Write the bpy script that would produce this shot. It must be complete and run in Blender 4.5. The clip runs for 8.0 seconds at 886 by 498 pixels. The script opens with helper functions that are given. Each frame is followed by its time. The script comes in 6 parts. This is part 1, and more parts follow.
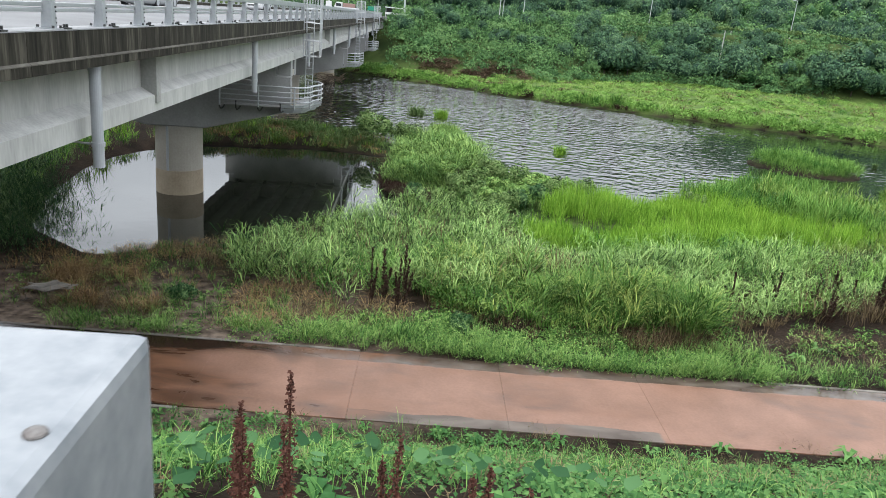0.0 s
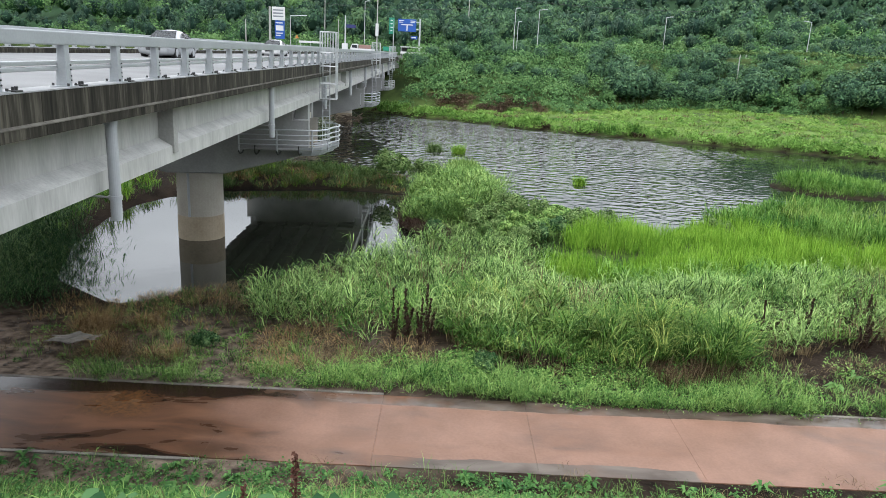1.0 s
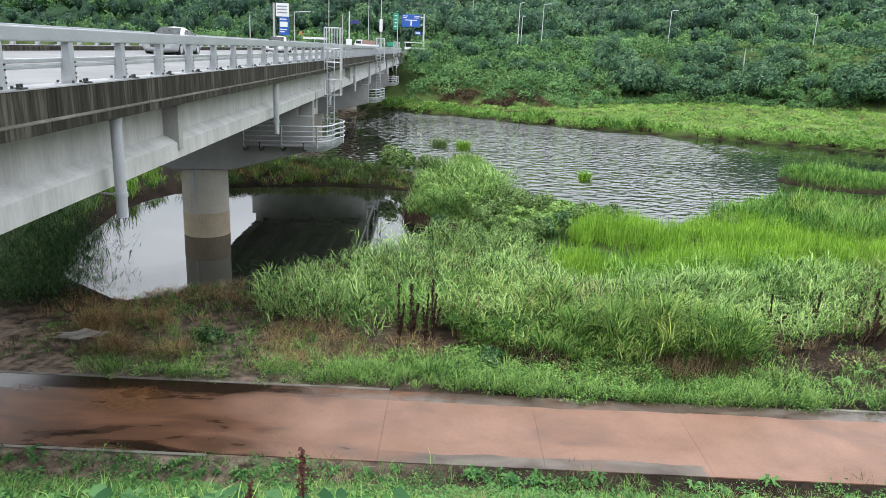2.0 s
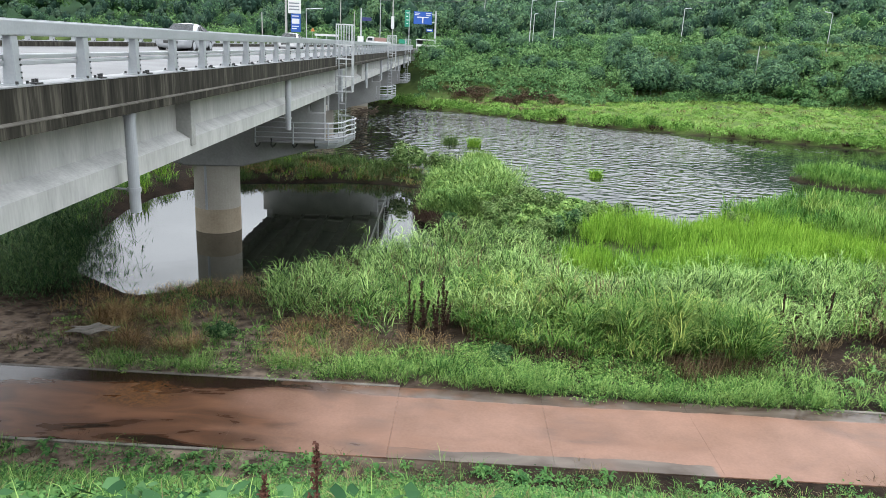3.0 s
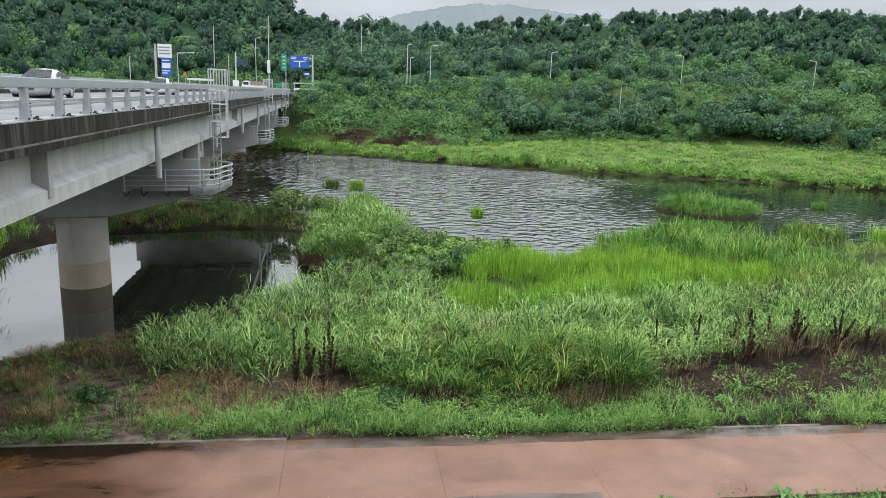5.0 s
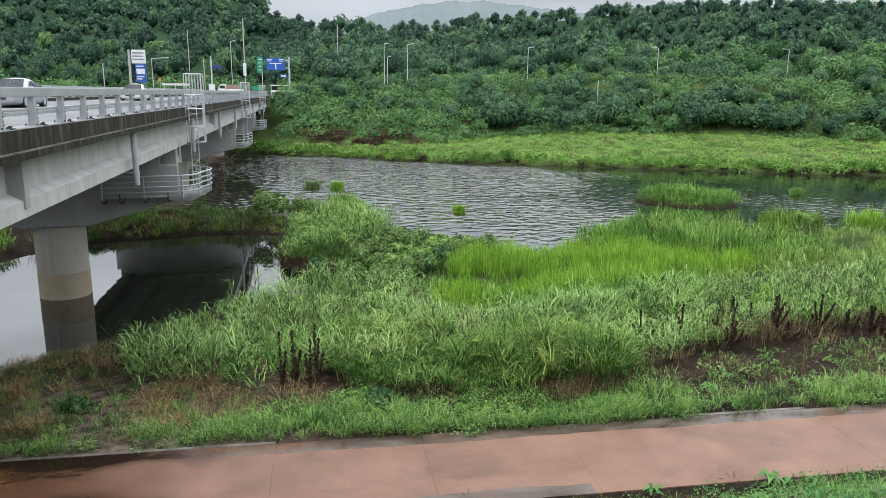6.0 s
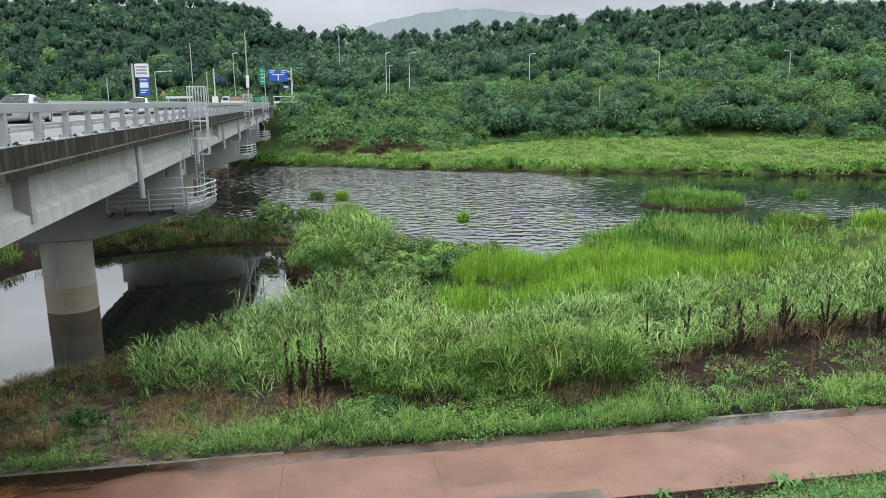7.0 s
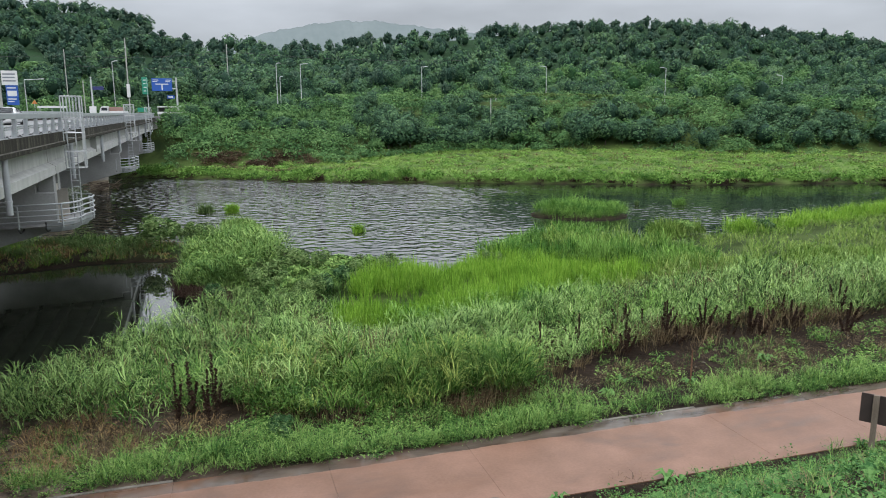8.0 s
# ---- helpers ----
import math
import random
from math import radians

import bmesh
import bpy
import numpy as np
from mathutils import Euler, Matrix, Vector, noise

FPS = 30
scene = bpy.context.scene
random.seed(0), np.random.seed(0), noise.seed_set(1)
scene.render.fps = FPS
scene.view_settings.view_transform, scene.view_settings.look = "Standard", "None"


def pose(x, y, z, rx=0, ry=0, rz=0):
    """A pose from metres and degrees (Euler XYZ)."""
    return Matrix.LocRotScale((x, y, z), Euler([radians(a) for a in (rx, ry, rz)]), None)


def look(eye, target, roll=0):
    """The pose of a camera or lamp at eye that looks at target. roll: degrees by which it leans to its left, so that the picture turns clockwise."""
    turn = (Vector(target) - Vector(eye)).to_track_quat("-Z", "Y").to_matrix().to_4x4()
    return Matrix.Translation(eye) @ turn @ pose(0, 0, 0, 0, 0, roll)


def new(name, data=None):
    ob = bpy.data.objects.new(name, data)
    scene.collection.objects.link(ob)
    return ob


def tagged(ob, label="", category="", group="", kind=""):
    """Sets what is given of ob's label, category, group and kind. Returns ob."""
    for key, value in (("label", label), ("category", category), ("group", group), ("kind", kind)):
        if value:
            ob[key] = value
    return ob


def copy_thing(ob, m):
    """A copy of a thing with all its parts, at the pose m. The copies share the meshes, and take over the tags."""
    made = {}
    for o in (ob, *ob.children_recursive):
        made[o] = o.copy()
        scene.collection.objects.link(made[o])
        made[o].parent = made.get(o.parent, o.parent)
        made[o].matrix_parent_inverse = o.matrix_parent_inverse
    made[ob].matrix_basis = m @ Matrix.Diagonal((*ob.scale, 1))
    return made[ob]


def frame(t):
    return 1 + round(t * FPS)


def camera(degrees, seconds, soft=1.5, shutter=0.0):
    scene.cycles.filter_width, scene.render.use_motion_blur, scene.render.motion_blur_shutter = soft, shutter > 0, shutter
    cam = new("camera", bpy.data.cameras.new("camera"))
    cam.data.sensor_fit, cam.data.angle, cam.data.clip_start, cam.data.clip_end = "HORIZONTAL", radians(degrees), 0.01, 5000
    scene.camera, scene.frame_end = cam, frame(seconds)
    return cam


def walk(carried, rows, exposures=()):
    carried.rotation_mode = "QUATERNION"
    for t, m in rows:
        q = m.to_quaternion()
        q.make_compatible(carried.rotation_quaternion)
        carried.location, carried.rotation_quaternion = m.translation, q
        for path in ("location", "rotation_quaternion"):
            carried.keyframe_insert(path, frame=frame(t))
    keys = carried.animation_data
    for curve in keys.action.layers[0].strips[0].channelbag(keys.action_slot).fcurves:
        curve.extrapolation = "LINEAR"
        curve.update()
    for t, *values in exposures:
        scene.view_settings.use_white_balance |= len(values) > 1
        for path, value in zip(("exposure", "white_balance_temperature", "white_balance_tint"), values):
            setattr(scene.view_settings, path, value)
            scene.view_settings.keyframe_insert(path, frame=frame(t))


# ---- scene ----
cam = camera(62.9, 8.0, soft=0.5, shutter=0.1)
PATH = [
    (0, (-0.333, -0.233, 10.162), (-0.199, 1.669, 9.56), 5.5),
    (0.2, (-0.236, -0.168, 10.194), (-0.122, 1.745, 9.623), 4.2),
    (0.5, (-0.223, -0.058, 10.231), (-0.135, 1.87, 9.707), 3.6),
    (1, (-0.272, 0.021, 10.233), (-0.205, 1.952, 9.716), 2.9),
    (1.5, (-0.275, 0.038, 10.229), (-0.212, 1.967, 9.707), 2.6),
    (3, (-0.3, 0.048, 10.205), (-0.274, 1.975, 9.668), 2.7),
    (3.5, (-0.321, 0.066, 10.258), (-0.292, 2.003, 9.763), 3.1),
    (4, (-0.297, 0.011, 10.285), (-0.184, 1.955, 9.827), 3.0),
    (4.5, (-0.228, 0.058, 10.268), (0.005, 1.998, 9.84), 2.6),
    (5, (-0.179, 0.08, 10.256), (0.153, 2.008, 9.839), 2.1),
    (6.5, (-0.174, 0.053, 10.25), (0.198, 1.972, 9.828), -0.0),
    (7, (-0.179, 0.034, 10.255), (0.186, 1.959, 9.854), -0.6),
    (7.5, (-0.157, 0.078, 10.302), (0.276, 1.996, 9.932), -0.6),
    (8, (-0.117, 0.068, 10.289), (0.525, 1.926, 9.917), -0.2),
]
walk(cam, [(t, look(eye, goal, roll)) for t, eye, goal, roll in PATH],
     exposures=[(0, 0.26), (0.5, 0.42), (1, 0.24), (1.5, 0.34), (3, 0.42), (3.5, 0.38), (4, 0.33), (4.5, 0.12), (7, 0.09), (8, -0.15)])

# ---- overcast sky: dim towards the horizon, brighter overhead, with soft cloud ----
SUN_ELEVATION, SUN_TURN = radians(52), radians(200)
world = bpy.data.worlds.new("overcast_sky")
scene.world = world
world.use_nodes = True
wn, wl = world.node_tree.nodes, world.node_tree.links
background = wn["Background"]
sky = wn.new("ShaderNodeTexSky")
sky.sky_type, sky.sun_disc = "NISHITA", False
sky.sun_elevation, sky.sun_rotation = SUN_ELEVATION, SUN_TURN
place = wn.new("ShaderNodeTexCoord")
apart = wn.new("ShaderNodeSeparateXYZ")
wl.new(place.outputs["Generated"], apart.inputs[0])
rise = wn.new("ShaderNodeValToRGB")
rise.color_ramp.elements[0].position, rise.color_ramp.elements[0].color = 0.0, (4.5, 4.8, 5.25, 1)
rise.color_ramp.elements[1].position, rise.color_ramp.elements[1].color = 1.0, (26.0, 27.6, 29.4, 1)
mid = rise.color_ramp.elements.new(0.13)
mid.color = (5.7, 6.1, 6.7, 1)
mid = rise.color_ramp.elements.new(0.24)
mid.color = (12.0, 12.7, 13.6, 1)
mid = rise.color_ramp.elements.new(0.42)
mid.color = (20.0, 21.2, 22.8, 1)
wl.new(apart.outputs["Z"], rise.inputs[0])
cloud = wn.new("ShaderNodeTexNoise")
cloud.inputs["Scale"].default_value, cloud.inputs["Detail"].default_value = 3.0, 5.0
stretch = wn.new("ShaderNodeMapping")
stretch.inputs["Scale"].default_value = (1, 1, 3.5)
wl.new(place.outputs["Generated"], stretch.inputs[0])
wl.new(stretch.outputs[0], cloud.inputs["Vector"])
patch = wn.new("ShaderNodeMapRange")
patch.inputs[1].default_value, patch.inputs[2].default_value = 0.3, 0.7
patch.inputs[3].default_value, patch.inputs[4].default_value = 0.8, 1.24
wl.new(cloud.outputs["Fac"], patch.inputs[0])
clouded = wn.new("ShaderNodeVectorMath")
clouded.operation = "SCALE"
wl.new(rise.outputs[0], clouded.inputs[0])
wl.new(patch.outputs[0], clouded.inputs["Scale"])
veil = wn.new("ShaderNodeMix")
veil.data_type = "RGBA"
veil.inputs[0].default_value = 0.92
wl.new(sky.outputs[0], veil.inputs[6])
wl.new(clouded.outputs[0], veil.inputs[7])
wl.new(veil.outputs[2], background.inputs["Color"])
background.inputs["Strength"].default_value = 0.1

sun = new("sun", bpy.data.lights.new("sun", "SUN"))
sun.data.energy, sun.data.angle, sun.data.color = 1.5, radians(16), (1.0, 0.97, 0.93)
sun.matrix_world = look((0, 0, 60), Vector((0, 0, 60)) - 20 * Vector((math.sin(SUN_TURN) * math.cos(SUN_ELEVATION), math.cos(SUN_TURN) * math.cos(SUN_ELEVATION), math.sin(SUN_ELEVATION))))


# ---- materials ----
def material(name, dark, light, scale=2.0, fine=30.0, rough=0.8, bump=0.3, metal=0.0, island=0.0, thin=0.0, stretch=(1, 1, 1), depth=0.02, spec=0.5, third=None, stray=0.55):
    """A procedural surface: two scales of noise between a darker and a lighter tone, with relief."""
    m = bpy.data.materials.new(name)
    m.use_nodes = True
    n, l = m.node_tree.nodes, m.node_tree.links
    shader = n["Principled BSDF"]
    where = n.new("ShaderNodeTexCoord")
    fit_scale = n.new("ShaderNodeMapping")
    fit_scale.inputs["Scale"].default_value = stretch
    l.new(where.outputs["Object"], fit_scale.inputs[0])
    big, small = n.new("ShaderNodeTexNoise"), n.new("ShaderNodeTexNoise")
    for tex, size, detail in ((big, scale, 4), (small, fine, 3)):
        tex.inputs["Scale"].default_value, tex.inputs["Detail"].default_value = size, detail
        l.new(fit_scale.outputs[0], tex.inputs["Vector"])
    blend = n.new("ShaderNodeMath")
    blend.operation = "MULTIPLY_ADD"
    blend.inputs[1].default_value = 0.65
    l.new(big.outputs["Fac"], blend.inputs[0])
    part_fine = n.new("ShaderNodeMath")
    part_fine.operation = "MULTIPLY"
    part_fine.inputs[1].default_value = 0.35
    l.new(small.outputs["Fac"], part_fine.inputs[0])
    l.new(part_fine.outputs[0], blend.inputs[2])
    value = blend.outputs[0]
    if island:
        geo = n.new("ShaderNodeNewGeometry")
        mix = n.new("ShaderNodeMix")
        mix.inputs[0].default_value = island
        kin = n.new("ShaderNodeAttribute")
        kin.attribute_name = "tone"
        own = n.new("ShaderNodeMix")
        own.inputs[0].default_value = stray
        l.new(kin.outputs["Fac"], own.inputs[2])
        l.new(geo.outputs["Random Per Island"], own.inputs[3])
        spread = n.new("ShaderNodeMapRange")
        spread.inputs[1].default_value, spread.inputs[2].default_value = 0.1, 0.9
        spread.inputs[3].default_value, spread.inputs[4].default_value = 0.1, 0.9
        l.new(own.outputs[0], spread.inputs[0])
        l.new(value, mix.inputs[2])
        l.new(spread.outputs[0], mix.inputs[3])
        value = mix.outputs[0]
    ramp = n.new("ShaderNodeValToRGB")
    ramp.color_ramp.elements[0].position, ramp.color_ramp.elements[0].color = 0.3, (*dark, 1)
    ramp.color_ramp.elements[1].position, ramp.color_ramp.elements[1].color = 0.7, (*light, 1)
    if third:
        extra = ramp.color_ramp.elements.new(third[0])
        extra.color = (*third[1], 1)
    l.new(value, ramp.inputs[0])
    l.new(ramp.outputs[0], shader.inputs["Base Color"])
    shader.inputs["Roughness"].default_value, shader.inputs["Metallic"].default_value = rough, metal
    shader.inputs["Specular IOR Level"].default_value = spec
    if bump:
        relief = n.new("ShaderNodeBump")
        relief.inputs["Strength"].default_value, relief.inputs["Distance"].default_value = bump, depth
        l.new(small.outputs["Fac"], relief.inputs["Height"])
        l.new(relief.outputs[0], shader.inputs["Normal"])
    if thin:
        glow = n.new("ShaderNodeBsdfTranslucent")
        l.new(ramp.outputs[0], glow.inputs["Color"])
        both = n.new("ShaderNodeMixShader")
        both.inputs[0].default_value = thin
        l.new(shader.outputs[0], both.inputs[1])
        l.new(glow.outputs[0], both.inputs[2])
        l.new(both.outputs[0], n["Material Output"].inputs["Surface"])
    return m


def leafy(name, dark, light, third=None, scale=0.35, island=0.8, thin=0.05, rough=0.6, stray=0.55):
    return material(name, dark, light, scale=scale, fine=3.0, rough=rough, bump=0, island=island, thin=thin, spec=0.04, third=third, stray=stray)


M = {}
M["concrete"] = material("weathered_concrete", (0.252, 0.252, 0.238), (0.392, 0.392, 0.371), scale=0.8, fine=14, rough=0.85, bump=0.15, spec=0.15)
M["girder"] = material("streaked_girder_concrete", (0.33, 0.33, 0.315), (0.52, 0.52, 0.5), scale=1.3, fine=11, rough=0.85, bump=0.08, stretch=(2, 1.6, 0.35), spec=0.15)
M["fascia"] = material("black_stained_concrete", (0.008, 0.0075, 0.0055), (0.115, 0.106, 0.084), scale=2.0, fine=9, rough=0.9, bump=0.2, stretch=(2, 2.2, 0.2), spec=0.15, third=(0.52, (0.035, 0.032, 0.025)))
M["ledge"] = material("stained_drip_ledge", (0.03, 0.027, 0.022), (0.15, 0.14, 0.12), scale=1.5, fine=9, rough=0.9, bump=0.2, spec=0.15)
# darkened concrete: the shade under the deck is put into its colour
M["deck_shade"] = material("deck_shaded_concrete", (0.09, 0.09, 0.088), (0.16, 0.16, 0.155), scale=0.8, fine=12, rough=0.85, bump=0.1, spec=0.15)
M["pier"] = material("pale_pier_concrete", (0.3, 0.275, 0.235), (0.42, 0.395, 0.345), scale=0.5, fine=12, rough=0.85, bump=0.12, spec=0.15)
M["tide"] = material("water_stained_concrete", (0.25, 0.2, 0.14), (0.38, 0.32, 0.24), scale=0.9, fine=10, rough=0.8, bump=0.15, spec=0.15)
M["cap"] = material("grey_cap_concrete", (0.23, 0.23, 0.226), (0.35, 0.35, 0.343), scale=0.7, fine=10, rough=0.85, bump=0.12, spec=0.15)
M["steel"] = material("galvanised_steel", (0.35, 0.364, 0.378), (0.476, 0.49, 0.504), scale=2.5, fine=40, rough=0.5, bump=0.03, metal=0.35)
M["steel2"] = material("whitened_kerb_top", (0.2, 0.205, 0.21), (0.36, 0.36, 0.36), scale=1.5, fine=30, rough=0.7, bump=0.05, spec=0.2)
M["railpaint"] = material("pale_grey_rail_paint", (0.27, 0.288, 0.3), (0.37, 0.388, 0.4), scale=1.2, fine=25, rough=0.45, bump=0.03)
M["pipe"] = material("grey_plastic_pipe", (0.322, 0.336, 0.35), (0.392, 0.406, 0.42), scale=1.5, fine=20, rough=0.5, bump=0.03)
M["asphalt"] = material("pale_worn_road", (0.115, 0.115, 0.117), (0.185, 0.185, 0.187), scale=0.5, fine=30, rough=0.9, bump=0.2)
M["white"] = material("white_paint", (0.518, 0.525, 0.532), (0.588, 0.588, 0.588), scale=1.5, fine=30, rough=0.4, bump=0.03)
M["rust"] = material("rusty_steel", (0.07, 0.028, 0.014), (0.175, 0.084, 0.042), scale=30, fine=120, rough=0.8, bump=0.2)
M["kerb"] = material("pale_kerb_concrete", (0.06, 0.052, 0.042), (0.22, 0.2, 0.175), scale=2.2, fine=25, rough=0.85, bump=0.2)
M["glass"] = material("dark_window_glass", (0.02, 0.025, 0.03), (0.03, 0.035, 0.04), rough=0.08, bump=0)
M["rubber"] = material("black_rubber", (0.015, 0.015, 0.015), (0.03, 0.03, 0.03), rough=0.8, bump=0.1)
M["silver"] = material("silver_car_paint", (0.35, 0.364, 0.378), (0.392, 0.406, 0.42), rough=0.25, bump=0, metal=0.3)
M["blue"] = material("blue_sign_sheet", (0.007, 0.063, 0.294), (0.0105, 0.077, 0.35), rough=0.5, bump=0)
M["green_sign"] = material("green_sign_sheet", (0.007, 0.182, 0.112), (0.0105, 0.21, 0.133), rough=0.5, bump=0)
M["black"] = material("black_painted_steel", (0.02, 0.02, 0.02), (0.04, 0.04, 0.04), rough=0.5, bump=0.05)
M["wood"] = material("grey_weathered_timber", (0.098, 0.077, 0.056), (0.21, 0.175, 0.14), scale=2, fine=20, rough=0.85, bump=0.3, stretch=(4, 4, 0.5))
M["board"] = material("dark_board_back", (0.018, 0.013, 0.011), (0.04, 0.028, 0.024), scale=3, fine=20, rough=0.7, bump=0.1)
M["drift"] = material("driftwood", (0.07, 0.049, 0.035), (0.196, 0.154, 0.119), scale=2, fine=18, rough=0.9, bump=0.3, spec=0.15)
M["stone"] = material("riverside_stone", (0.06, 0.05, 0.042), (0.17, 0.15, 0.13), scale=3, fine=25, rough=0.85, bump=0.3, spec=0.15)

M["reed"] = leafy("pale_reed_grass", (0.014, 0.045, 0.012), (0.305, 0.435, 0.15), third=(0.5, (0.16, 0.265, 0.08)), island=0.8)
M["lime"] = leafy("lime_green_grass", (0.06, 0.15, 0.014), (0.255, 0.42, 0.065), third=(0.5, (0.165, 0.315, 0.034)), island=0.6)
M["mound"] = leafy("mid_green_grass", (0.038, 0.11, 0.02), (0.19, 0.34, 0.08), third=(0.5, (0.135, 0.25, 0.05)), stray=0.35)
M["east"] = leafy("yellow_green_grass", (0.07, 0.135, 0.024), (0.24, 0.32, 0.09), third=(0.5, (0.14, 0.235, 0.045)))
M["front"] = leafy("leafy_edge_grass", (0.025, 0.07, 0.012), (0.3, 0.36, 0.1), third=(0.5, (0.11, 0.21, 0.045)))
M["verge"] = leafy("fresh_green_weeds", (0.024, 0.075, 0.017), (0.25, 0.375, 0.11), third=(0.5, (0.106, 0.22, 0.052)))
M["dry"] = leafy("dead_straw", (0.0409, 0.0273, 0.0164), (0.232, 0.177, 0.102), third=(0.5, (0.102, 0.075, 0.0422)))
# the bridge's shade is put into this darker leaf green
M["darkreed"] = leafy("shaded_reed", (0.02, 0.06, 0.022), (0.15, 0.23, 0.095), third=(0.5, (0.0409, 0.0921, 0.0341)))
M["willow"] = leafy("willow_leaf", (0.0356, 0.0784, 0.0214), (0.171, 0.243, 0.0927), third=(0.5, (0.0856, 0.143, 0.0428)))
M["bush"] = leafy("bushy_leaf", (0.05, 0.115, 0.028), (0.25, 0.36, 0.11), third=(0.5, (0.15, 0.26, 0.07)))
M["rustgrass"] = leafy("orange_dead_grass", (0.085, 0.052, 0.03), (0.38, 0.27, 0.13), third=(0.5, (0.21, 0.135, 0.065)), scale=0.8)
M["bramble"] = leafy("dead_bramble", (0.06, 0.042, 0.028), (0.2, 0.145, 0.1), third=(0.5, (0.12, 0.082, 0.058)), scale=0.5)
# distance haze is put into this pale blue-grey base colour
M["ridge"] = material("haze_toned_ridge", (0.15, 0.18, 0.185), (0.19, 0.22, 0.225), scale=0.006, fine=0.05, rough=1.0, bump=0, spec=0)
M["meadow"] = leafy("far_meadow_grass", (0.06, 0.115, 0.03), (0.25, 0.35, 0.1), third=(0.5, (0.16, 0.265, 0.058)), scale=0.1, island=0.25, stray=0.12)
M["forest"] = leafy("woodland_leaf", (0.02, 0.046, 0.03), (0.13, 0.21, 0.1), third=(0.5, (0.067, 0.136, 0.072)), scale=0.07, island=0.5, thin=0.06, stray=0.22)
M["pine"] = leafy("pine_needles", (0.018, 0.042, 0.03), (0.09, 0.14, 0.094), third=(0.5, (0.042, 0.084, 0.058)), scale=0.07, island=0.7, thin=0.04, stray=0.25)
M["vine"] = leafy("vine_leaf", (0.02, 0.058, 0.022), (0.16, 0.27, 0.1), third=(0.5, (0.084, 0.17, 0.062)), scale=0.15, island=0.5, stray=0.3)
M["bark"] = material("tree_bark", (0.042, 0.035, 0.028), (0.112, 0.091, 0.07), scale=2, fine=15, rough=0.9, bump=0.4, spec=0.15)
M["deadstalk"] = material("dead_dock_stalk", (0.035, 0.016, 0.012), (0.12, 0.05, 0.035), scale=6, fine=40, rough=0.9, bump=0.3, spec=0.15)
M["brownstalk"] = material("dark_dead_seed_head", (0.014, 0.009, 0.007), (0.06, 0.036, 0.025), scale=6, fine=40, rough=0.95, bump=0.3, spec=0.1)
M["broad"] = leafy("broad_weed_leaf", (0.0338, 0.0955, 0.0299), (0.112, 0.218, 0.0683), third=(0.5, (0.0638, 0.15, 0.0426)), scale=1.2)
M["gourd"] = leafy("blue_green_gourd_leaf", (0.0217, 0.062, 0.0248), (0.0744, 0.155, 0.062), third=(0.5, (0.0434, 0.105, 0.0403)), scale=1.2)


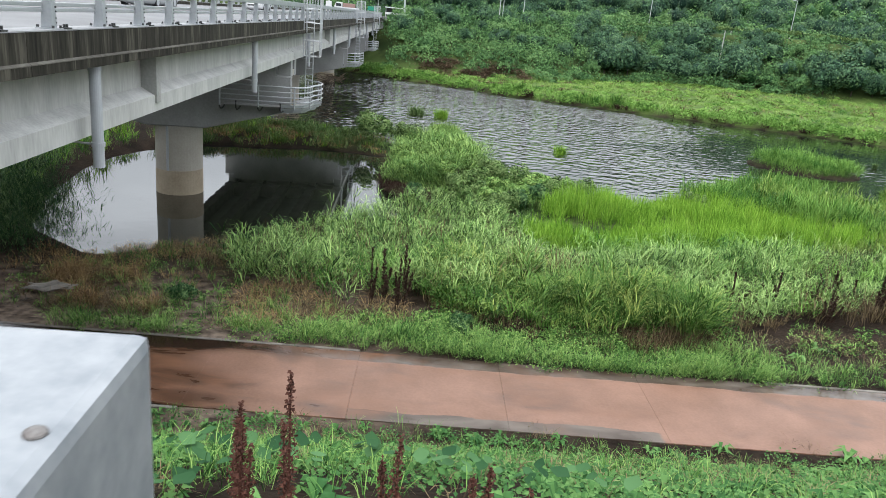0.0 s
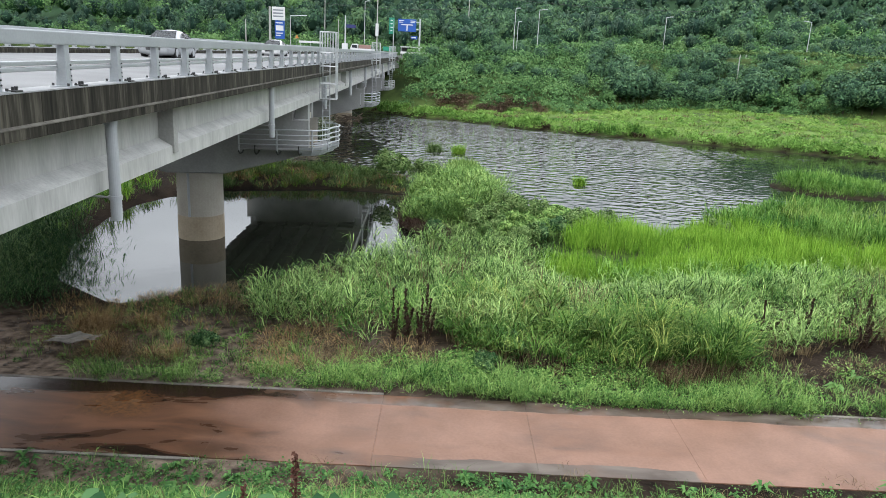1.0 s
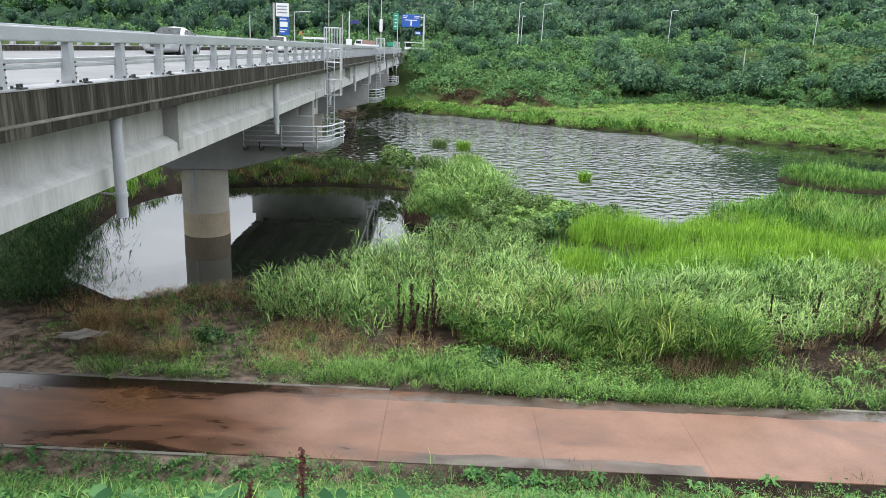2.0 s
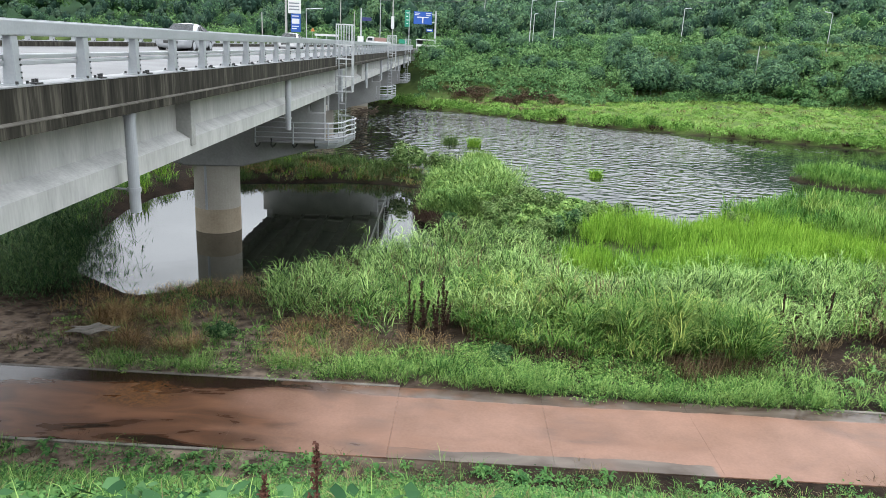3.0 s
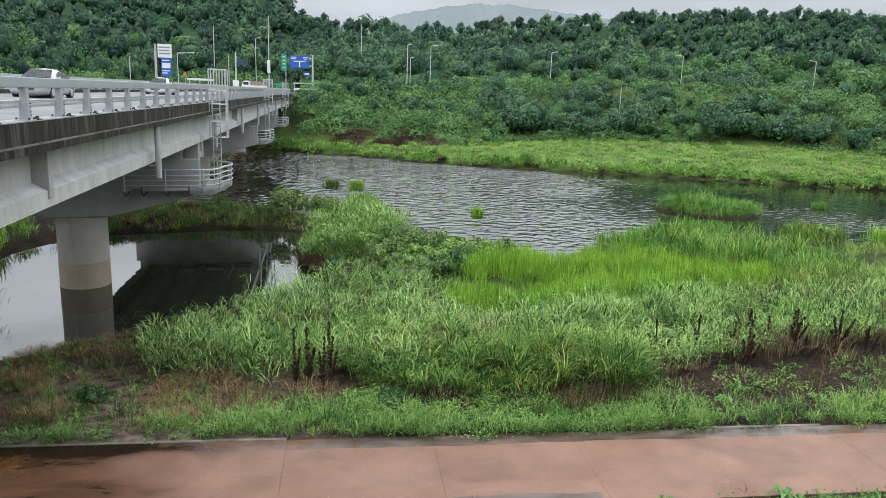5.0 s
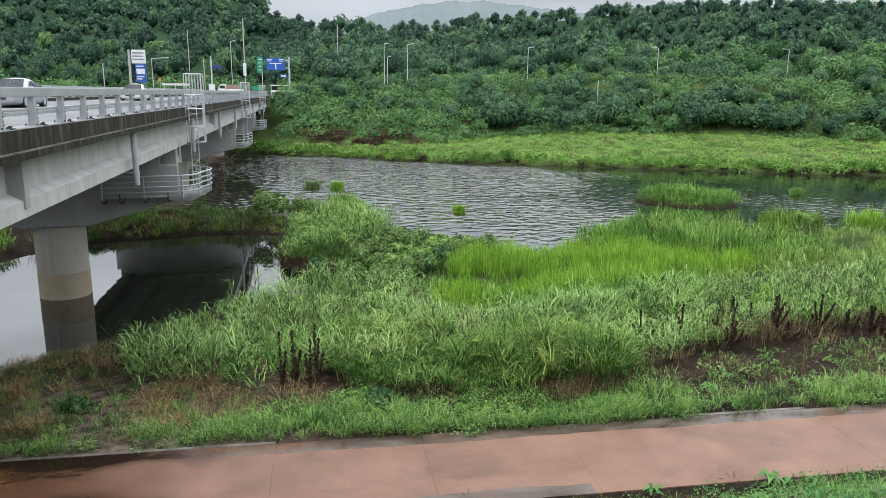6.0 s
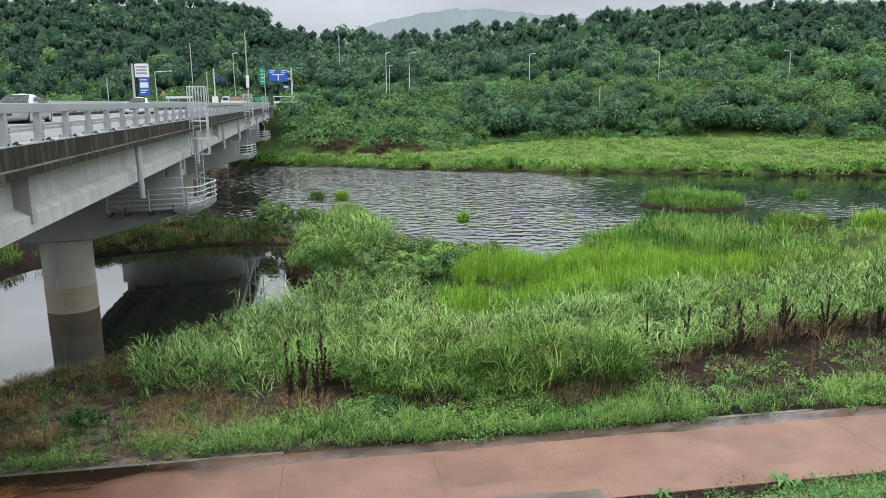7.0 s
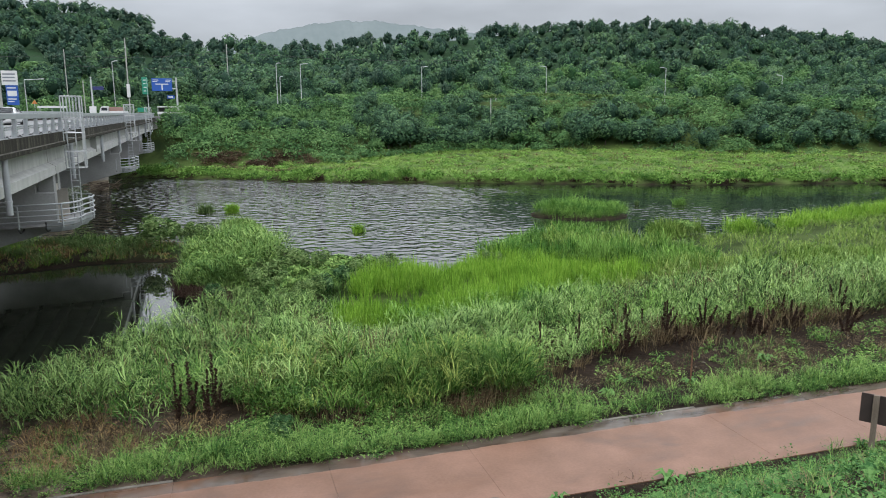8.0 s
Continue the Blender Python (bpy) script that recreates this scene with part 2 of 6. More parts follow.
def ground_material():
    """Soil with litter by the path, grass sod further off, shade-dark green under the hill woods."""
    m = material("earth_and_sod", (0.005, 0.0036, 0.0028), (0.036, 0.0255, 0.0185), scale=0.9, fine=7, rough=0.95, bump=0.7, depth=0.06, spec=0.06)
    n, l = m.node_tree.nodes, m.node_tree.links
    shader = n["Principled BSDF"]
    soil = shader.inputs["Base Color"].links[0].from_socket
    tint = n.new("ShaderNodeVertexColor")
    tint.layer_name = "cover"
    kinds = n.new("ShaderNodeSeparateColor")
    l.new(tint.outputs["Color"], kinds.inputs[0])
    sod = n.new("ShaderNodeTexNoise")
    sod.inputs["Scale"].default_value, sod.inputs["Detail"].default_value = 0.35, 6
    where = n.new("ShaderNodeNewGeometry")
    l.new(where.outputs["Position"], sod.inputs["Vector"])
    # sod kept dark so that gaps between the near blades look shaded
    green = n.new("ShaderNodeValToRGB")
    green.color_ramp.elements[0].position, green.color_ramp.elements[0].color = 0.35, (0.018, 0.03, 0.01, 1)
    green.color_ramp.elements[1].position, green.color_ramp.elements[1].color = 0.68, (0.06, 0.085, 0.025, 1)
    l.new(sod.outputs["Fac"], green.inputs[0])
    # trodden pale gravelly dirt towards the bridge
    grit = n.new("ShaderNodeTexNoise")
    grit.inputs["Scale"].default_value, grit.inputs["Detail"].default_value = 2.6, 8
    l.new(where.outputs["Position"], grit.inputs["Vector"])
    pale = n.new("ShaderNodeValToRGB")
    pale.color_ramp.elements[0].position, pale.color_ramp.elements[0].color = 0.36, (0.042, 0.031, 0.024, 1)
    pale.color_ramp.elements[1].position, pale.color_ramp.elements[1].color = 0.66, (0.21, 0.16, 0.124, 1)
    l.new(grit.outputs["Fac"], pale.inputs[0])
    trodden = n.new("ShaderNodeMix")
    trodden.data_type = "RGBA"
    l.new(tint.outputs["Alpha"], trodden.inputs[0])
    l.new(soil, trodden.inputs[6])
    l.new(pale.outputs[0], trodden.inputs[7])
    mix = n.new("ShaderNodeMix")
    mix.data_type = "RGBA"
    l.new(kinds.outputs[0], mix.inputs[0])
    l.new(trodden.outputs[2], mix.inputs[6])
    # lighter turf on the far bank, without that painted gap shade
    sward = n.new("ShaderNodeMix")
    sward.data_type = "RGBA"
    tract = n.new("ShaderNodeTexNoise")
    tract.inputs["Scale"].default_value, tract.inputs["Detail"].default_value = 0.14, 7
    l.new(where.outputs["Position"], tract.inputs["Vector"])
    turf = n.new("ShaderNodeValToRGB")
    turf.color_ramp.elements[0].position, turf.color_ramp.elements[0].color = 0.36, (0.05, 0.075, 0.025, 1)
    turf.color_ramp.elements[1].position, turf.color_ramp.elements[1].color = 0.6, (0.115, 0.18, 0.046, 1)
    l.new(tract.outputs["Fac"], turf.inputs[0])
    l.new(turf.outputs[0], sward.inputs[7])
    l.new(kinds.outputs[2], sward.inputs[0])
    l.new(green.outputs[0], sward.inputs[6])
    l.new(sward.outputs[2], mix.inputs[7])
    # ground under the woods darkened so that gaps between trees look shaded
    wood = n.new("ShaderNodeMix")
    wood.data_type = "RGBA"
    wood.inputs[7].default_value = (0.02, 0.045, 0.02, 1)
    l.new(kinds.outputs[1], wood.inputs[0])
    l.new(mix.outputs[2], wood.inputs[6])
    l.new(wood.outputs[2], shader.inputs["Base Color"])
    return m


def water_material():
    """River water: still in the backwater under the bridge, wind-ruffled out in the stream."""
    m = bpy.data.materials.new("river_water")
    m.use_nodes = True
    n, l = m.node_tree.nodes, m.node_tree.links
    shader = n["Principled BSDF"]
    shader.inputs["Base Color"].default_value = (0.012, 0.014, 0.01, 1)
    shader.inputs["Roughness"].default_value = 0.02
    shader.inputs["IOR"].default_value = 1.9
    geo = n.new("ShaderNodeNewGeometry")
    stretch = n.new("ShaderNodeMapping")
    stretch.inputs["Scale"].default_value = (0.75, 1.0, 1)
    stretch.inputs["Rotation"].default_value = (0, 0, radians(8))
    l.new(geo.outputs["Position"], stretch.inputs[0])
    wave, chop, patches = n.new("ShaderNodeTexNoise"), n.new("ShaderNodeTexNoise"), n.new("ShaderNodeTexNoise")
    for tex, size, detail in ((wave, 1.15, 1), (chop, 2.4, 1), (patches, 0.07, 5)):
        tex.inputs["Scale"].default_value, tex.inputs["Detail"].default_value = size, detail
        l.new((stretch.outputs[0] if tex is not patches else geo.outputs["Position"]), tex.inputs["Vector"])
    both = n.new("ShaderNodeMath")
    both.operation = "MULTIPLY_ADD"
    both.inputs[1].default_value = 0.22
    l.new(chop.outputs["Fac"], both.inputs[0])
    l.new(wave.outputs["Fac"], both.inputs[2])
    still = n.new("ShaderNodeVertexColor")
    still.layer_name = "ruffle"
    breeze = n.new("ShaderNodeMapRange")
    breeze.inputs[1].default_value, breeze.inputs[2].default_value = 0.4, 0.62
    breeze.inputs[3].default_value, breeze.inputs[4].default_value = 0.35, 1.8
    l.new(patches.outputs["Fac"], breeze.inputs[0])
    force = n.new("ShaderNodeMath")
    force.operation = "MULTIPLY"
    l.new(still.outputs["Color"], force.inputs[0])
    l.new(breeze.outputs[0], force.inputs[1])
    bump = n.new("ShaderNodeBump")
    bump.inputs["Distance"].default_value = 0.42
    l.new(force.outputs[0], bump.inputs["Strength"])
    l.new(both.outputs[0], bump.inputs["Height"])
    l.new(bump.outputs[0], shader.inputs["Normal"])
    return m


def path_material():
    """Red-coloured concrete, wet and silted; grey-brown algae along the edges, dark mud where water stands."""
    m = material("wet_red_concrete", (0.135, 0.07, 0.043), (0.215, 0.118, 0.082), scale=0.9, fine=14, rough=0.5, bump=0.06, spec=0.25)
    n, l = m.node_tree.nodes, m.node_tree.links
    shader = n["Principled BSDF"]
    red = shader.inputs["Base Color"].links[0].from_socket
    geo = n.new("ShaderNodeTexCoord")
    axes = n.new("ShaderNodeSeparateXYZ")
    l.new(geo.outputs["Object"], axes.inputs[0])

    def noise(scale, detail, squash):
        tex, fit_scale = n.new("ShaderNodeTexNoise"), n.new("ShaderNodeMapping")
        tex.inputs["Scale"].default_value, tex.inputs["Detail"].default_value = scale, detail
        fit_scale.inputs["Scale"].default_value = squash
        tex.inputs["Distortion"].default_value = 0.6
        l.new(geo.outputs["Object"], fit_scale.inputs[0])
        l.new(fit_scale.outputs[0], tex.inputs["Vector"])
        return tex.outputs["Fac"]

    def ranged(value, a, b, lo, hi):
        node = n.new("ShaderNodeMapRange")
        for i, v in enumerate((a, b, lo, hi)):
            node.inputs[i + 1].default_value = v
        l.new(value, node.inputs[0])
        return node.outputs[0]

    def combine(kind, a, b):
        node = n.new("ShaderNodeMath")
        node.operation = kind
        for i, v in enumerate((a, b)):
            if isinstance(v, float):
                node.inputs[i].default_value = v
            else:
                l.new(v, node.inputs[i])
        return node.outputs[0]

    # bare grey concrete along the edges, wet and silted
    fray = combine("MULTIPLY", noise(1.3, 8, (0.6, 1.6, 1)), 0.34)
    y = combine("ADD", axes.outputs["Y"], fray)
    x = axes.outputs["X"]
    far = combine("MULTIPLY", ranged(y, 17.62, 17.66, 0.0, 1.0), ranged(x, -4.0, -1.0, 0.0, 1.0))
    near_x = combine("MULTIPLY", ranged(x, -1.12, -1.1, 0.0, 1.0), ranged(combine("ADD", x, fray), 6.5, 6.6, 1.0, 0.0))
    near = combine("MULTIPLY", ranged(y, 15.13, 15.11, 0.0, 1.0), near_x)
    margin = combine("MAXIMUM", far, near)
    dull = n.new("ShaderNodeValToRGB")
    dull.color_ramp.elements[0].position, dull.color_ramp.elements[0].color = 0.35, (0.03, 0.021, 0.014, 1)
    dull.color_ramp.elements[1].position, dull.color_ramp.elements[1].color = 0.65, (0.11, 0.092, 0.076, 1)
    l.new(noise(1.1, 7, (0.6, 1.5, 1)), dull.inputs[0])
    grey = n.new("ShaderNodeMix")
    grey.data_type = "RGBA"
    l.new(combine("MULTIPLY", margin, 0.93), grey.inputs[0])
    l.new(red, grey.inputs[6])
    l.new(dull.outputs[0], grey.inputs[7])
    # silt and standing water towards the bridge, in swirling lobes
    silt = noise(0.5, 9, (0.75, 1.3, 1))
    west = ranged(combine("ADD", x, combine("MULTIPLY", y, 0.35)), 2.2, -0.6, 0.0, 0.5)
    brim = combine("MULTIPLY", combine("ADD", ranged(y, 17.1, 17.9, 0.0, 0.3), ranged(y, 15.5, 14.9, 0.0, 0.1)), ranged(x, -1.5, -4.0, 0.0, 1.0))
    amount = combine("ADD", combine("ADD", combine("MULTIPLY", silt, 1.3), west), brim)
    mask = ranged(amount, 0.66, 1.0, 0.0, 1.0)
    swirl = n.new("ShaderNodeValToRGB")
    swirl.color_ramp.elements[0].position, swirl.color_ramp.elements[0].color = 0.36, (0.16, 0.076, 0.043, 1)
    swirl.color_ramp.elements[1].position, swirl.color_ramp.elements[1].color = 0.68, (0.022, 0.013, 0.009, 1)
    pool = combine("ADD", combine("MULTIPLY", noise(1.1, 9, (0.5, 1.5, 1)), 0.95), combine("MULTIPLY", brim, 1.15))
    l.new(pool, swirl.inputs[0])
    mud = n.new("ShaderNodeMix")
    mud.data_type = "RGBA"
    l.new(mask, mud.inputs[0])
    l.new(grey.outputs[2], mud.inputs[6])
    l.new(swirl.outputs[0], mud.inputs[7])
    # a round bank of orange sand with a dark wet rim
    off_x, off_y = combine("MULTIPLY", combine("ADD", x, 7.8), 0.75), combine("ADD", y, -17.0)
    ring = combine("POWER", combine("ADD", combine("MULTIPLY", off_x, off_x), combine("MULTIPLY", off_y, off_y)), 0.5)
    ring = combine("ADD", ring, combine("MULTIPLY", noise(1.8, 6, (1, 1, 1)), 0.7))
    sand = n.new("ShaderNodeMix")
    sand.data_type = "RGBA"
    l.new(ranged(ring, 0.75, 1.25, 0.75, 0.0), sand.inputs[0])
    l.new(mud.outputs[2], sand.inputs[6])
    grain = n.new("ShaderNodeValToRGB")
    grain.color_ramp.elements[0].position, grain.color_ramp.elements[0].color = 0.4, (0.07, 0.036, 0.02, 1)
    grain.color_ramp.elements[1].position, grain.color_ramp.elements[1].color = 0.62, (0.2, 0.09, 0.03, 1)
    l.new(noise(9.0, 9, (1, 1, 1)), grain.inputs[0])
    l.new(grain.outputs[0], sand.inputs[7])
    l.new(sand.outputs[2], shader.inputs["Base Color"])
    film = combine("MAXIMUM", combine("MULTIPLY", mask, ranged(pool, 0.46, 0.7, 0.2, 0.75)), combine("MULTIPLY", far, ranged(noise(0.9, 4, (0.5, 2.0, 1)), 0.4, 0.55, 0.65, 1.0)))
    film = combine("MAXIMUM", film, combine("MULTIPLY", near, 0.08))
    l.new(ranged(film, 0.0, 1.0, 0.46, 0.04), shader.inputs["Roughness"])
    return m


M["ground"], M["water"], M["path"] = ground_material(), water_material(), path_material()


# ---- mesh helpers ----
def fast_mesh(name, co, sizes, loops, mat):
    """A large mesh from arrays: points, the corners of each face, and how many corners each has."""
    me = bpy.data.meshes.new(name)
    me.vertices.add(len(co))
    me.vertices.foreach_set("co", np.ascontiguousarray(co, dtype=np.float32).ravel())
    me.loops.add(len(loops))
    me.loops.foreach_set("vertex_index", np.ascontiguousarray(loops, dtype=np.int32))
    me.polygons.add(len(sizes))
    me.polygons.foreach_set("loop_start", np.concatenate([[0], np.cumsum(sizes)[:-1]]).astype(np.int32))
    me.update(calc_edges=True)
    me.materials.append(mat)
    return me


def part(name, data, mat, parent, label=""):
    """Links a bmesh or a mesh as one object under a thing, or under a part."""
    if isinstance(data, bmesh.types.BMesh):
        me = bpy.data.meshes.new(name)
        data.to_mesh(me)
        data.free()
        me.materials.append(mat)
        data = me
    ob = new(name, data)
    ob.parent = parent
    return tagged(ob, label) if label else ob


def thing(name, label, category, at=(0, 0, 0), turn=0, group="", kind=""):
    ob = new(name)
    ob.matrix_world = pose(*at, 0, 0, turn)
    ob.empty_display_size = 0.2
    return tagged(ob, label, category, group, kind)


def box(bm, x0, y0, z0, x1, y1, z1, bevel=0.0):
    m = Matrix.LocRotScale(((x0 + x1) / 2, (y0 + y1) / 2, (z0 + z1) / 2), None, (abs(x1 - x0), abs(y1 - y0), abs(z1 - z0)))
    made = bmesh.ops.create_cube(bm, size=1, matrix=m)["verts"]
    if bevel:
        edges = list({e for v in made for e in v.link_edges})
        bmesh.ops.bevel(bm, geom=edges, offset=bevel, segments=2, affect="EDGES", profile=0.6)
    return bm


def tube(bm, a, b, r, r2=None, sides=10):
    a, b = Vector(a), Vector(b)
    m = Matrix.Translation((a + b) / 2) @ (b - a).to_track_quat("Z", "Y").to_matrix().to_4x4()
    bmesh.ops.create_cone(bm, cap_ends=True, segments=sides, radius1=r, radius2=r if r2 is None else r2, depth=(b - a).length, matrix=m)
    return bm


def chain(bm, points, r, sides=8):
    """One bent tube along the points."""
    p = [Vector(q) for q in points]
    rings = []
    for i, q in enumerate(p):
        d = (p[min(i + 1, len(p) - 1)] - p[max(i - 1, 0)]).normalized()
        side = d.cross(Vector((0, 0, 1)))
        side = side.normalized() if side.length > 0.05 else Vector((1, 0, 0))
        up = side.cross(d).normalized()
        rings.append([bm.verts.new(q + (side * math.cos(k * 2 * math.pi / sides) + up * math.sin(k * 2 * math.pi / sides)) * r) for k in range(sides)])
    for a, b in zip(rings, rings[1:]):
        for k in range(sides):
            bm.faces.new((a[k], a[(k + 1) % sides], b[(k + 1) % sides], b[k]))
    bm.faces.new(rings[0][::-1])
    bm.faces.new(rings[-1])
    return bm


def prism(bm, outline, y0, y1):
    """An outline in x and z, drawn out along y."""
    front = [bm.verts.new((x, y0, z)) for x, z in outline]
    back = [bm.verts.new((x, y1, z)) for x, z in outline]
    k = len(outline)
    for i in range(k):
        bm.faces.new((front[i], front[(i + 1) % k], back[(i + 1) % k], back[i]))
    bm.faces.new(front[::-1])
    bm.faces.new(back)
    bmesh.ops.recalc_face_normals(bm, faces=bm.faces)
    return bm


def smooth_noise(x, y, seed=0):
    """Cheap rolling noise between about -1 and 1."""
    r = np.random.RandomState(seed)
    out = np.zeros_like(x, dtype=float)
    for i in range(7):
        a, f, p = r.uniform(0, 6.283), r.uniform(0.5, 1.6), r.uniform(0, 6.283)
        out += np.sin((x * np.cos(a) + y * np.sin(a)) * f + p)
    return out / 3.0


def shore_distance(x, y, outline):
    """Signed distance to an outline in plan: positive inside."""
    p = np.array(outline, dtype=float)
    q = np.roll(p, -1, axis=0)
    best = np.full(x.shape, 1e9)
    inside = np.zeros(x.shape, dtype=bool)
    for (ax, ay), (bx, by) in zip(p, q):
        dx, dy = bx - ax, by - ay
        t = np.clip(((x - ax) * dx + (y - ay) * dy) / (dx * dx + dy * dy), 0, 1)
        best = np.minimum(best, np.hypot(x - ax - t * dx, y - ay - t * dy))
        if ay != by:
            cross = ((ay > y) != (by > y)) & (x < (bx - ax) * (y - ay) / (by - ay) + ax)
            inside ^= cross
    return np.where(inside, best, -best)


# ---- the lie of the land (z = 0 is the water) ----
POND = [(-12.4, 27.6), (-10.4, 28.8), (-9.0, 29.8), (-7.0, 30.4), (-5.0, 33.2), (-3.6, 35.0), (-1.2, 36.6), (0.8, 37.8), (2.0, 39.2), (1.0, 40.2), (-0.2, 40.9), (-1.4, 43.2), (-1.4, 47), (-1.3, 51), (-1.6, 53.4), (-4.2, 54.2), (-7.6, 54.4), (-11.6, 52.9), (-14.4, 52.4), (-17.2, 49.5), (-18.4, 46), (-18.6, 42), (-17.8, 36), (-16, 30.5)]
NEAR_SHORE = [(-900, -300), (-900, 80), (-60, 66), (-25, 63.5), (-14, 62), (-11, 64), (-7, 63), (-3.6, 59.8), (-1.5, 58.6), (0.6, 61), (2.2, 66.5), (4.6, 67), (5.9, 61.5), (5.8, 52), (7.5, 45), (11, 43), (15, 43.8), (20, 48), (23.5, 51), (28, 52.2), (30.5, 50), (29.5, 46.2), (31.5, 46), (34.5, 50), (38, 49.6), (43, 49), (48, 51.5), (63, 55), (120, 57), (900, 20), (900, -300)]
ISLAND = [(31.6, 64.8), (33.5, 61.6), (36.5, 60.2), (39.5, 60.2), (41.2, 62.5), (41.4, 66), (39.5, 68.2), (35.5, 68.4), (32.6, 67.2)]
FAR_SHORE = [(-900, 230), (-60, 148), (-13, 132), (-5.7, 125.5), (5.3, 118), (13.6, 111.5), (26.3, 104.8), (42.7, 97.3), (56, 90.8), (66.5, 85.5), (76, 83), (110, 74), (200, 52), (900, -60), (900, 3000), (-900, 3000)]
TOE_X = [-300, -80, -20, 0, 18, 38, 57, 75, 97, 140, 300, 900]
TOE_Y = [190, 143, 137, 129, 125, 138, 140, 131, 118, 100, 62, -40]


SKY_TURN = [-0.6, -0.29, -0.17, -0.09, -0.05, -0.015, 0.128, 0.24, 0.36, 0.73, 1.17, 1.6]
SKY_RISE = [0.15, 0.142, 0.14, 0.138, 0.128, 0.104, 0.1, 0.11, 0.124, 0.15, 0.138, 0.11]


def road_height(x):
    return np.interp(x, [-200, 10, 30, 60, 80, 100, 120, 150, 400], [9.6, 9.6, 10.2, 12.4, 12.9, 12.0, 11.2, 10.2, 9])


def inland(x, y):
    """How far land reaches beyond the water's edge: near side, island, far side."""
    near = np.minimum(shore_distance(x, y, NEAR_SHORE), -shore_distance(x, y, POND))
    return near, shore_distance(x, y, ISLAND), shore_distance(x, y, FAR_SHORE)


def past_toe(x, y):
    return (y - np.interp(x, TOE_X, TOE_Y)) * 0.93


def height(x, y):
    x, y = np.asarray(x, dtype=float), np.asarray(y, dtype=float)
    near, isle, far = inland(x, y)
    low = np.clip(0.3 * near, -1.3, 0.35) + np.clip(0.06 * (near - 1.2), 0, 0.75)
    low = np.where(near > 0, low + 0.05 * smooth_noise(x * 1.3, y * 1.3, 3) * np.clip(near, 0, 1), low)
    flat = np.where((y > 12.9) & (y < 19.2), 1.175, low)
    bank = 1.175 + np.clip(13.4 - y, 0, 12.2) * 0.6
    bank = np.where(y < 13.4, bank + 0.12 * smooth_noise(x * 0.9, y * 0.9, 5) * np.clip((13.4 - y) * 0.5, 0, 1), flat)
    z = np.maximum(bank, np.clip(0.35 * isle, -1.3, 0.35))
    e = past_toe(x, y)
    top = road_height(x)
    foot = np.clip(0.4 * far, -1.3, 0.7) + np.clip(0.045 * (far - 2), 0, 2.2)
    rise = np.clip(e, 0, None) * 0.48
    slope = np.minimum(foot + rise, np.maximum(top, foot))
    bench = e - (top - 2.5) / 0.48 - 15
    # the crest follows the skyline, which dips where the far ridge shows behind it
    crest = 10.3 + np.interp(x / np.maximum(y, 40), SKY_TURN, SKY_RISE) * np.minimum(y, 420) - 6.5 - top
    hill = np.clip(crest, 5, None) * np.clip(bench / 190, 0, 1) ** 0.85
    hill = hill * np.clip(1 - (bench - 185) / 130, 0, 1) + 1.2 * smooth_noise(x * 0.02, y * 0.02, 9) * np.clip(bench / 60, 0, 1)
    beyond = slope + np.where(bench > 0, hill, 0)
    return np.where(far > -20, np.maximum(beyond, z), z)


def axis(stops):
    out = []
    for (a, step), (b, _) in zip(stops, stops[1:]):
        out += list(np.arange(a, b - 1e-6, step))
    return np.array(out + [stops[-1][0]])


def build_ground():
    gx = axis([(-900, 60), (-180, 8), (-60, 2.0), (-24, 0.7), (46, 1.6), (90, 4), (180, 12), (420, 50), (900, 50)])
    gy = axis([(-300, 30), (-30, 3), (0, 0.5), (13.4, 0.4), (20, 0.7), (70, 1.8), (165, 4), (330, 20), (1000, 40), (2200, 60), (3000, 60)])
    xx, yy = np.meshgrid(gx, gy)
    zz = height(xx, yy)
    co = np.stack([xx.ravel(), yy.ravel(), zz.ravel()], 1)
    w, h = len(gx), len(gy)
    i = (np.arange(h - 1)[:, None] * w + np.arange(w - 1)[None, :]).ravel()
    loops = np.stack([i, i + 1, i + w + 1, i + w], 1).ravel()
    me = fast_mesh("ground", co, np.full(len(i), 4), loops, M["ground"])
    me.polygons.foreach_set("use_smooth", [True] * len(me.polygons))
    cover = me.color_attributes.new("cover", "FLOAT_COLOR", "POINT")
    y, x = co[:, 1], co[:, 0]
    g = np.clip((y - 24) / 6, 0, 1) * np.clip((x + 9) / 6, 0, 1) + np.clip((y - 60) / 10, 0, 1)
    g = np.clip(g, 0, 1) * np.clip((co[:, 2] - 0.1) / 0.3, 0, 1)
    e = past_toe(x, y)
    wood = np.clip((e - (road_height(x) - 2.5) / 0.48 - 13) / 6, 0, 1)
    # blue lightens the far sod, green darkens the ground under the woods
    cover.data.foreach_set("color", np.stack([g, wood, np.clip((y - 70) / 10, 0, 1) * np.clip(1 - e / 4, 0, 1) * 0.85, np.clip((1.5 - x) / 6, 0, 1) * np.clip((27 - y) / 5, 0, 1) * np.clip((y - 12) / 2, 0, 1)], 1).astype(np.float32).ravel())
    return tagged(new("ground", me), "riverside earth, meadow sod and wooded hillside", "ground", kind="structure")


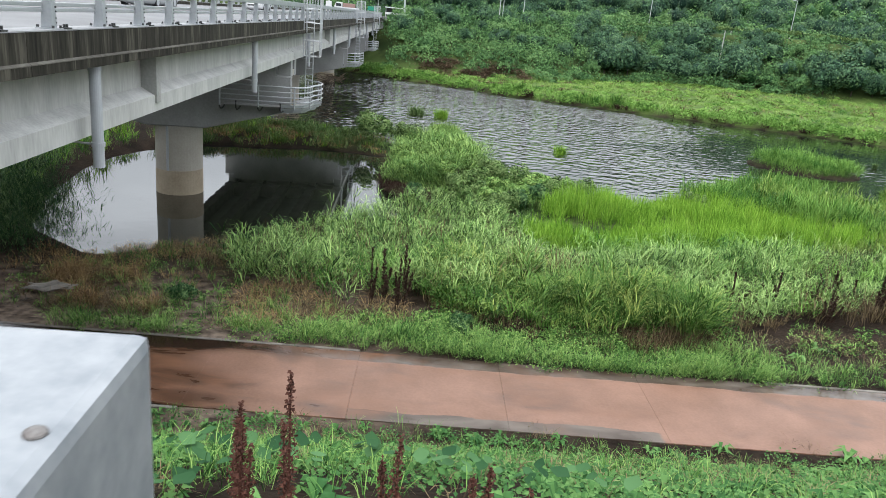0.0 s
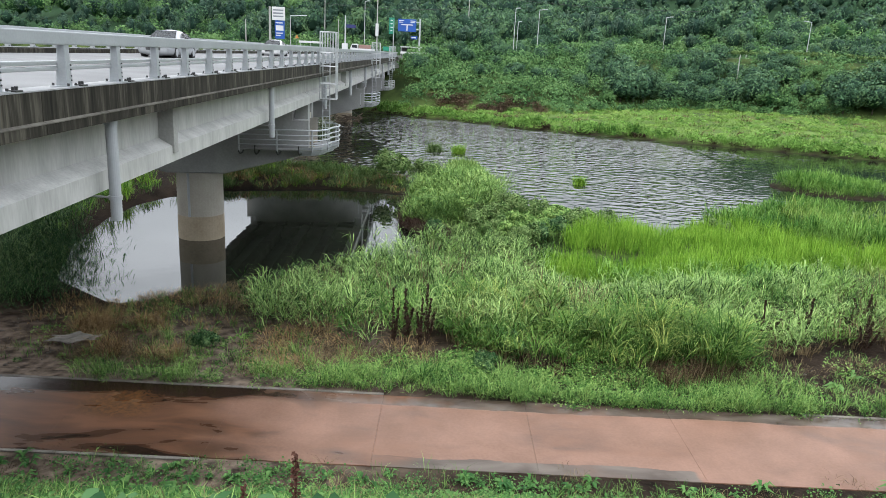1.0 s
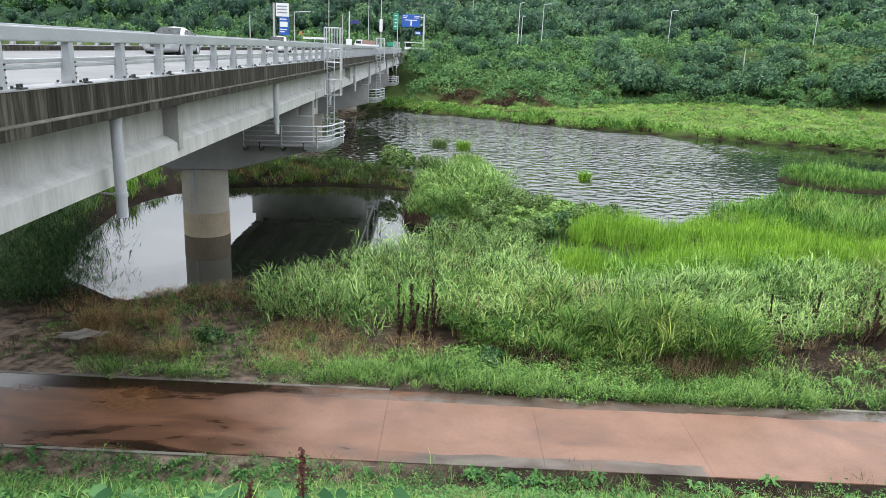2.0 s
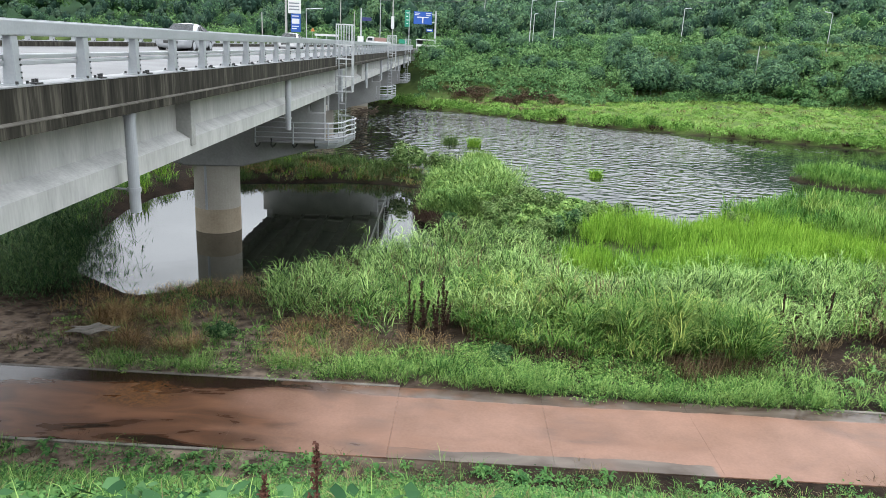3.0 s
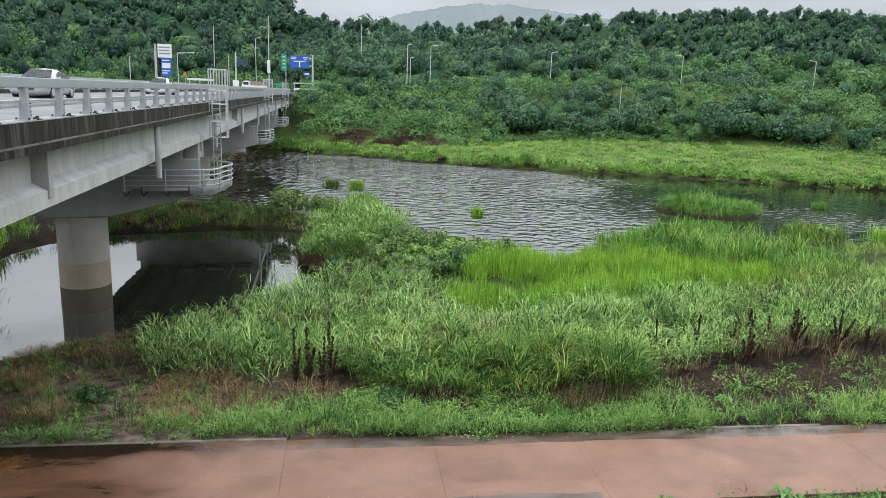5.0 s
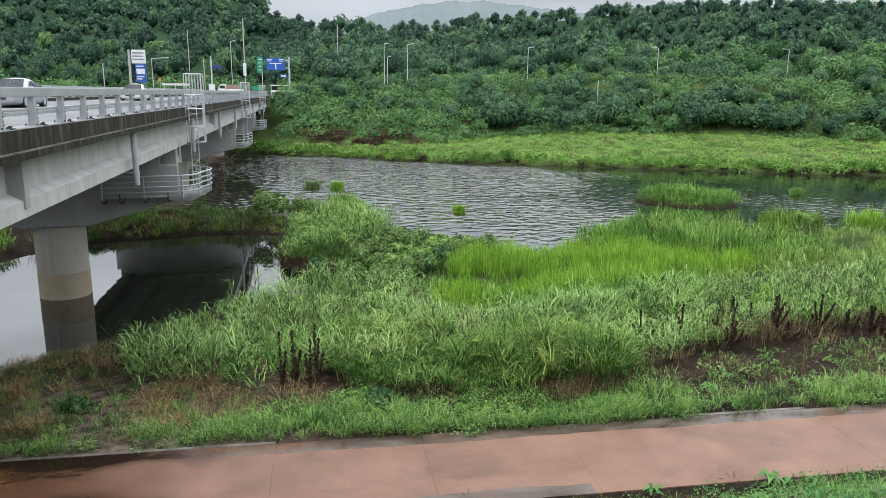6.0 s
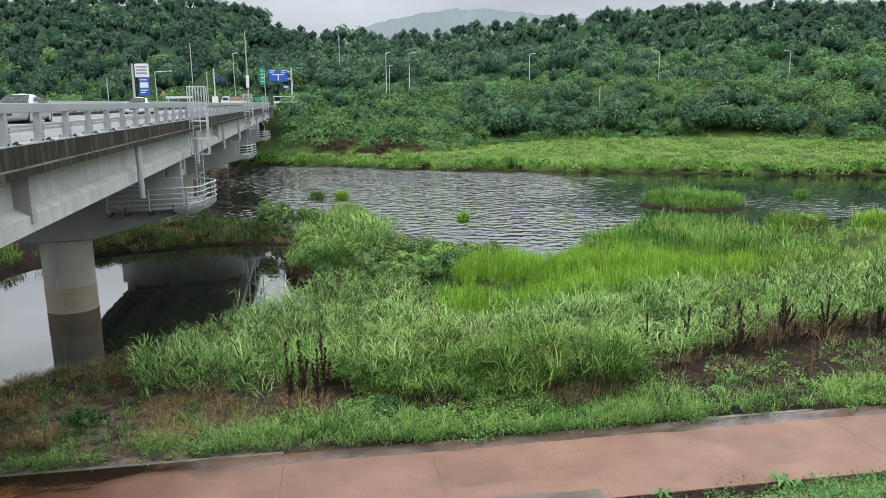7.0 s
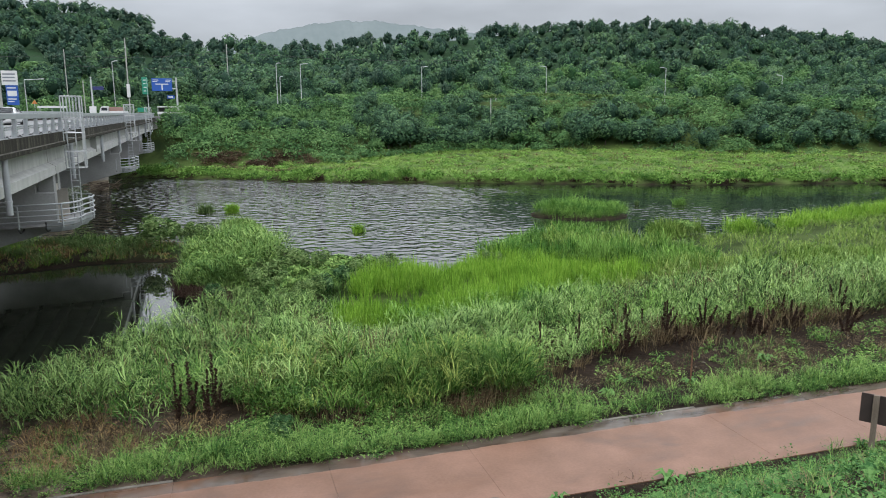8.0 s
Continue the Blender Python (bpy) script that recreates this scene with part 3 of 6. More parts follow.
def build_water():
    gx = axis([(-900, 60), (-60, 2), (90, 12), (330, 60), (900, 60)])
    gy = axis([(20, 1.5), (110, 3), (150, 10), (260, 10)])
    xx, yy = np.meshgrid(gx, gy)
    co = np.stack([xx.ravel(), yy.ravel(), np.zeros(xx.size)], 1)
    w, h = len(gx), len(gy)
    i = (np.arange(h - 1)[:, None] * w + np.arange(w - 1)[None, :]).ravel()
    me = fast_mesh("water", co, np.full(len(i), 4), np.stack([i, i + 1, i + w + 1, i + w], 1).ravel(), M["water"])
    ruffle = me.color_attributes.new("ruffle", "FLOAT_COLOR", "POINT")
    x, y = co[:, 0], co[:, 1]
    pond = np.clip((y - 56) / 10 + np.clip((x - 2) / 3, 0, 1), 0, 1)
    calm = np.maximum(np.clip((x / np.maximum(y, 1) - 0.26) / 0.16, 0, 1) * np.clip((y - 50) / 10, 0, 1), np.clip((x - 26) / 8, 0, 1)) * 0.92
    riffle = np.exp(-(((y - np.interp(x, [-20, 5, 40], [118, 104, 88])) / 9) ** 2)) * np.clip((50 - x) / 30, 0, 1)
    g = 0.004 + (0.75 + 2.6 * riffle + 0.9 * np.clip((8 - x) / 8, 0, 1)) * pond * (1 - calm)
    ruffle.data.foreach_set("color", np.stack([g, g, g, np.ones_like(g)], 1).astype(np.float32).ravel())
    return tagged(new("water", me), "grey river water, still under the bridge and ruffled midstream", "river", kind="structure")


def build_ridge():
    """A low wooded ridge far behind, its drizzle haze put into the pale colour."""
    xs = np.linspace(-300, 1500, 400)
    top = np.interp(xs, [-300, 0, 190, 310, 455, 600, 780, 980, 1500], [110, 190, 241, 270, 297, 305, 290, 274, 190])
    top = top + 2.5 * smooth_noise(xs * 0.05, xs * 0, 4) + 1.5 * smooth_noise(xs * 0.2, xs * 0, 6)
    rows = [(top * f, 2150 + 260 * f) for f in (0.0, 0.5, 0.85, 1.0)]
    co = np.concatenate([np.stack([xs, np.full_like(xs, y), z], 1) for z, y in rows])
    w = len(xs)
    i = (np.arange(3)[:, None] * w + np.arange(w - 1)[None, :]).ravel()
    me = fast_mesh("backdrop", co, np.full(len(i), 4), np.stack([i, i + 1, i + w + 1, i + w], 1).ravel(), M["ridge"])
    tagged(new("backdrop", me), "ridge far behind the woods, paled with painted haze", "hill", kind="structure")


build_ground()
build_ridge()
build_water()


# ---- the path ----
JOINT, SLAB = -1.11, 3.83


def build_path():
    path = thing("pavement", "wet red concrete riverside path with grey edge strips", "path", kind="structure")
    path.matrix_world = pose(-1, 16.36, 0, 0, 0, -1.9) @ pose(1, -16.28, 0)
    for i in range(-7, 16):
        x0 = JOINT + SLAB * i
        lift = 0.0015 * ((i * 7) % 3 - 1)
        bm = bmesh.new()
        box(bm, x0 + 0.0015, 14.5, 1.0, x0 + SLAB - 0.0015, 18.02, 1.2 + lift, 0.003)
        part("slab", bm, M["path"], path)
        for y0 in (14.36, 18.03):
            if i > (-1 if y0 > 16 else -2) and not (y0 > 16 and i == 3):
                continue
            bm = bmesh.new()
            box(bm, x0 + 0.01, y0, 0.95, x0 + SLAB - 0.01, y0 + 0.11, 1.214 + lift, 0.015)
            part("kerb", bm, M["kerb"], path, "low pale concrete edging kerb")


# ---- the bridge ----
NEAR_EDGE, FAR_EDGE, Y0, Y1 = -5.9, -18.1, -14.0, 146.0


def build_bridge():
    bridge = thing("bridge", "concrete girder road bridge with stained edge beam crossing the river", "bridge")
    bm = prism(bmesh.new(), [(FAR_EDGE + 0.46, 8.8), (NEAR_EDGE - 0.46, 8.8), (NEAR_EDGE - 0.46, 9.18), (-12, 9.32), (FAR_EDGE + 0.46, 9.44)], Y0, Y1)
    part("deck", bm, M["asphalt"], bridge, "pale worn road deck")
    # edge beams, cast in lengths
    k = 0
    y = Y0
    while y < Y1 - 0.1:
        y2 = min(y + 5.0, Y1)
        for s, edge in ((1, NEAR_EDGE), (-1, FAR_EDGE)):
            up = 0 if s > 0 else 0.238
            out = [(edge, 8.98), (edge + 0.045 * s, 8.955), (edge + 0.045 * s, 8.79), (edge - 0.45 * s, 8.79), (edge - 0.45 * s, 9.37 + up), (edge - 0.4 * s, 9.425 + up), (edge, 9.425 + up)]
            if s > 0:
                part("drip_ledge", prism(bmesh.new(), [(edge + 0.002, 8.992), (edge + 0.052, 8.962), (edge + 0.052, 8.948), (edge + 0.002, 8.948)], y + 0.006, y2 - 0.006), M["ledge"], bridge, "pale drip ledge")
            part("edge_beam", prism(bmesh.new(), out, y + 0.006, y2 - 0.006), M["fascia"], bridge, "edge beam streaked black by rain")
        y = y2
    # a pale capping ledge under the railing
    for edge, up in ((NEAR_EDGE, 0), (FAR_EDGE + 0.42, 0.238)):
        part("kerb_top", box(bmesh.new(), edge - 0.43, Y0, 9.428 + up, edge + 0.01, Y1, 9.447 + up), M["steel2"], bridge, "whitened kerb top")
    # girders
    for i in range(5):
        x = -6.62 - 2.62 * i
        w = 0.2
        prof = [(x, 8.79), (x + 0.12, 8.72), (x, 8.6), (x, 7.98), (x + 0.32, 7.8), (x + 0.32, 7.42), (x - w - 0.32, 7.42), (x - w - 0.32, 7.8), (x - w, 7.98), (x - w, 8.6), (x - w - 0.12, 8.72), (x - w, 8.79)]
        for a, b in ((Y0, 3.6), (3.7, 39.2), (39.3, 74.2), (74.3, 109.2), (109.3, Y1)):
            part("girder", prism(bmesh.new(), prof, a, b), M["girder" if i == 0 else "deck_shade"], bridge, "pale concrete girder" if i == 0 else "grey concrete inner girder with deck shade in its colour")
    for y in (-8, 17.8, 38.3, 40.2, 56, 73.2, 75.2, 91, 108.2, 110.2, 126):
        thick, out = (0.15, -6.25) if y in (-8, 17.8, 56, 91, 126) else (0.42, -6.66)
        part("cross_beam", box(bmesh.new(), -17.3, y - thick, 7.62, out, y + thick, 8.78, 0.02), M["concrete"], bridge)
    # drain pipes down the outside
    for y in (-0.6, 13.6, 27.85, 42.7, 57.0, 71.0, 85.2, 99.0, 113.5, 128):
        bm = bmesh.new()
        tube(bm, (-6.02, y, 8.82), (-6.02, y, 6.9), 0.105, sides=20)
        tube(bm, (-6.02, y, 7.38), (-6.02, y, 7.3), 0.125, sides=20)
        tube(bm, (-6.02, y, 8.8), (-6.02, y, 8.7), 0.12, sides=20)
        pipe = part("drain_pipe", bm, M["pipe"], bridge, "grey plastic drain pipe")
        bm = bmesh.new()
        tube(bm, (-6.1, y, 7.33), (-6.75, y + 0.04, 7.36), 0.022)
        part("bracket", bm, M["steel"], pipe)
    # piers
    for cy in (38.95, 74.2, 109.2):
        x, r = -12.2, 1.2
        bm = bmesh.new()
        bmesh.ops.create_cone(bm, cap_ends=True, segments=48, radius1=r, radius2=r, depth=2.35, matrix=Matrix.Translation((x, cy, 2.475)))
        pier = part("pier_column", bm, M["pier"], bridge, "round pale concrete pier column")
        bm = bmesh.new()
        bmesh.ops.create_cone(bm, cap_ends=True, segments=48, radius1=r + 0.012, radius2=r + 0.012, depth=2.8, matrix=Matrix.Translation((x, cy, -0.1)))
        part("pier_foot", bm, M["tide"], pier, "water-stained foot of the column")
        bm = bmesh.new()
        tube(bm, (x - 0.25, cy - r + 0.03, 1.3), (x - 0.25, cy - r + 0.03, 3.64), 0.075, sides=8)
        part("cable_duct", bm, M["railpaint"], pier, "thin pale duct down the column")
        # hammerhead cap, tapering to its ends
        bm = bmesh.new()
        out = [(x - 5.8, 4.8), (x - 1.45, 3.65), (x + 1.45, 3.65), (x + 5.8, 4.8), (x + 5.8, 6.6), (x + 5.0, 6.6), (x + 5.0, 7.05), (x - 5.0, 7.05), (x - 5.0, 6.6), (x - 5.8, 6.6)]
        prism(bm, out, -1.15, 1.15)
        bmesh.ops.bevel(bm, geom=bm.edges[:], offset=0.06, segments=1, affect="EDGES")
        bmesh.ops.transform(bm, matrix=Matrix.Translation((x, cy, 0)) @ Matrix.Rotation(radians(8), 4, "Z") @ Matrix.Translation((-x, 0, 0)), verts=bm.verts)
        cap = part("pier_cap", bm, M["cap"], bridge, "grey tapered hammerhead pier cap")
        for i in range(5):
            gx = -6.72 - 2.62 * i
            for dy in (-0.6, 0.6):
                yy = cy + (gx - x) * 0.14 + dy
                part("bearing_block", box(bmesh.new(), gx - 0.34, yy - 0.3, 6.55, gx + 0.34, yy + 0.3, 7.42, 0.03), M["cap"], cap)
        part("stop_block", box(bmesh.new(), x + 5.1, cy + 0.5, 6.58, x + 5.8, cy + 1.4, 6.9, 0.03), M["pier"], cap, "pale concrete stop block")


def build_railing(x, out, label, z=9.447):
    """A steel vehicle parapet: posts every two metres, broad top rail, twin mid rails."""
    railing = thing("bridge_railing", label, "railing", (x, 0, z))
    bm = bmesh.new()
    box(bm, -0.09, Y0, 0.645, 0.09, Y1, 0.85, 0.018)
    part("top_rail", bm, M["railpaint"], railing, "broad pale grey top rail")
    bm = bmesh.new()
    for z in (0.25, 0.335):
        box(bm, -out * 0.14, Y0, z, -out * 0.05, Y1, z + 0.065, 0.014)
    part("mid_rail", bm, M["steel"], railing, "slim twin mid rail")
    bm = bmesh.new()
    prism(bm, [(-0.1, 0.012), (0.09, 0.012), (0.075, 0.655), (-0.04, 0.655)], -0.085, 0.085)
    bmesh.ops.bevel(bm, geom=bm.edges[:], offset=0.012, segments=1, affect="EDGES")
    box(bm, -0.15, -0.16, 0, 0.15, 0.16, 0.02)
    post_mesh = part("post", bm, M["railpaint"], railing)
    bm = bmesh.new()
    for bx in (-0.1, 0.1):
        for by in (-0.11, 0.11):
            tube(bm, (bx * 1.2, by * 1.15, 0.015), (bx * 1.2, by * 1.15, 0.06), 0.02, sides=6)
    for bz in (0.1, 0.17, 0.27, 0.34):
        tube(bm, (0.06, 0.055, bz), (0.102, 0.055, bz), 0.014, sides=6)
    bolt_mesh = tagged(part("bolt_heads", bm, M["black"], post_mesh), "dark bolt heads", kind="stuff")
    first = True
    y = 10.05 - 22
    while y < Y1 - 0.5:
        if first:
            post_mesh.location.y = y
            first = False
        else:
            p = new("post", post_mesh.data)
            p.parent, p.location.y = railing, y
            b = tagged(new("bolt_heads", bolt_mesh.data), "dark bolt heads", kind="stuff")
            b.parent = p
        y += 2.0
    # reflectors bolted to the kerb between the posts
    bm = bmesh.new()
    box(bm, out * 0.02, -0.09, 0, out * 0.16, 0.09, 0.025, 0.006)
    for sy in (-0.045, 0.045):
        tube(bm, (out * 0.09, sy, 0.02), (out * 0.09, sy, 0.075), 0.022, sides=6)
    base = part("stud", bm, M["black"], railing)
    base.location.y = 10.42
    for i in range(1, 40):
        s = new("stud", base.data)
        s.parent, s.location.y = railing, 10.42 + 2 * i
    return railing


def build_inspection(y, cy, reach):
    """Ladder with a cage at the railing, down to a railed basket round the pier cap's end."""
    ladder = thing("access_ladder", "galvanised steel inspection ladder with open cage at the railing", "ladder", (-5.9, y, 4.95), group="inspection ladders")
    bm = bmesh.new()
    for lx in (0.12, 0.5):
        tube(bm, (lx, 0, 0), (lx, 0, 5.2), 0.03, sides=6)
    for i in range(17):
        tube(bm, (0.12, 0, 0.25 + 0.3 * i), (0.5, 0, 0.25 + 0.3 * i), 0.016, sides=6)
    part("ladder", bm, M["steel"], ladder)
    bm = bmesh.new()
    for z in (2.7, 3.5, 4.4, 5.1, 6.15):
        chain(bm, [(0.02, -0.4, z), (0.86, -0.4, z), (0.86, 0.4, z), (0.02, 0.4, z), (0.02, -0.4, z)], 0.026, 6)
    for x, yy in ((0.02, -0.4), (0.86, -0.4), (0.86, 0.4), (0.02, 0.4)):
        tube(bm, (x, yy, 2.7), (x, yy, 6.15), 0.028, sides=6)
    for i in range(1, 6):
        for yy in (-0.4, 0.4):
            tube(bm, (0.02 + 0.14 * i, yy, 5.1), (0.02 + 0.14 * i, yy, 6.15), 0.014, sides=6)
    for i in range(1, 5):
        for z0, z1 in ((2.7, 3.5), (3.5, 4.4), (4.4, 5.1)):
            tube(bm, (0.86, -0.4 + 0.16 * i, z0), (0.86, -0.4 + 0.16 * i, z1), 0.013, sides=6)
    part("cage", bm, M["steel"], ladder, "pale steel bar cage")
    basket = thing("inspection_platform", "galvanised railed steel platform round the pier cap end", "platform", (-6.75, cy, 5.1), group="inspection platforms")
    line = [(-3.2, -1.7), (-2.4, -1.75), (-1.3, -1.75), (-0.2, -1.75)][4 - reach:] + [ (0.5, -1.7), (1.0, -1.35), (1.3, -0.8), (1.55, 0.2), (1.9, 0.9), (2.0, 1.6), (1.8, 2.4), (1.2, 2.9)]
    turn = radians(8)
    line = [(px * math.cos(turn) - py * math.sin(turn), px * math.sin(turn) + py * math.cos(turn)) for px, py in line]
    for z in (0.25, 0.5, 0.75, 1.02):
        bm = chain(bmesh.new(), [(px, py, z) for px, py in line], 0.045 if z > 1.0 else 0.036, 6)
        part("guard_rail", bm, M["steel"], basket)
    for px, py in line[::2] + [line[-1]]:
        bm = bmesh.new()
        tube(bm, (px, py, -0.1), (px, py, 1.02), 0.045, sides=6)
        part("guard_post", bm, M["steel"], basket)
    # brackets that carry the outer posts under the floor, and pale kick plates round the rounded end
    for px, py in line[:reach]:
        bm = chain(bmesh.new(), [(px, py, 0.2), (px, py - 0.02, -0.14), (px + 0.04, py + 0.1, -0.26), (px + 0.1, py + 0.28, -0.22), (px + 0.12, py + 0.55, -0.1)], 0.045, 6)
        part("bracket", bm, M["black"], basket, "dark curved bracket")
    for z, k, drop in ((0.12, 1.0, 0.13), (-0.06, 0.96, 0.12), (-0.2, 0.86, 0.12)):
        bm = bmesh.new()
        ring = [(px * k if px > 0 else px, py * k) for px, py in line[reach - 1:reach + 6]]
        for d in (0, 0.02):
            hi = [bm.verts.new((px - d, py + d, z)) for px, py in ring]
            lo = [bm.verts.new((px * 0.97 - d, py * 0.97 + d, z - drop)) for px, py in ring]
            for i in range(len(ring) - 1):
                bm.faces.new((hi[i], hi[i + 1], lo[i + 1], lo[i]))
        part("kick_plate", bm, M["railpaint"], basket, "pale curved kick plate")
    bm = bmesh.new()
    inner = [(px * 0.62 - 0.3, py * 0.4) for px, py in line]
    n = len(line)
    top = [bm.verts.new((px, py, 0.0)) for px, py in line + inner[::-1]]
    low = [bm.verts.new((px * 0.99, py * 0.99, -0.04)) for px, py in line + inner[::-1]]
    for i in range(n - 1):
        bm.faces.new((top[i], top[i + 1], top[2 * n - 2 - i], top[2 * n - 1 - i]))
        bm.faces.new((low[2 * n - 1 - i], low[2 * n - 2 - i], low[i + 1], low[i]))
    for i in range(2 * n):
        j = (i + 1) % (2 * n)
        bm.faces.new((top[i], low[i], low[j], top[j]))
    bmesh.ops.recalc_face_normals(bm, faces=bm.faces)
    part("floor_grating", bm, M["cap"], basket, "dull grey floor grating")


build_bridge()
build_railing(-6.05, 1, "pale grey steel bridge railing beside the walkway side")
build_railing(-17.88, -1, "pale grey steel bridge railing on the far road edge", 9.685)
for ly, cyy, reach in ((40.0, 39.5, 4), (77.0, 75.6, 1), (113.0, 110.6, 1)):
    build_inspection(ly, cyy, reach)


# ---- plants ----
def rand(seed):
    return np.random.RandomState(seed)


def ribbons(base, tall, bend, width, seed, segs=3, aim=None, droop=0.45, tone=None, stray=0.7):
    """Tapered, arching blades: points, corners per face, corners, and a tone for each point."""
    r = rand(seed)
    n = len(base)
    a = r.uniform(0, 2 * np.pi, n) if aim is None else aim + r.normal(0, stray, n)
    away = np.stack([np.cos(a), np.sin(a), np.zeros(n)], 1)
    s = a + np.pi / 2 + r.normal(0, 0.5, n)
    side = np.stack([np.cos(s), np.sin(s), np.zeros(n)], 1)
    rows = []
    for k in range(segs + 1):
        t = k / segs
        centre = base + away * (tall * bend * t ** 1.7)[:, None]
        centre = centre + np.stack([np.zeros(n), np.zeros(n), tall * (t - droop * bend * t ** 2.4)], 1)
        if k < segs:
            half = (width * (1 - t) ** 0.5 * (0.6 if k == 0 else 1.0) * 0.5)[:, None] * side
            rows += [centre - half, centre + half]
        else:
            rows.append(centre)
    per = 2 * segs + 1
    co = np.stack(rows, 1).reshape(-1, 3)
    first = np.arange(n) * per
    quads = np.concatenate([np.stack([first + 2 * k, first + 2 * k + 1, first + 2 * k + 3, first + 2 * k + 2], 1) for k in range(segs - 1)])
    tips = np.stack([first + per - 3, first + per - 2, first + per - 1], 1)
    tone = r.uniform(0, 1, n) if tone is None else tone
    return co, np.concatenate([np.full(len(quads), 4), np.full(n, 3)]), np.concatenate([quads.ravel(), tips.ravel()]), np.repeat(tone, per)


def leaves(centre, size, seed, flat=0.5, long=1.5, tone=None, face=None):
    """Pointed leaves, creased along the middle, at random turns. flat: how level they lie."""
    r = rand(seed)
    n = len(centre)
    a = r.uniform(0, 2 * np.pi, n)
    tip = np.stack([np.cos(a), np.sin(a), r.normal(-0.25, 0.55, n) * (1.2 - flat)], 1)
    tip /= np.linalg.norm(tip, axis=1)[:, None]
    up = np.stack([r.normal(0, 1 - flat, n), r.normal(0, 1 - flat, n), np.ones(n)], 1)
    side = np.cross(tip, up)
    side /= np.linalg.norm(side, axis=1)[:, None] + 1e-9
    if face is not None:
        norm = face + r.normal(0, 0.38, (n, 3))
        norm /= np.linalg.norm(norm, axis=1)[:, None]
        side = np.cross(norm, tip)
        side /= np.linalg.norm(side, axis=1)[:, None] + 1e-9
        tip = np.cross(side, norm)
    norm = np.cross(side, tip)
    size = np.asarray(size)[:, None] if np.ndim(size) else np.full((n, 1), size)
    co = np.stack([centre - tip * size * long * 0.5, centre + side * size * 0.5 + norm * size * 0.12, centre + tip * size * long * 0.5 - norm * size * 0.1, centre - side * size * 0.5 + norm * size * 0.12], 1).reshape(-1, 3)
    i = np.arange(n) * 4
    loops = np.stack([i, i + 1, i + 2, i, i + 2, i + 3], 1).ravel()
    tone = r.uniform(0, 1, n) if tone is None else tone
    return co, np.full(2 * n, 3), loops, np.repeat(tone, 4)


def chips(centre, size, seed, face, tone=None, loose=0.45):
    """Small three-cornered leaf sprays, lying about the crown's surface."""
    r = rand(seed)
    n = len(centre)
    norm = face + r.normal(0, loose, (n, 3))
    norm /= np.linalg.norm(norm, axis=1)[:, None]
    a = np.cross(norm, r.normal(0, 1, (n, 3)))
    a /= np.linalg.norm(a, axis=1)[:, None] + 1e-9
    b = np.cross(norm, a)
    s = np.broadcast_to(np.asarray(size, float), (n,))[:, None]
    co = np.stack([centre + a * s * 0.8, centre - a * s * 0.4 + b * s * 0.5, centre - a * s * 0.4 - b * s * 0.5], 1).reshape(-1, 3)
    tone = r.uniform(0, 1, n) if tone is None else tone
    return co, np.full(n, 3), np.arange(3 * n), np.repeat(tone, 3)


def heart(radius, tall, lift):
    """The close inner mass of a crown, toned dark for the shade inside it."""
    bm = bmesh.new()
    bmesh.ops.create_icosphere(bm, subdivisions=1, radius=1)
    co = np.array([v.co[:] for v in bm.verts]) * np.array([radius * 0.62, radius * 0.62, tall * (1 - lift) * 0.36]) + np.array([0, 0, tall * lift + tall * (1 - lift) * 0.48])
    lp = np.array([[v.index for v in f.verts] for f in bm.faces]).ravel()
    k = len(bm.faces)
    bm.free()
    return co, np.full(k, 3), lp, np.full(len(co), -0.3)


def domes(spots, radius, tall, per, size, seed, loose=0.45):
    """Low bushes: leaf sprays over rounded, uneven mounds, each with its own tone."""
    r = rand(seed)
    n = len(spots)
    k = np.repeat(np.arange(n), per)
    d = r.normal(0, 1, (len(k), 3))
    d[:, 2] = np.abs(d[:, 2])
    d /= np.linalg.norm(d, axis=1)[:, None]
    grow = (np.asarray(radius) * np.ones(n))[k]
    p = spots[k] + d * np.stack([grow, grow, grow * tall], 1) * r.uniform(0.75, 1.12, len(k))[:, None]
    tone = np.clip(r.uniform(0.1, 0.9, n)[k] + r.normal(0, 0.16, len(k)), 0, 1)
    return chips(p, size * r.uniform(0.6, 1.4, len(k)), seed + 1, d, tone, loose)


def leaf_mesh(name, pieces, mat):
    cos, sizes, loops, tones, at = [], [], [], [], 0
    for co, sz, lp, tn in pieces:
        cos.append(co)
        sizes.append(sz)
        loops.append(lp + at)
        tones.append(tn)
        at += len(co)
    me = fast_mesh(name, np.concatenate(cos), np.concatenate(sizes), np.concatenate(loops), mat)
    me.attributes.new("tone", "FLOAT", "POINT").data.foreach_set("value", np.concatenate(tones).astype(np.float32))
    return me


def stuff(name, pieces, mat, label, category="grass"):
    return tagged(new(name, leaf_mesh(name, pieces, mat)), label, category, kind="stuff")


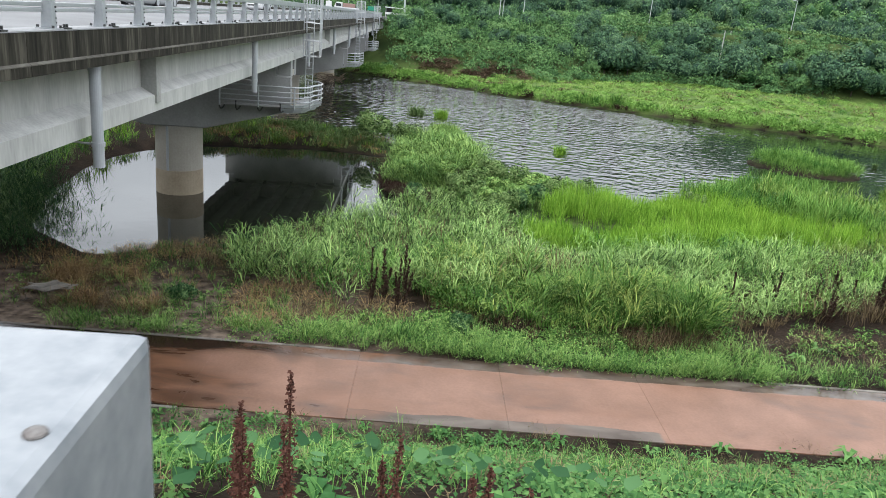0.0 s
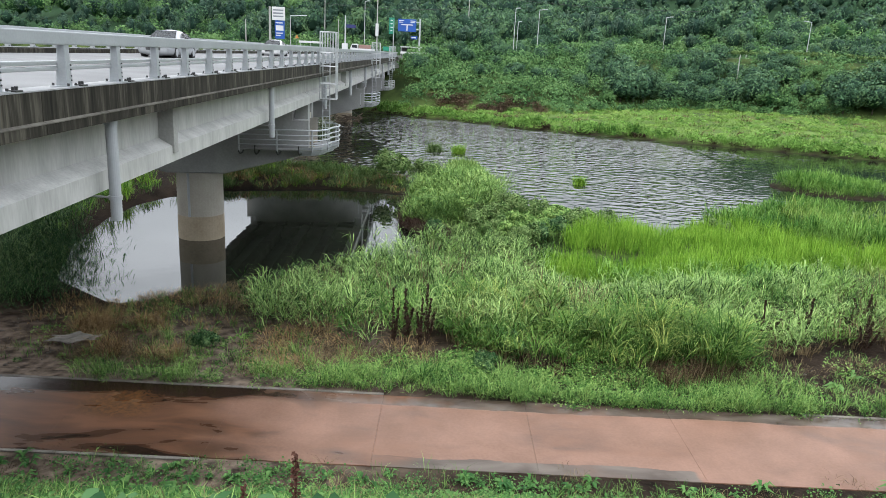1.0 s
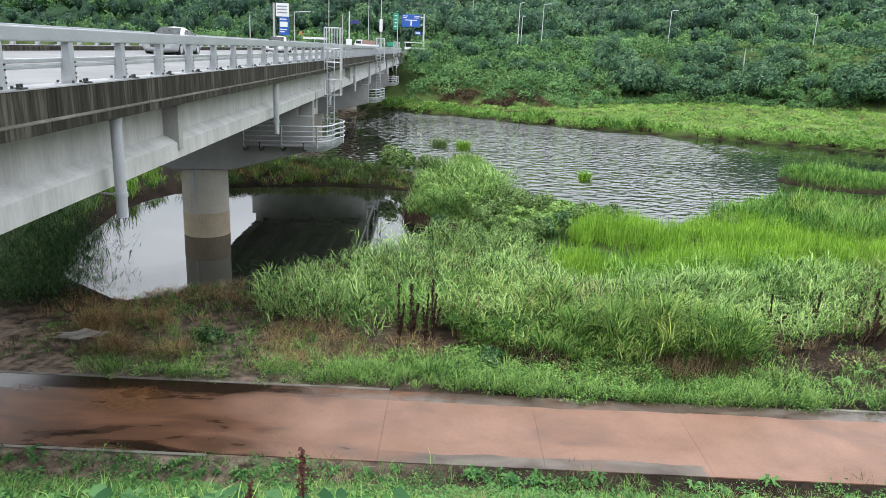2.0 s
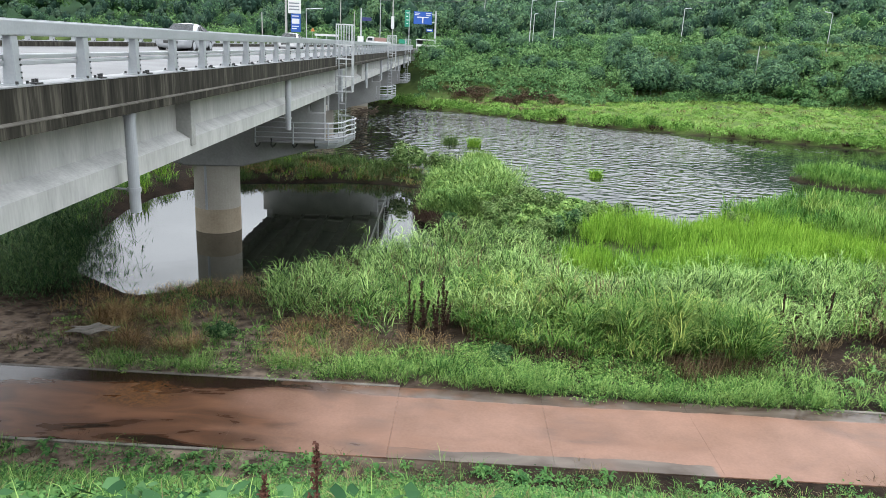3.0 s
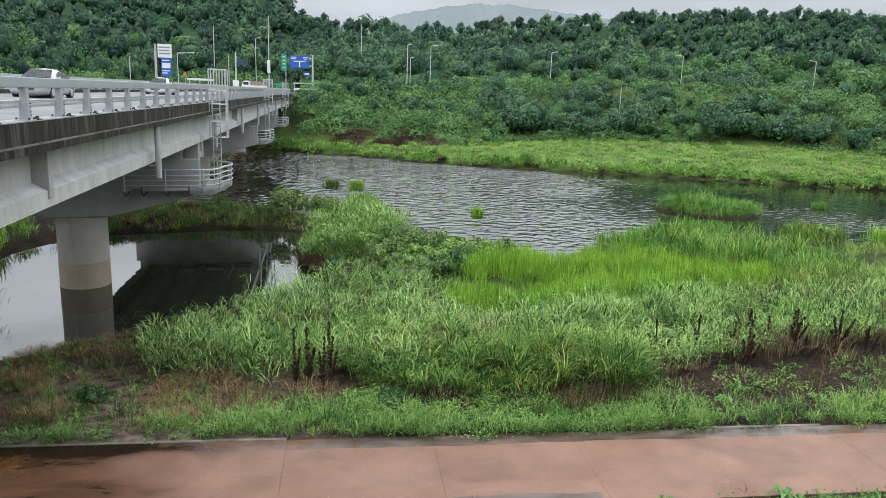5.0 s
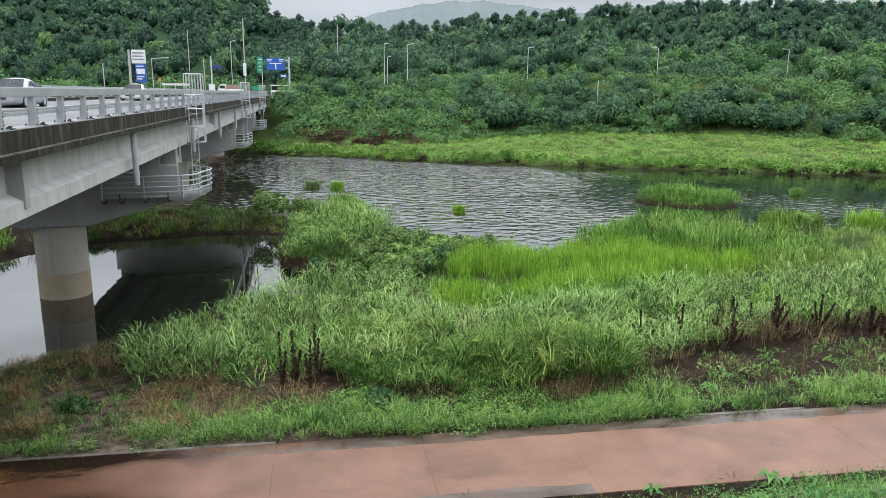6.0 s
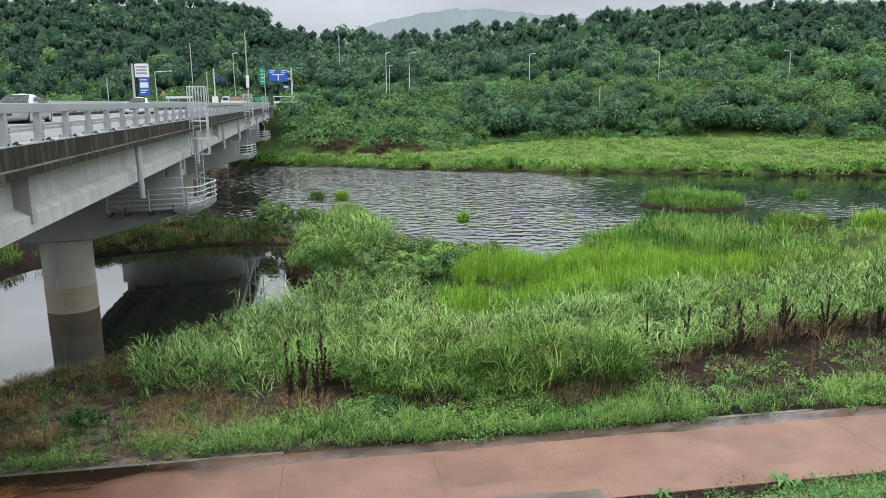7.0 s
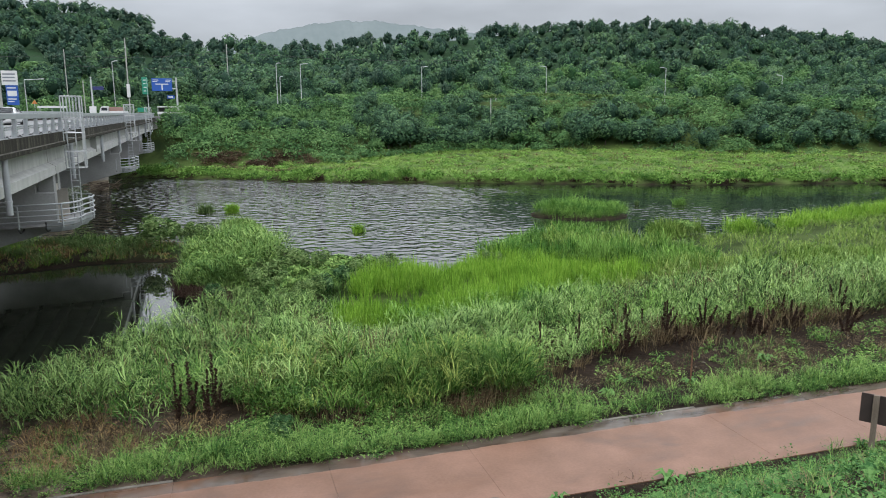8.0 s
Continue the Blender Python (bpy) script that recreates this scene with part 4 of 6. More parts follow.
def scatter(outline, n, seed, clump=0.0, water=0.02, ragged=0.5):
    """n random points on the land inside an outline, gathered in clumps if asked."""
    r = rand(seed)
    p = np.array(outline, float)
    lo, hi = p.min(0) - ragged, p.max(0) + ragged
    got = np.zeros((0, 2))
    while len(got) < n:
        q = r.uniform(lo, hi, (n * 2, 2))
        edge = ragged * (smooth_noise(q[:, 0] * 1.6, q[:, 1] * 1.6, seed + 60) + r.normal(0, 0.3, len(q)))
        keep = shore_distance(q[:, 0], q[:, 1], outline) > edge
        if clump:
            lumps = smooth_noise(q[:, 0] * 1.1, q[:, 1] * 1.1, seed + 50) + 0.7 * smooth_noise(q[:, 0] * 3.1, q[:, 1] * 3.1, seed + 51)
            keep &= lumps > r.normal(-0.4 + clump, 0.35, len(q))
        got = np.concatenate([got, q[keep]])
    got = got[:n]
    z = height(got[:, 0], got[:, 1])
    ok = z > water
    return np.column_stack([got, z])[ok]


def tussocks(outline, count, blades, tall, length, width, seed, spread=0.25, bend=0.6, segs=3, clump=0.0, high=0.6, droop=0.6, aim=None, ragged=0.5, lean=0.0, low=0.0, shy=0.0):
    """Clumps of blades that spring from a crown and from up the stems, each clump with its own tone and height."""
    r = rand(seed)
    c = scatter(outline, count, seed, clump, ragged=ragged)
    n = len(c)
    h = tall * np.clip((1 + 0.32 * smooth_noise(c[:, 0] * 0.75, c[:, 1] * 0.75, seed + 3)) * r.normal(1, 0.2, n), 0.35, 1.7)
    if shy:
        h = h * (0.42 + 0.58 * np.clip(np.minimum(-shore_distance(c[:, 0], c[:, 1], POND), -shore_distance(c[:, 0], c[:, 1], LIME_ZONE)) / shy, 0, 1))
    tone = np.clip(0.5 + 0.22 * smooth_noise(c[:, 0] * 0.9, c[:, 1] * 0.9, seed + 4) + 0.22 * smooth_noise(c[:, 0] * 0.16, c[:, 1] * 0.28, seed + 5) + r.normal(0, 0.24, n), 0, 1)
    k = np.repeat(np.arange(n), blades)
    m = len(k)
    a = r.uniform(0, 2 * np.pi, m)
    d = spread * np.sqrt(r.uniform(0, 1, m))
    up = low + r.uniform(0, 1, m) ** 0.8 * (high - low)
    base = c[k] + np.stack([np.cos(a) * d + lean * up * h[k], np.sin(a) * d, up * h[k]], 1)
    size = length * h[k] / tall * r.uniform(0.6, 1.25, m)
    return ribbons(base, size, np.clip(r.normal(bend, 0.22, m), 0.03, 1.3), width * r.uniform(0.6, 1.3, m), seed + 1, segs, a if aim is None else aim, droop, np.clip(tone[k] + r.normal(0, 0.12, m), 0, 1))


def rosette_leaves(spots, seed, count=9, long=0.35, wide=0.1, rise=0.7):
    """Low plants of broad arching leaves about a crown."""
    r = rand(seed)
    n = len(spots)
    base = np.repeat(spots, count, 0)
    size = np.repeat(r.uniform(0.6, 1.3, n), count) * r.uniform(0.7, 1.15, n * count)
    tone = np.clip(np.repeat(r.uniform(0, 1, n), count) + r.normal(0, 0.15, n * count), 0, 1)
    m = len(base)
    a = r.uniform(0, 2 * np.pi, m)
    out = np.stack([np.cos(a), np.sin(a), np.zeros(m)], 1)
    side = np.stack([-np.sin(a), np.cos(a), np.zeros(m)], 1)
    lift = r.uniform(0.35, 1.0, m)[:, None] * rise
    L, W = (long * size)[:, None], (wide * size)[:, None]
    up = np.array([0, 0, 1.0])
    mid = base + out * L * 0.45 + up * lift * L * 0.75
    tip = base + out * L + up * lift * L * 0.5
    co = np.stack([base + up * 0.02, mid + side * W * 0.6 + up * W * 0.25, mid, mid - side * W * 0.6 + up * W * 0.25, tip], 1).reshape(-1, 3)
    i = np.arange(m) * 5
    loops = np.stack([i, i + 1, i + 2, i, i + 2, i + 3, i + 1, i + 4, i + 2, i + 2, i + 4, i + 3], 1).ravel()
    return co, np.full(4 * m, 3), loops, np.repeat(tone, 5)


def crown_points(r, n, radius, tall, lobes):
    """Leaf places on the shells of several overlapping lobes: an uneven crown with gaps."""
    a, u = r.uniform(0, 6.283, lobes), r.uniform(-0.35, 1, lobes)
    flare = np.sqrt(np.clip(1 - u * u, 0.02, 1))
    out = np.stack([np.cos(a) * flare, np.sin(a) * flare, u], 1)
    c = out * np.array([radius, radius, tall * 0.48]) * r.uniform(0.5, 0.78, lobes)[:, None] + np.array([0, 0, tall * 0.5])
    rad = r.uniform(0.26, 0.46, lobes) * radius
    k = r.randint(0, lobes, n)
    d = r.normal(0, 1, (n, 3)) + out[k] * 0.9
    d /= np.linalg.norm(d, axis=1)[:, None]
    return c[k] + d * (rad[k] * r.uniform(0.72, 1.08, n))[:, None], k, d


def tree_leaves(seed, radius, tall, count, leaf, lobes=11, lift=0.25, long=1.35, flat=0.45, fine=False):
    r = rand(seed)
    p, k, d = crown_points(r, count, radius, tall * (1 - lift), lobes)
    p[:, 2] += tall * lift
    tone = np.clip(r.uniform(0.2, 0.8, lobes)[k] + r.normal(0, 0.18, count), 0, 1)
    if fine:
        return chips(p, leaf * r.uniform(0.6, 1.4, count), seed + 1, d, tone, 0.2)
    return leaves(p, leaf * r.uniform(0.6, 1.4, count), seed + 1, flat=flat, long=long, tone=tone, face=d)


def joined(a, b):
    return np.concatenate([a[0], b[0]]), np.concatenate([a[1], b[1]]), np.concatenate([a[2], b[2] + len(a[0])]), np.concatenate([a[3], b[3]])


def trunk_mesh(seed, tall, girth, limbs=6):
    r = random.Random(seed)
    bm = bmesh.new()
    tube(bm, (0, 0, -0.4), (0.1, 0.05, tall * 0.55), girth, girth * 0.5, 8)
    for i in range(limbs):
        a, z = r.uniform(0, 6.28), tall * r.uniform(0.15, 0.5)
        tube(bm, (0.05, 0.02, z), (math.cos(a) * tall * 0.22, math.sin(a) * tall * 0.22, z + tall * 0.28), girth * 0.4, girth * 0.12, 6)
    return bm


def ground_at(x, y):
    return float(height(np.array([x]), np.array([y]))[0])


# woods on the hill, one mass of leaves
def build_woods():
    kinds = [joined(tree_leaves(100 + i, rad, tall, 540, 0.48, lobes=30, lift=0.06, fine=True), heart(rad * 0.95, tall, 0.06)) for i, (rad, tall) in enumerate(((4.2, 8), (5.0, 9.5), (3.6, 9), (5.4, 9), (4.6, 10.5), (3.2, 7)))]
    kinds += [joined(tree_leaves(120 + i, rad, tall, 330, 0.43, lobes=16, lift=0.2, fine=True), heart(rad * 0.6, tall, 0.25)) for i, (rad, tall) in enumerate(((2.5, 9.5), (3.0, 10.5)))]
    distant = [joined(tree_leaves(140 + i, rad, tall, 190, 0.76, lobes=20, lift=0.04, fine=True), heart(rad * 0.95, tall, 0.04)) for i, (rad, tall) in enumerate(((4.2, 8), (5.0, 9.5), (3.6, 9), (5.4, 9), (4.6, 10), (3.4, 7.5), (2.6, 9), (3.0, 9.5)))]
    r = rand(11)
    heaps, n = {"forest": [], "vine": [], "pine": []}, 0
    while n < 2500:
        x, y = r.uniform(-200, 420), r.uniform(60, 430)
        e = float(past_toe(np.array([x]), np.array([y]))[0])
        top = float(road_height(np.array([x]))[0])
        bench = e - (top - 2.5) / 0.48 - 15
        if bench < -1 or bench > 245 or x / y < -0.64 or x / y > 1.35:
            continue
        if bench > 205 or r.uniform() > 0.42 + 0.6 * np.exp(-bench / 55) + 0.9 * np.exp(-((bench - 175) / 45) ** 2) or (12 < x < 75 and bench < 26 and r.uniform() < 0.65):
            continue
        field = smooth_noise(np.array([x * 0.03]), np.array([y * 0.03]), 77)[0]
        pine = r.uniform() < (0.75 if bench > 140 else 0.7 if x < 5 else 0.45 if bench > 95 else 0.25 if field + bench / 200 > 0.6 else 0.04)
        light = not pine and bench < 75 and field < -0.1 and r.uniform() < 0.75
        k = 6 + r.randint(2) if pine else r.randint(6)
        co, sz, lp, tn = distant[k] if bench > 70 and y > 215 else kinds[k]
        a, s = r.uniform(0, 6.28), r.uniform(0.55, 1.05) * (0.65 if bench < 14 else 0.82 if bench > 130 else 0.9)
        turn = np.array([[np.cos(a), -np.sin(a), 0], [np.sin(a), np.cos(a), 0], [0, 0, r.uniform(0.85, 1.15)]])
        at = np.array([x, y, ground_at(x, y) - 0.6])
        shift = r.normal(0, 0.2)
        # hearts keep their low tone: the crown's inner shade is in their colour
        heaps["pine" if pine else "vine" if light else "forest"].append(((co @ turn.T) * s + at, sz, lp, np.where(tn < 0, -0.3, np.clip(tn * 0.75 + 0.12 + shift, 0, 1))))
        n += 1
    stuff("woodland", heaps["forest"], M["forest"], "dense dark green mixed woodland covering the hillside", "woods")
    stuff("light_woodland", heaps["vine"], M["vine"], "lighter yellow-green trees on the lower hillside", "woods")
    stuff("pine_woodland", heaps["pine"], M["pine"], "dark pines along the crest of the hill", "woods")


# shrubs and small trees along the foot of the far bank
def build_bank_trees():
    protos = []
    for i, (rad, tall) in enumerate(((3.4, 6.0), (4.2, 6.8), (2.8, 5.2), (4.6, 6.2))):
        t = thing("bank_tree", "bushy dark green tree on the far river bank", "tree", group="trees on the far bank")
        part("trunk", trunk_mesh(i, tall, 0.14), M["bark"], t)
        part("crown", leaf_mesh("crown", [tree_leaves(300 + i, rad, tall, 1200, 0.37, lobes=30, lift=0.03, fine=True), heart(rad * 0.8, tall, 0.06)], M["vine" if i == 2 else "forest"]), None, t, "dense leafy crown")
        protos.append(t)
    r = rand(21)
    k = 0
    for x in np.arange(16, 190, 3.3):
        for row in range(3):
            xx = x + r.uniform(-1.5, 1.5) + row
            yy = float(np.interp(xx, TOE_X, TOE_Y)) + 1.5 + 4.2 * row + r.uniform(-1, 1)
            if r.uniform() < (0.12, 0.25, 0.45)[row] or (xx < 30 and row < 2) or 96 < xx < 106:
                continue
            m = pose(xx, yy, ground_at(xx, yy) - 0.2, 0, 0, r.uniform(0, 360)) @ Matrix.Scale(r.uniform(0.6, 0.95) * (0.6 if xx < 34 else 1), 4)
            if k < 4:
                protos[k].matrix_world = m
            else:
                copy_thing(protos[r.randint(4)], m).scale = m.to_scale()
            k += 1
    for i in range(110):
        xx, e = r.uniform(-2, 190), r.uniform(5, 20)
        yy = float(np.interp(xx, TOE_X, TOE_Y)) + e
        m = pose(xx, yy, ground_at(xx, yy) - 0.2, 0, 0, r.uniform(0, 360)) @ Matrix.Scale(r.uniform(0.3, 0.62), 4)
        copy_thing(protos[r.randint(4)], m).scale = m.to_scale()


def build_vines():
    """Creeping vines and brambles over the embankment."""
    r = rand(31)
    n = 28000
    x = r.uniform(-30, 140, n)
    e = r.uniform(-3, 26, n)
    y = np.interp(x, TOE_X, TOE_Y) + e / 0.93
    lump = np.abs(smooth_noise(x * 0.45, y * 0.45, 8))
    z = height(x, y) + 0.2 + 1.4 * lump + 1.0 * smooth_noise(x * 0.15, y * 0.15, 18) + r.uniform(-0.3, 0.35, n)
    keep = (smooth_noise(x * 0.3, y * 0.3, 4) > -0.9) & ~((x > 0) & (x < 21) & (e > -3) & (e < 2.5)) & ~((x > -19.5) & (x < -4.5) & (y > 100) & (y < 166)) & (z > 1.2) & ~((e > 17) & (x < 12))
    tone = np.clip(0.5 + 0.3 * smooth_noise(x * 0.22, y * 0.22, 28) + r.normal(0, 0.2, n), 0, 1)
    # vines over the guard rail beside the upper road
    n3 = 5000
    x3 = r.uniform(34, 200, n3)
    t3 = road_height(x3)
    y3 = np.interp(x3, TOE_X, TOE_Y) + ((t3 - 2.5) / 0.48 + 2.6) / 0.93 + r.normal(0, 0.2, n3)
    z3 = t3 + 1.25 + r.normal(0, 0.2, n3)
    stuff("guard_rail_vines", [leaves(np.column_stack([x3, y3, z3]), 0.32 * r.uniform(0.6, 1.4, n3), 34, flat=0.5, long=1.2, tone=np.full(n3, 0.85)), domes(np.column_stack([x3, y3, z3 - 0.2])[:420], rand(36).uniform(0.25, 0.5, 420), 1.2, 60, 0.18, 39, 0.3)], M["willow"], "pale vines draped along the upper road's rail", "vines")
    n4 = 520
    x4 = r.uniform(6, 80, n4)
    b4 = r.uniform(-13, 34, n4)
    y4 = np.interp(x4, TOE_X, TOE_Y) + ((road_height(x4) - 2.5) / 0.48 + 15 + b4) / 0.93
    thicket = np.column_stack([x4, y4, height(x4, y4) + np.where(b4 > 1, r.uniform(0, 1.6, n4), -0.2)])[(b4 > 0) & ((x4 < 60) | (b4 > 4)) | (x4 > 24) & (x4 < 58)]
    n2 = 26000
    x2 = r.uniform(-90, 200, n2)
    e2 = 28 + 70 * r.uniform(0, 1, n2) ** 1.4
    y2 = np.interp(x2, TOE_X, TOE_Y) + e2 / 0.93
    z2 = height(x2, y2) + r.uniform(0.2, 1.6, n2)
    ok = (x2 / y2 > -0.64) & (x2 / y2 < 1.3)
    stuff("hillside_scrub", [domes(np.column_stack([x2, y2, z2 - 0.3])[ok][:850], r.uniform(0.9, 2.6, 850), 0.9, 80, 0.36, 33), domes(thicket, rand(37).uniform(0.8, 2.0, len(thicket)), 1.0, 110, 0.3, 38)], M["vine"], "light green scrub between the hillside trees", "scrub")
    low = np.column_stack([x, y, z - 1.1])[keep][:800]
    xb = r.uniform(-4, 42, 300)
    yb = np.interp(xb, TOE_X, TOE_Y) + r.uniform(6, 23, 300)
    near_low = np.column_stack([xb, yb, height(xb, yb)])
    low = np.concatenate([low, near_low[xb > -3.4]])
    stuff("embankment_vines", [chips(np.column_stack([x, y, z])[keep], (0.3 * r.uniform(0.5, 1.4, n))[keep], 32, np.array([0, -0.5, 0.8]), tone[keep] * 0.55, 0.6), domes(low, r.uniform(0.7, 2.6, len(low)), 0.9, 150, 0.27, 35)], M["vine"], "tangle of climbing vines over the far embankment", "vines")


REED_ZONE = [(-6.4, 28.0), (-6.6, 25.4), (-5.5, 23.8), (-2, 22.4), (3, 21.6), (9, 21.4), (12, 22.4), (19, 24.4), (32, 24), (46, 25), (46, 29.6), (30, 31.2), (25, 31.4), (21, 31), (16, 30), (11.5, 28.4), (8, 28), (6, 28.2), (5.2, 30.5), (6.4, 34), (5, 36), (2, 35.6), (-0.95, 34.2), (-2.5, 32.9), (-3.8, 32.6), (-4.9, 31.2), (-5.8, 29.4)]
FRONT_ZONE = [(0.8, 22.4), (1.5, 20.6), (4, 20.2), (7, 19.9), (10.4, 20.4), (11.5, 22), (8, 23.4), (4, 24.6), (1, 24.6)]
BAND_ZONE = [(6.5, 28.6), (9, 27.2), (13, 27.6), (18, 30), (18, 31.4), (13, 29.6), (9, 29)]
LIME_ZONE = [(5.6, 30.5), (6.4, 28.4), (8, 28.2), (11.5, 28.6), (16, 30.6), (21, 32.4), (24.5, 33.6), (22.5, 38), (19.8, 43.6), (16, 43.2), (13, 42.6), (10, 40.6), (8, 37.6), (6.8, 34.4)]
MOUND_ZONE = [(20.5, 39), (23, 35.5), (29, 34), (30, 40), (29, 47), (30, 51), (25, 51.5), (20, 47.5), (17, 43.5)]
EAST_ZONE = [(29, 34), (30, 32), (46, 30), (70, 34), (110, 40), (110, 56), (63, 54), (48, 50.5), (38, 49), (34.5, 49.3), (31.5, 45)]
SPIT_ZONE = [(-1.0, 43.4), (0.4, 40.8), (2, 38.4), (5, 37.2), (8, 37), (11, 41.8), (7.5, 44.6), (5.5, 52), (5.4, 61), (4.5, 65.6), (2.4, 65.6), (0.8, 60.5), (-0.8, 57), (-1.0, 50)]
BAR_ZONE = [(-60, 65), (-25, 63), (-14, 61.5), (-11, 63.4), (-7, 62.4), (-3.6, 59.2), (-1.5, 58), (-1.6, 53.8), (-4.2, 54.5), (-7.6, 54.8), (-11.6, 53.3), (-14.4, 52.8), (-17.4, 50), (-18.8, 46), (-19, 42), (-40, 40)]
LEFT_REED = [(-15.6, 30.2), (-13.0, 28.0), (-11.6, 26.6), (-12.6, 24.4), (-24, 22.4), (-30, 34), (-18.8, 42), (-18, 36)]
WEST_ZONE = [(-19, 42), (-18.2, 36.5), (-21, 36), (-40, 38), (-40, 56), (-22, 55), (-18.4, 50), (-19, 46)]
DRY_ZONE = [(-13, 20.6), (-13, 24), (-11.5, 26.4), (-9, 29.5), (-7.6, 28), (-6.5, 23.8), (-2, 21.8), (3, 20.6), (3, 19.8), (-6, 19.6)]
BARE_ZONE = [(9, 19.3), (9, 21), (14, 21.6), (20, 22.8), (32, 23), (40, 20), (22, 18.8)]
VERGE_ZONE = [(-9.5, 18.58), (-2, 18.32), (0, 18.12), (4, 17.9), (10, 17.68), (20, 17.36), (40, 16.7), (40, 18.4), (20, 18.5), (12, 18.9), (9, 19.7), (3, 20), (-1, 19.6), (-6, 19.0), (-9.5, 18.9)]
MEADOW_ZONE = [(-13, 132), (-5.7, 126), (5.3, 118.5), (13.6, 112), (26.3, 105.3), (42.7, 97.8), (56, 91.3), (66.5, 86), (76, 83.5), (110, 74.5), (160, 62), (160, 90), (140, 100), (97, 119), (75, 132), (57, 141), (38, 139), (18, 126), (0, 130)]
NEAR_BANK = [(-12, 14.6), (-1, 14.3), (8, 13.95), (16, 14.0), (23, 13.8), (15, 9), (7, 3.4), (-4, 3.4)]


def build_grasses():
    leaf = dict(bend=0.95, droop=0.55, segs=2)
    stuff("reed_grass", [tussocks(REED_ZONE, 2000, 24, 0.95, 0.44, 0.042, 41, spread=0.26, clump=0.3, high=1.0, low=0.2, shy=3.0, **leaf), tussocks(REED_ZONE, 650, 18, 1.25, 0.48, 0.04, 141, spread=0.16, high=0.98, low=0.35, shy=3.0, **leaf)], M["reed"], "pale green leafy reed grass on the river flat")
    stuff("wild_grass", [tussocks(REED_ZONE, 900, 22, 0.8, 0.42, 0.036, 241, spread=0.28, high=0.95, low=0.15, clump=0.35, shy=4.0, **leaf), tussocks(BAND_ZONE, 220, 26, 0.95, 0.5, 0.04, 244, high=1.0, low=0.2, **leaf), tussocks(WEST_ZONE, 600, 18, 0.9, 0.75, 0.045, 242, spread=0.35, bend=0.5, segs=2)], M["mound"], "green grass growing among the reeds")
    stuff("straw_stems", [tussocks([(9, 21.2), (12, 21.9), (20, 23.3), (30, 23.4), (30, 24.8), (20, 24.8), (12, 23.3), (9, 22.4)], 200, 16, 0.7, 0.65, 0.026, 343, spread=0.25, bend=0.5, segs=2, high=0.4), tussocks(REED_ZONE, 1000, 12, 1.05, 0.6, 0.026, 243, spread=0.3, bend=0.5, clump=0.3, segs=2, high=0.75, shy=4.0)], M["dry"], "tan dead stems among the reeds")
    stuff("front_grass", [tussocks(FRONT_ZONE, 330, 36, 1.05, 0.6, 0.036, 42, spread=0.26, clump=0.2, high=0.95, low=0.45, **leaf), tussocks([(3.6, 20.0), (6, 19.7), (9, 19.5), (9.6, 21.2), (8, 22.4), (4, 22.4)], 130, 44, 1.2, 0.8, 0.026, 142, spread=0.22, bend=0.8, droop=0.6, segs=3, high=0.75, low=0.45)], M["front"], "fresh green leafy grass at the edge of the reeds")
    stuff("soft_grass", [tussocks([(-0.6, 22.6), (3.6, 21.4), (5.6, 23.4), (3, 26), (-0.8, 25.2)], 230, 30, 0.85, 0.42, 0.03, 371, spread=0.26, high=0.95, low=0.2, **leaf), tussocks([(9.5, 25), (15, 26), (18, 29.4), (12, 28.4), (9, 27.4)], 160, 26, 0.85, 0.5, 0.034, 372, spread=0.26, high=0.95, low=0.2, **leaf)], M["verge"], "soft bright green grass among the pale reeds")
    stuff("lime_grass", [tussocks(LIME_ZONE, 1900, 18, 1.0, 0.8, 0.03, 43, spread=0.3, bend=0.28, high=0.4, segs=2, clump=0.05)], M["lime"], "bright lime green upright grass")
    stuff("green_grass", [tussocks(MOUND_ZONE, 1050, 21, 0.95, 0.65, 0.042, 45, spread=0.4, bend=0.55, high=0.85, segs=2, low=0.1)], M["mound"], "mid green mound of tall grass by the water")
    stuff("mixed_grass", [tussocks(EAST_ZONE, 1900, 15, 0.6, 0.5, 0.05, 47, spread=0.5, bend=0.65, high=0.8, segs=2, clump=0.2), tussocks([(22, 40), (27, 37.5), (28.5, 41), (27, 45), (22.5, 45)], 160, 26, 1.5, 0.6, 0.045, 146, spread=0.4, bend=0.6, segs=2, high=0.9), tussocks([(33.4, 47), (37.6, 47), (37.6, 49.4), (34, 49.4)], 90, 30, 1.1, 0.8, 0.05, 147, bend=0.4, segs=2)], M["east"], "yellow-green mixed grass along the near shore")
    rough = [(17, 30.2), (21, 30.6), (30, 30.6), (46, 29), (46, 34), (30, 36.5), (24.5, 36.5), (24, 33.6), (21, 32)]
    stuff("rough_grass", [tussocks(rough, 620, 20, 0.8, 0.6, 0.036, 451, spread=0.32, bend=0.6, high=0.7, segs=2, clump=0.2), tussocks(MOUND_ZONE, 130, 20, 0.9, 0.5, 0.036, 452, spread=0.3, bend=0.6, high=0.7, segs=2, clump=0.4)], M["east"], "yellow-green rough grass behind the reeds")
    band = [(40, 45.8), (50, 47.6), (63, 50.4), (80, 52), (80, 54.4), (63, 53.6), (48, 50.2), (41, 49)]
    stuff("shore_grass", [tussocks(band, 620, 24, 1.15, 0.7, 0.042, 453, spread=0.36, bend=0.4, high=0.6, segs=2, clump=0.05)], M["lime"], "bright green grass belt along the river's edge")
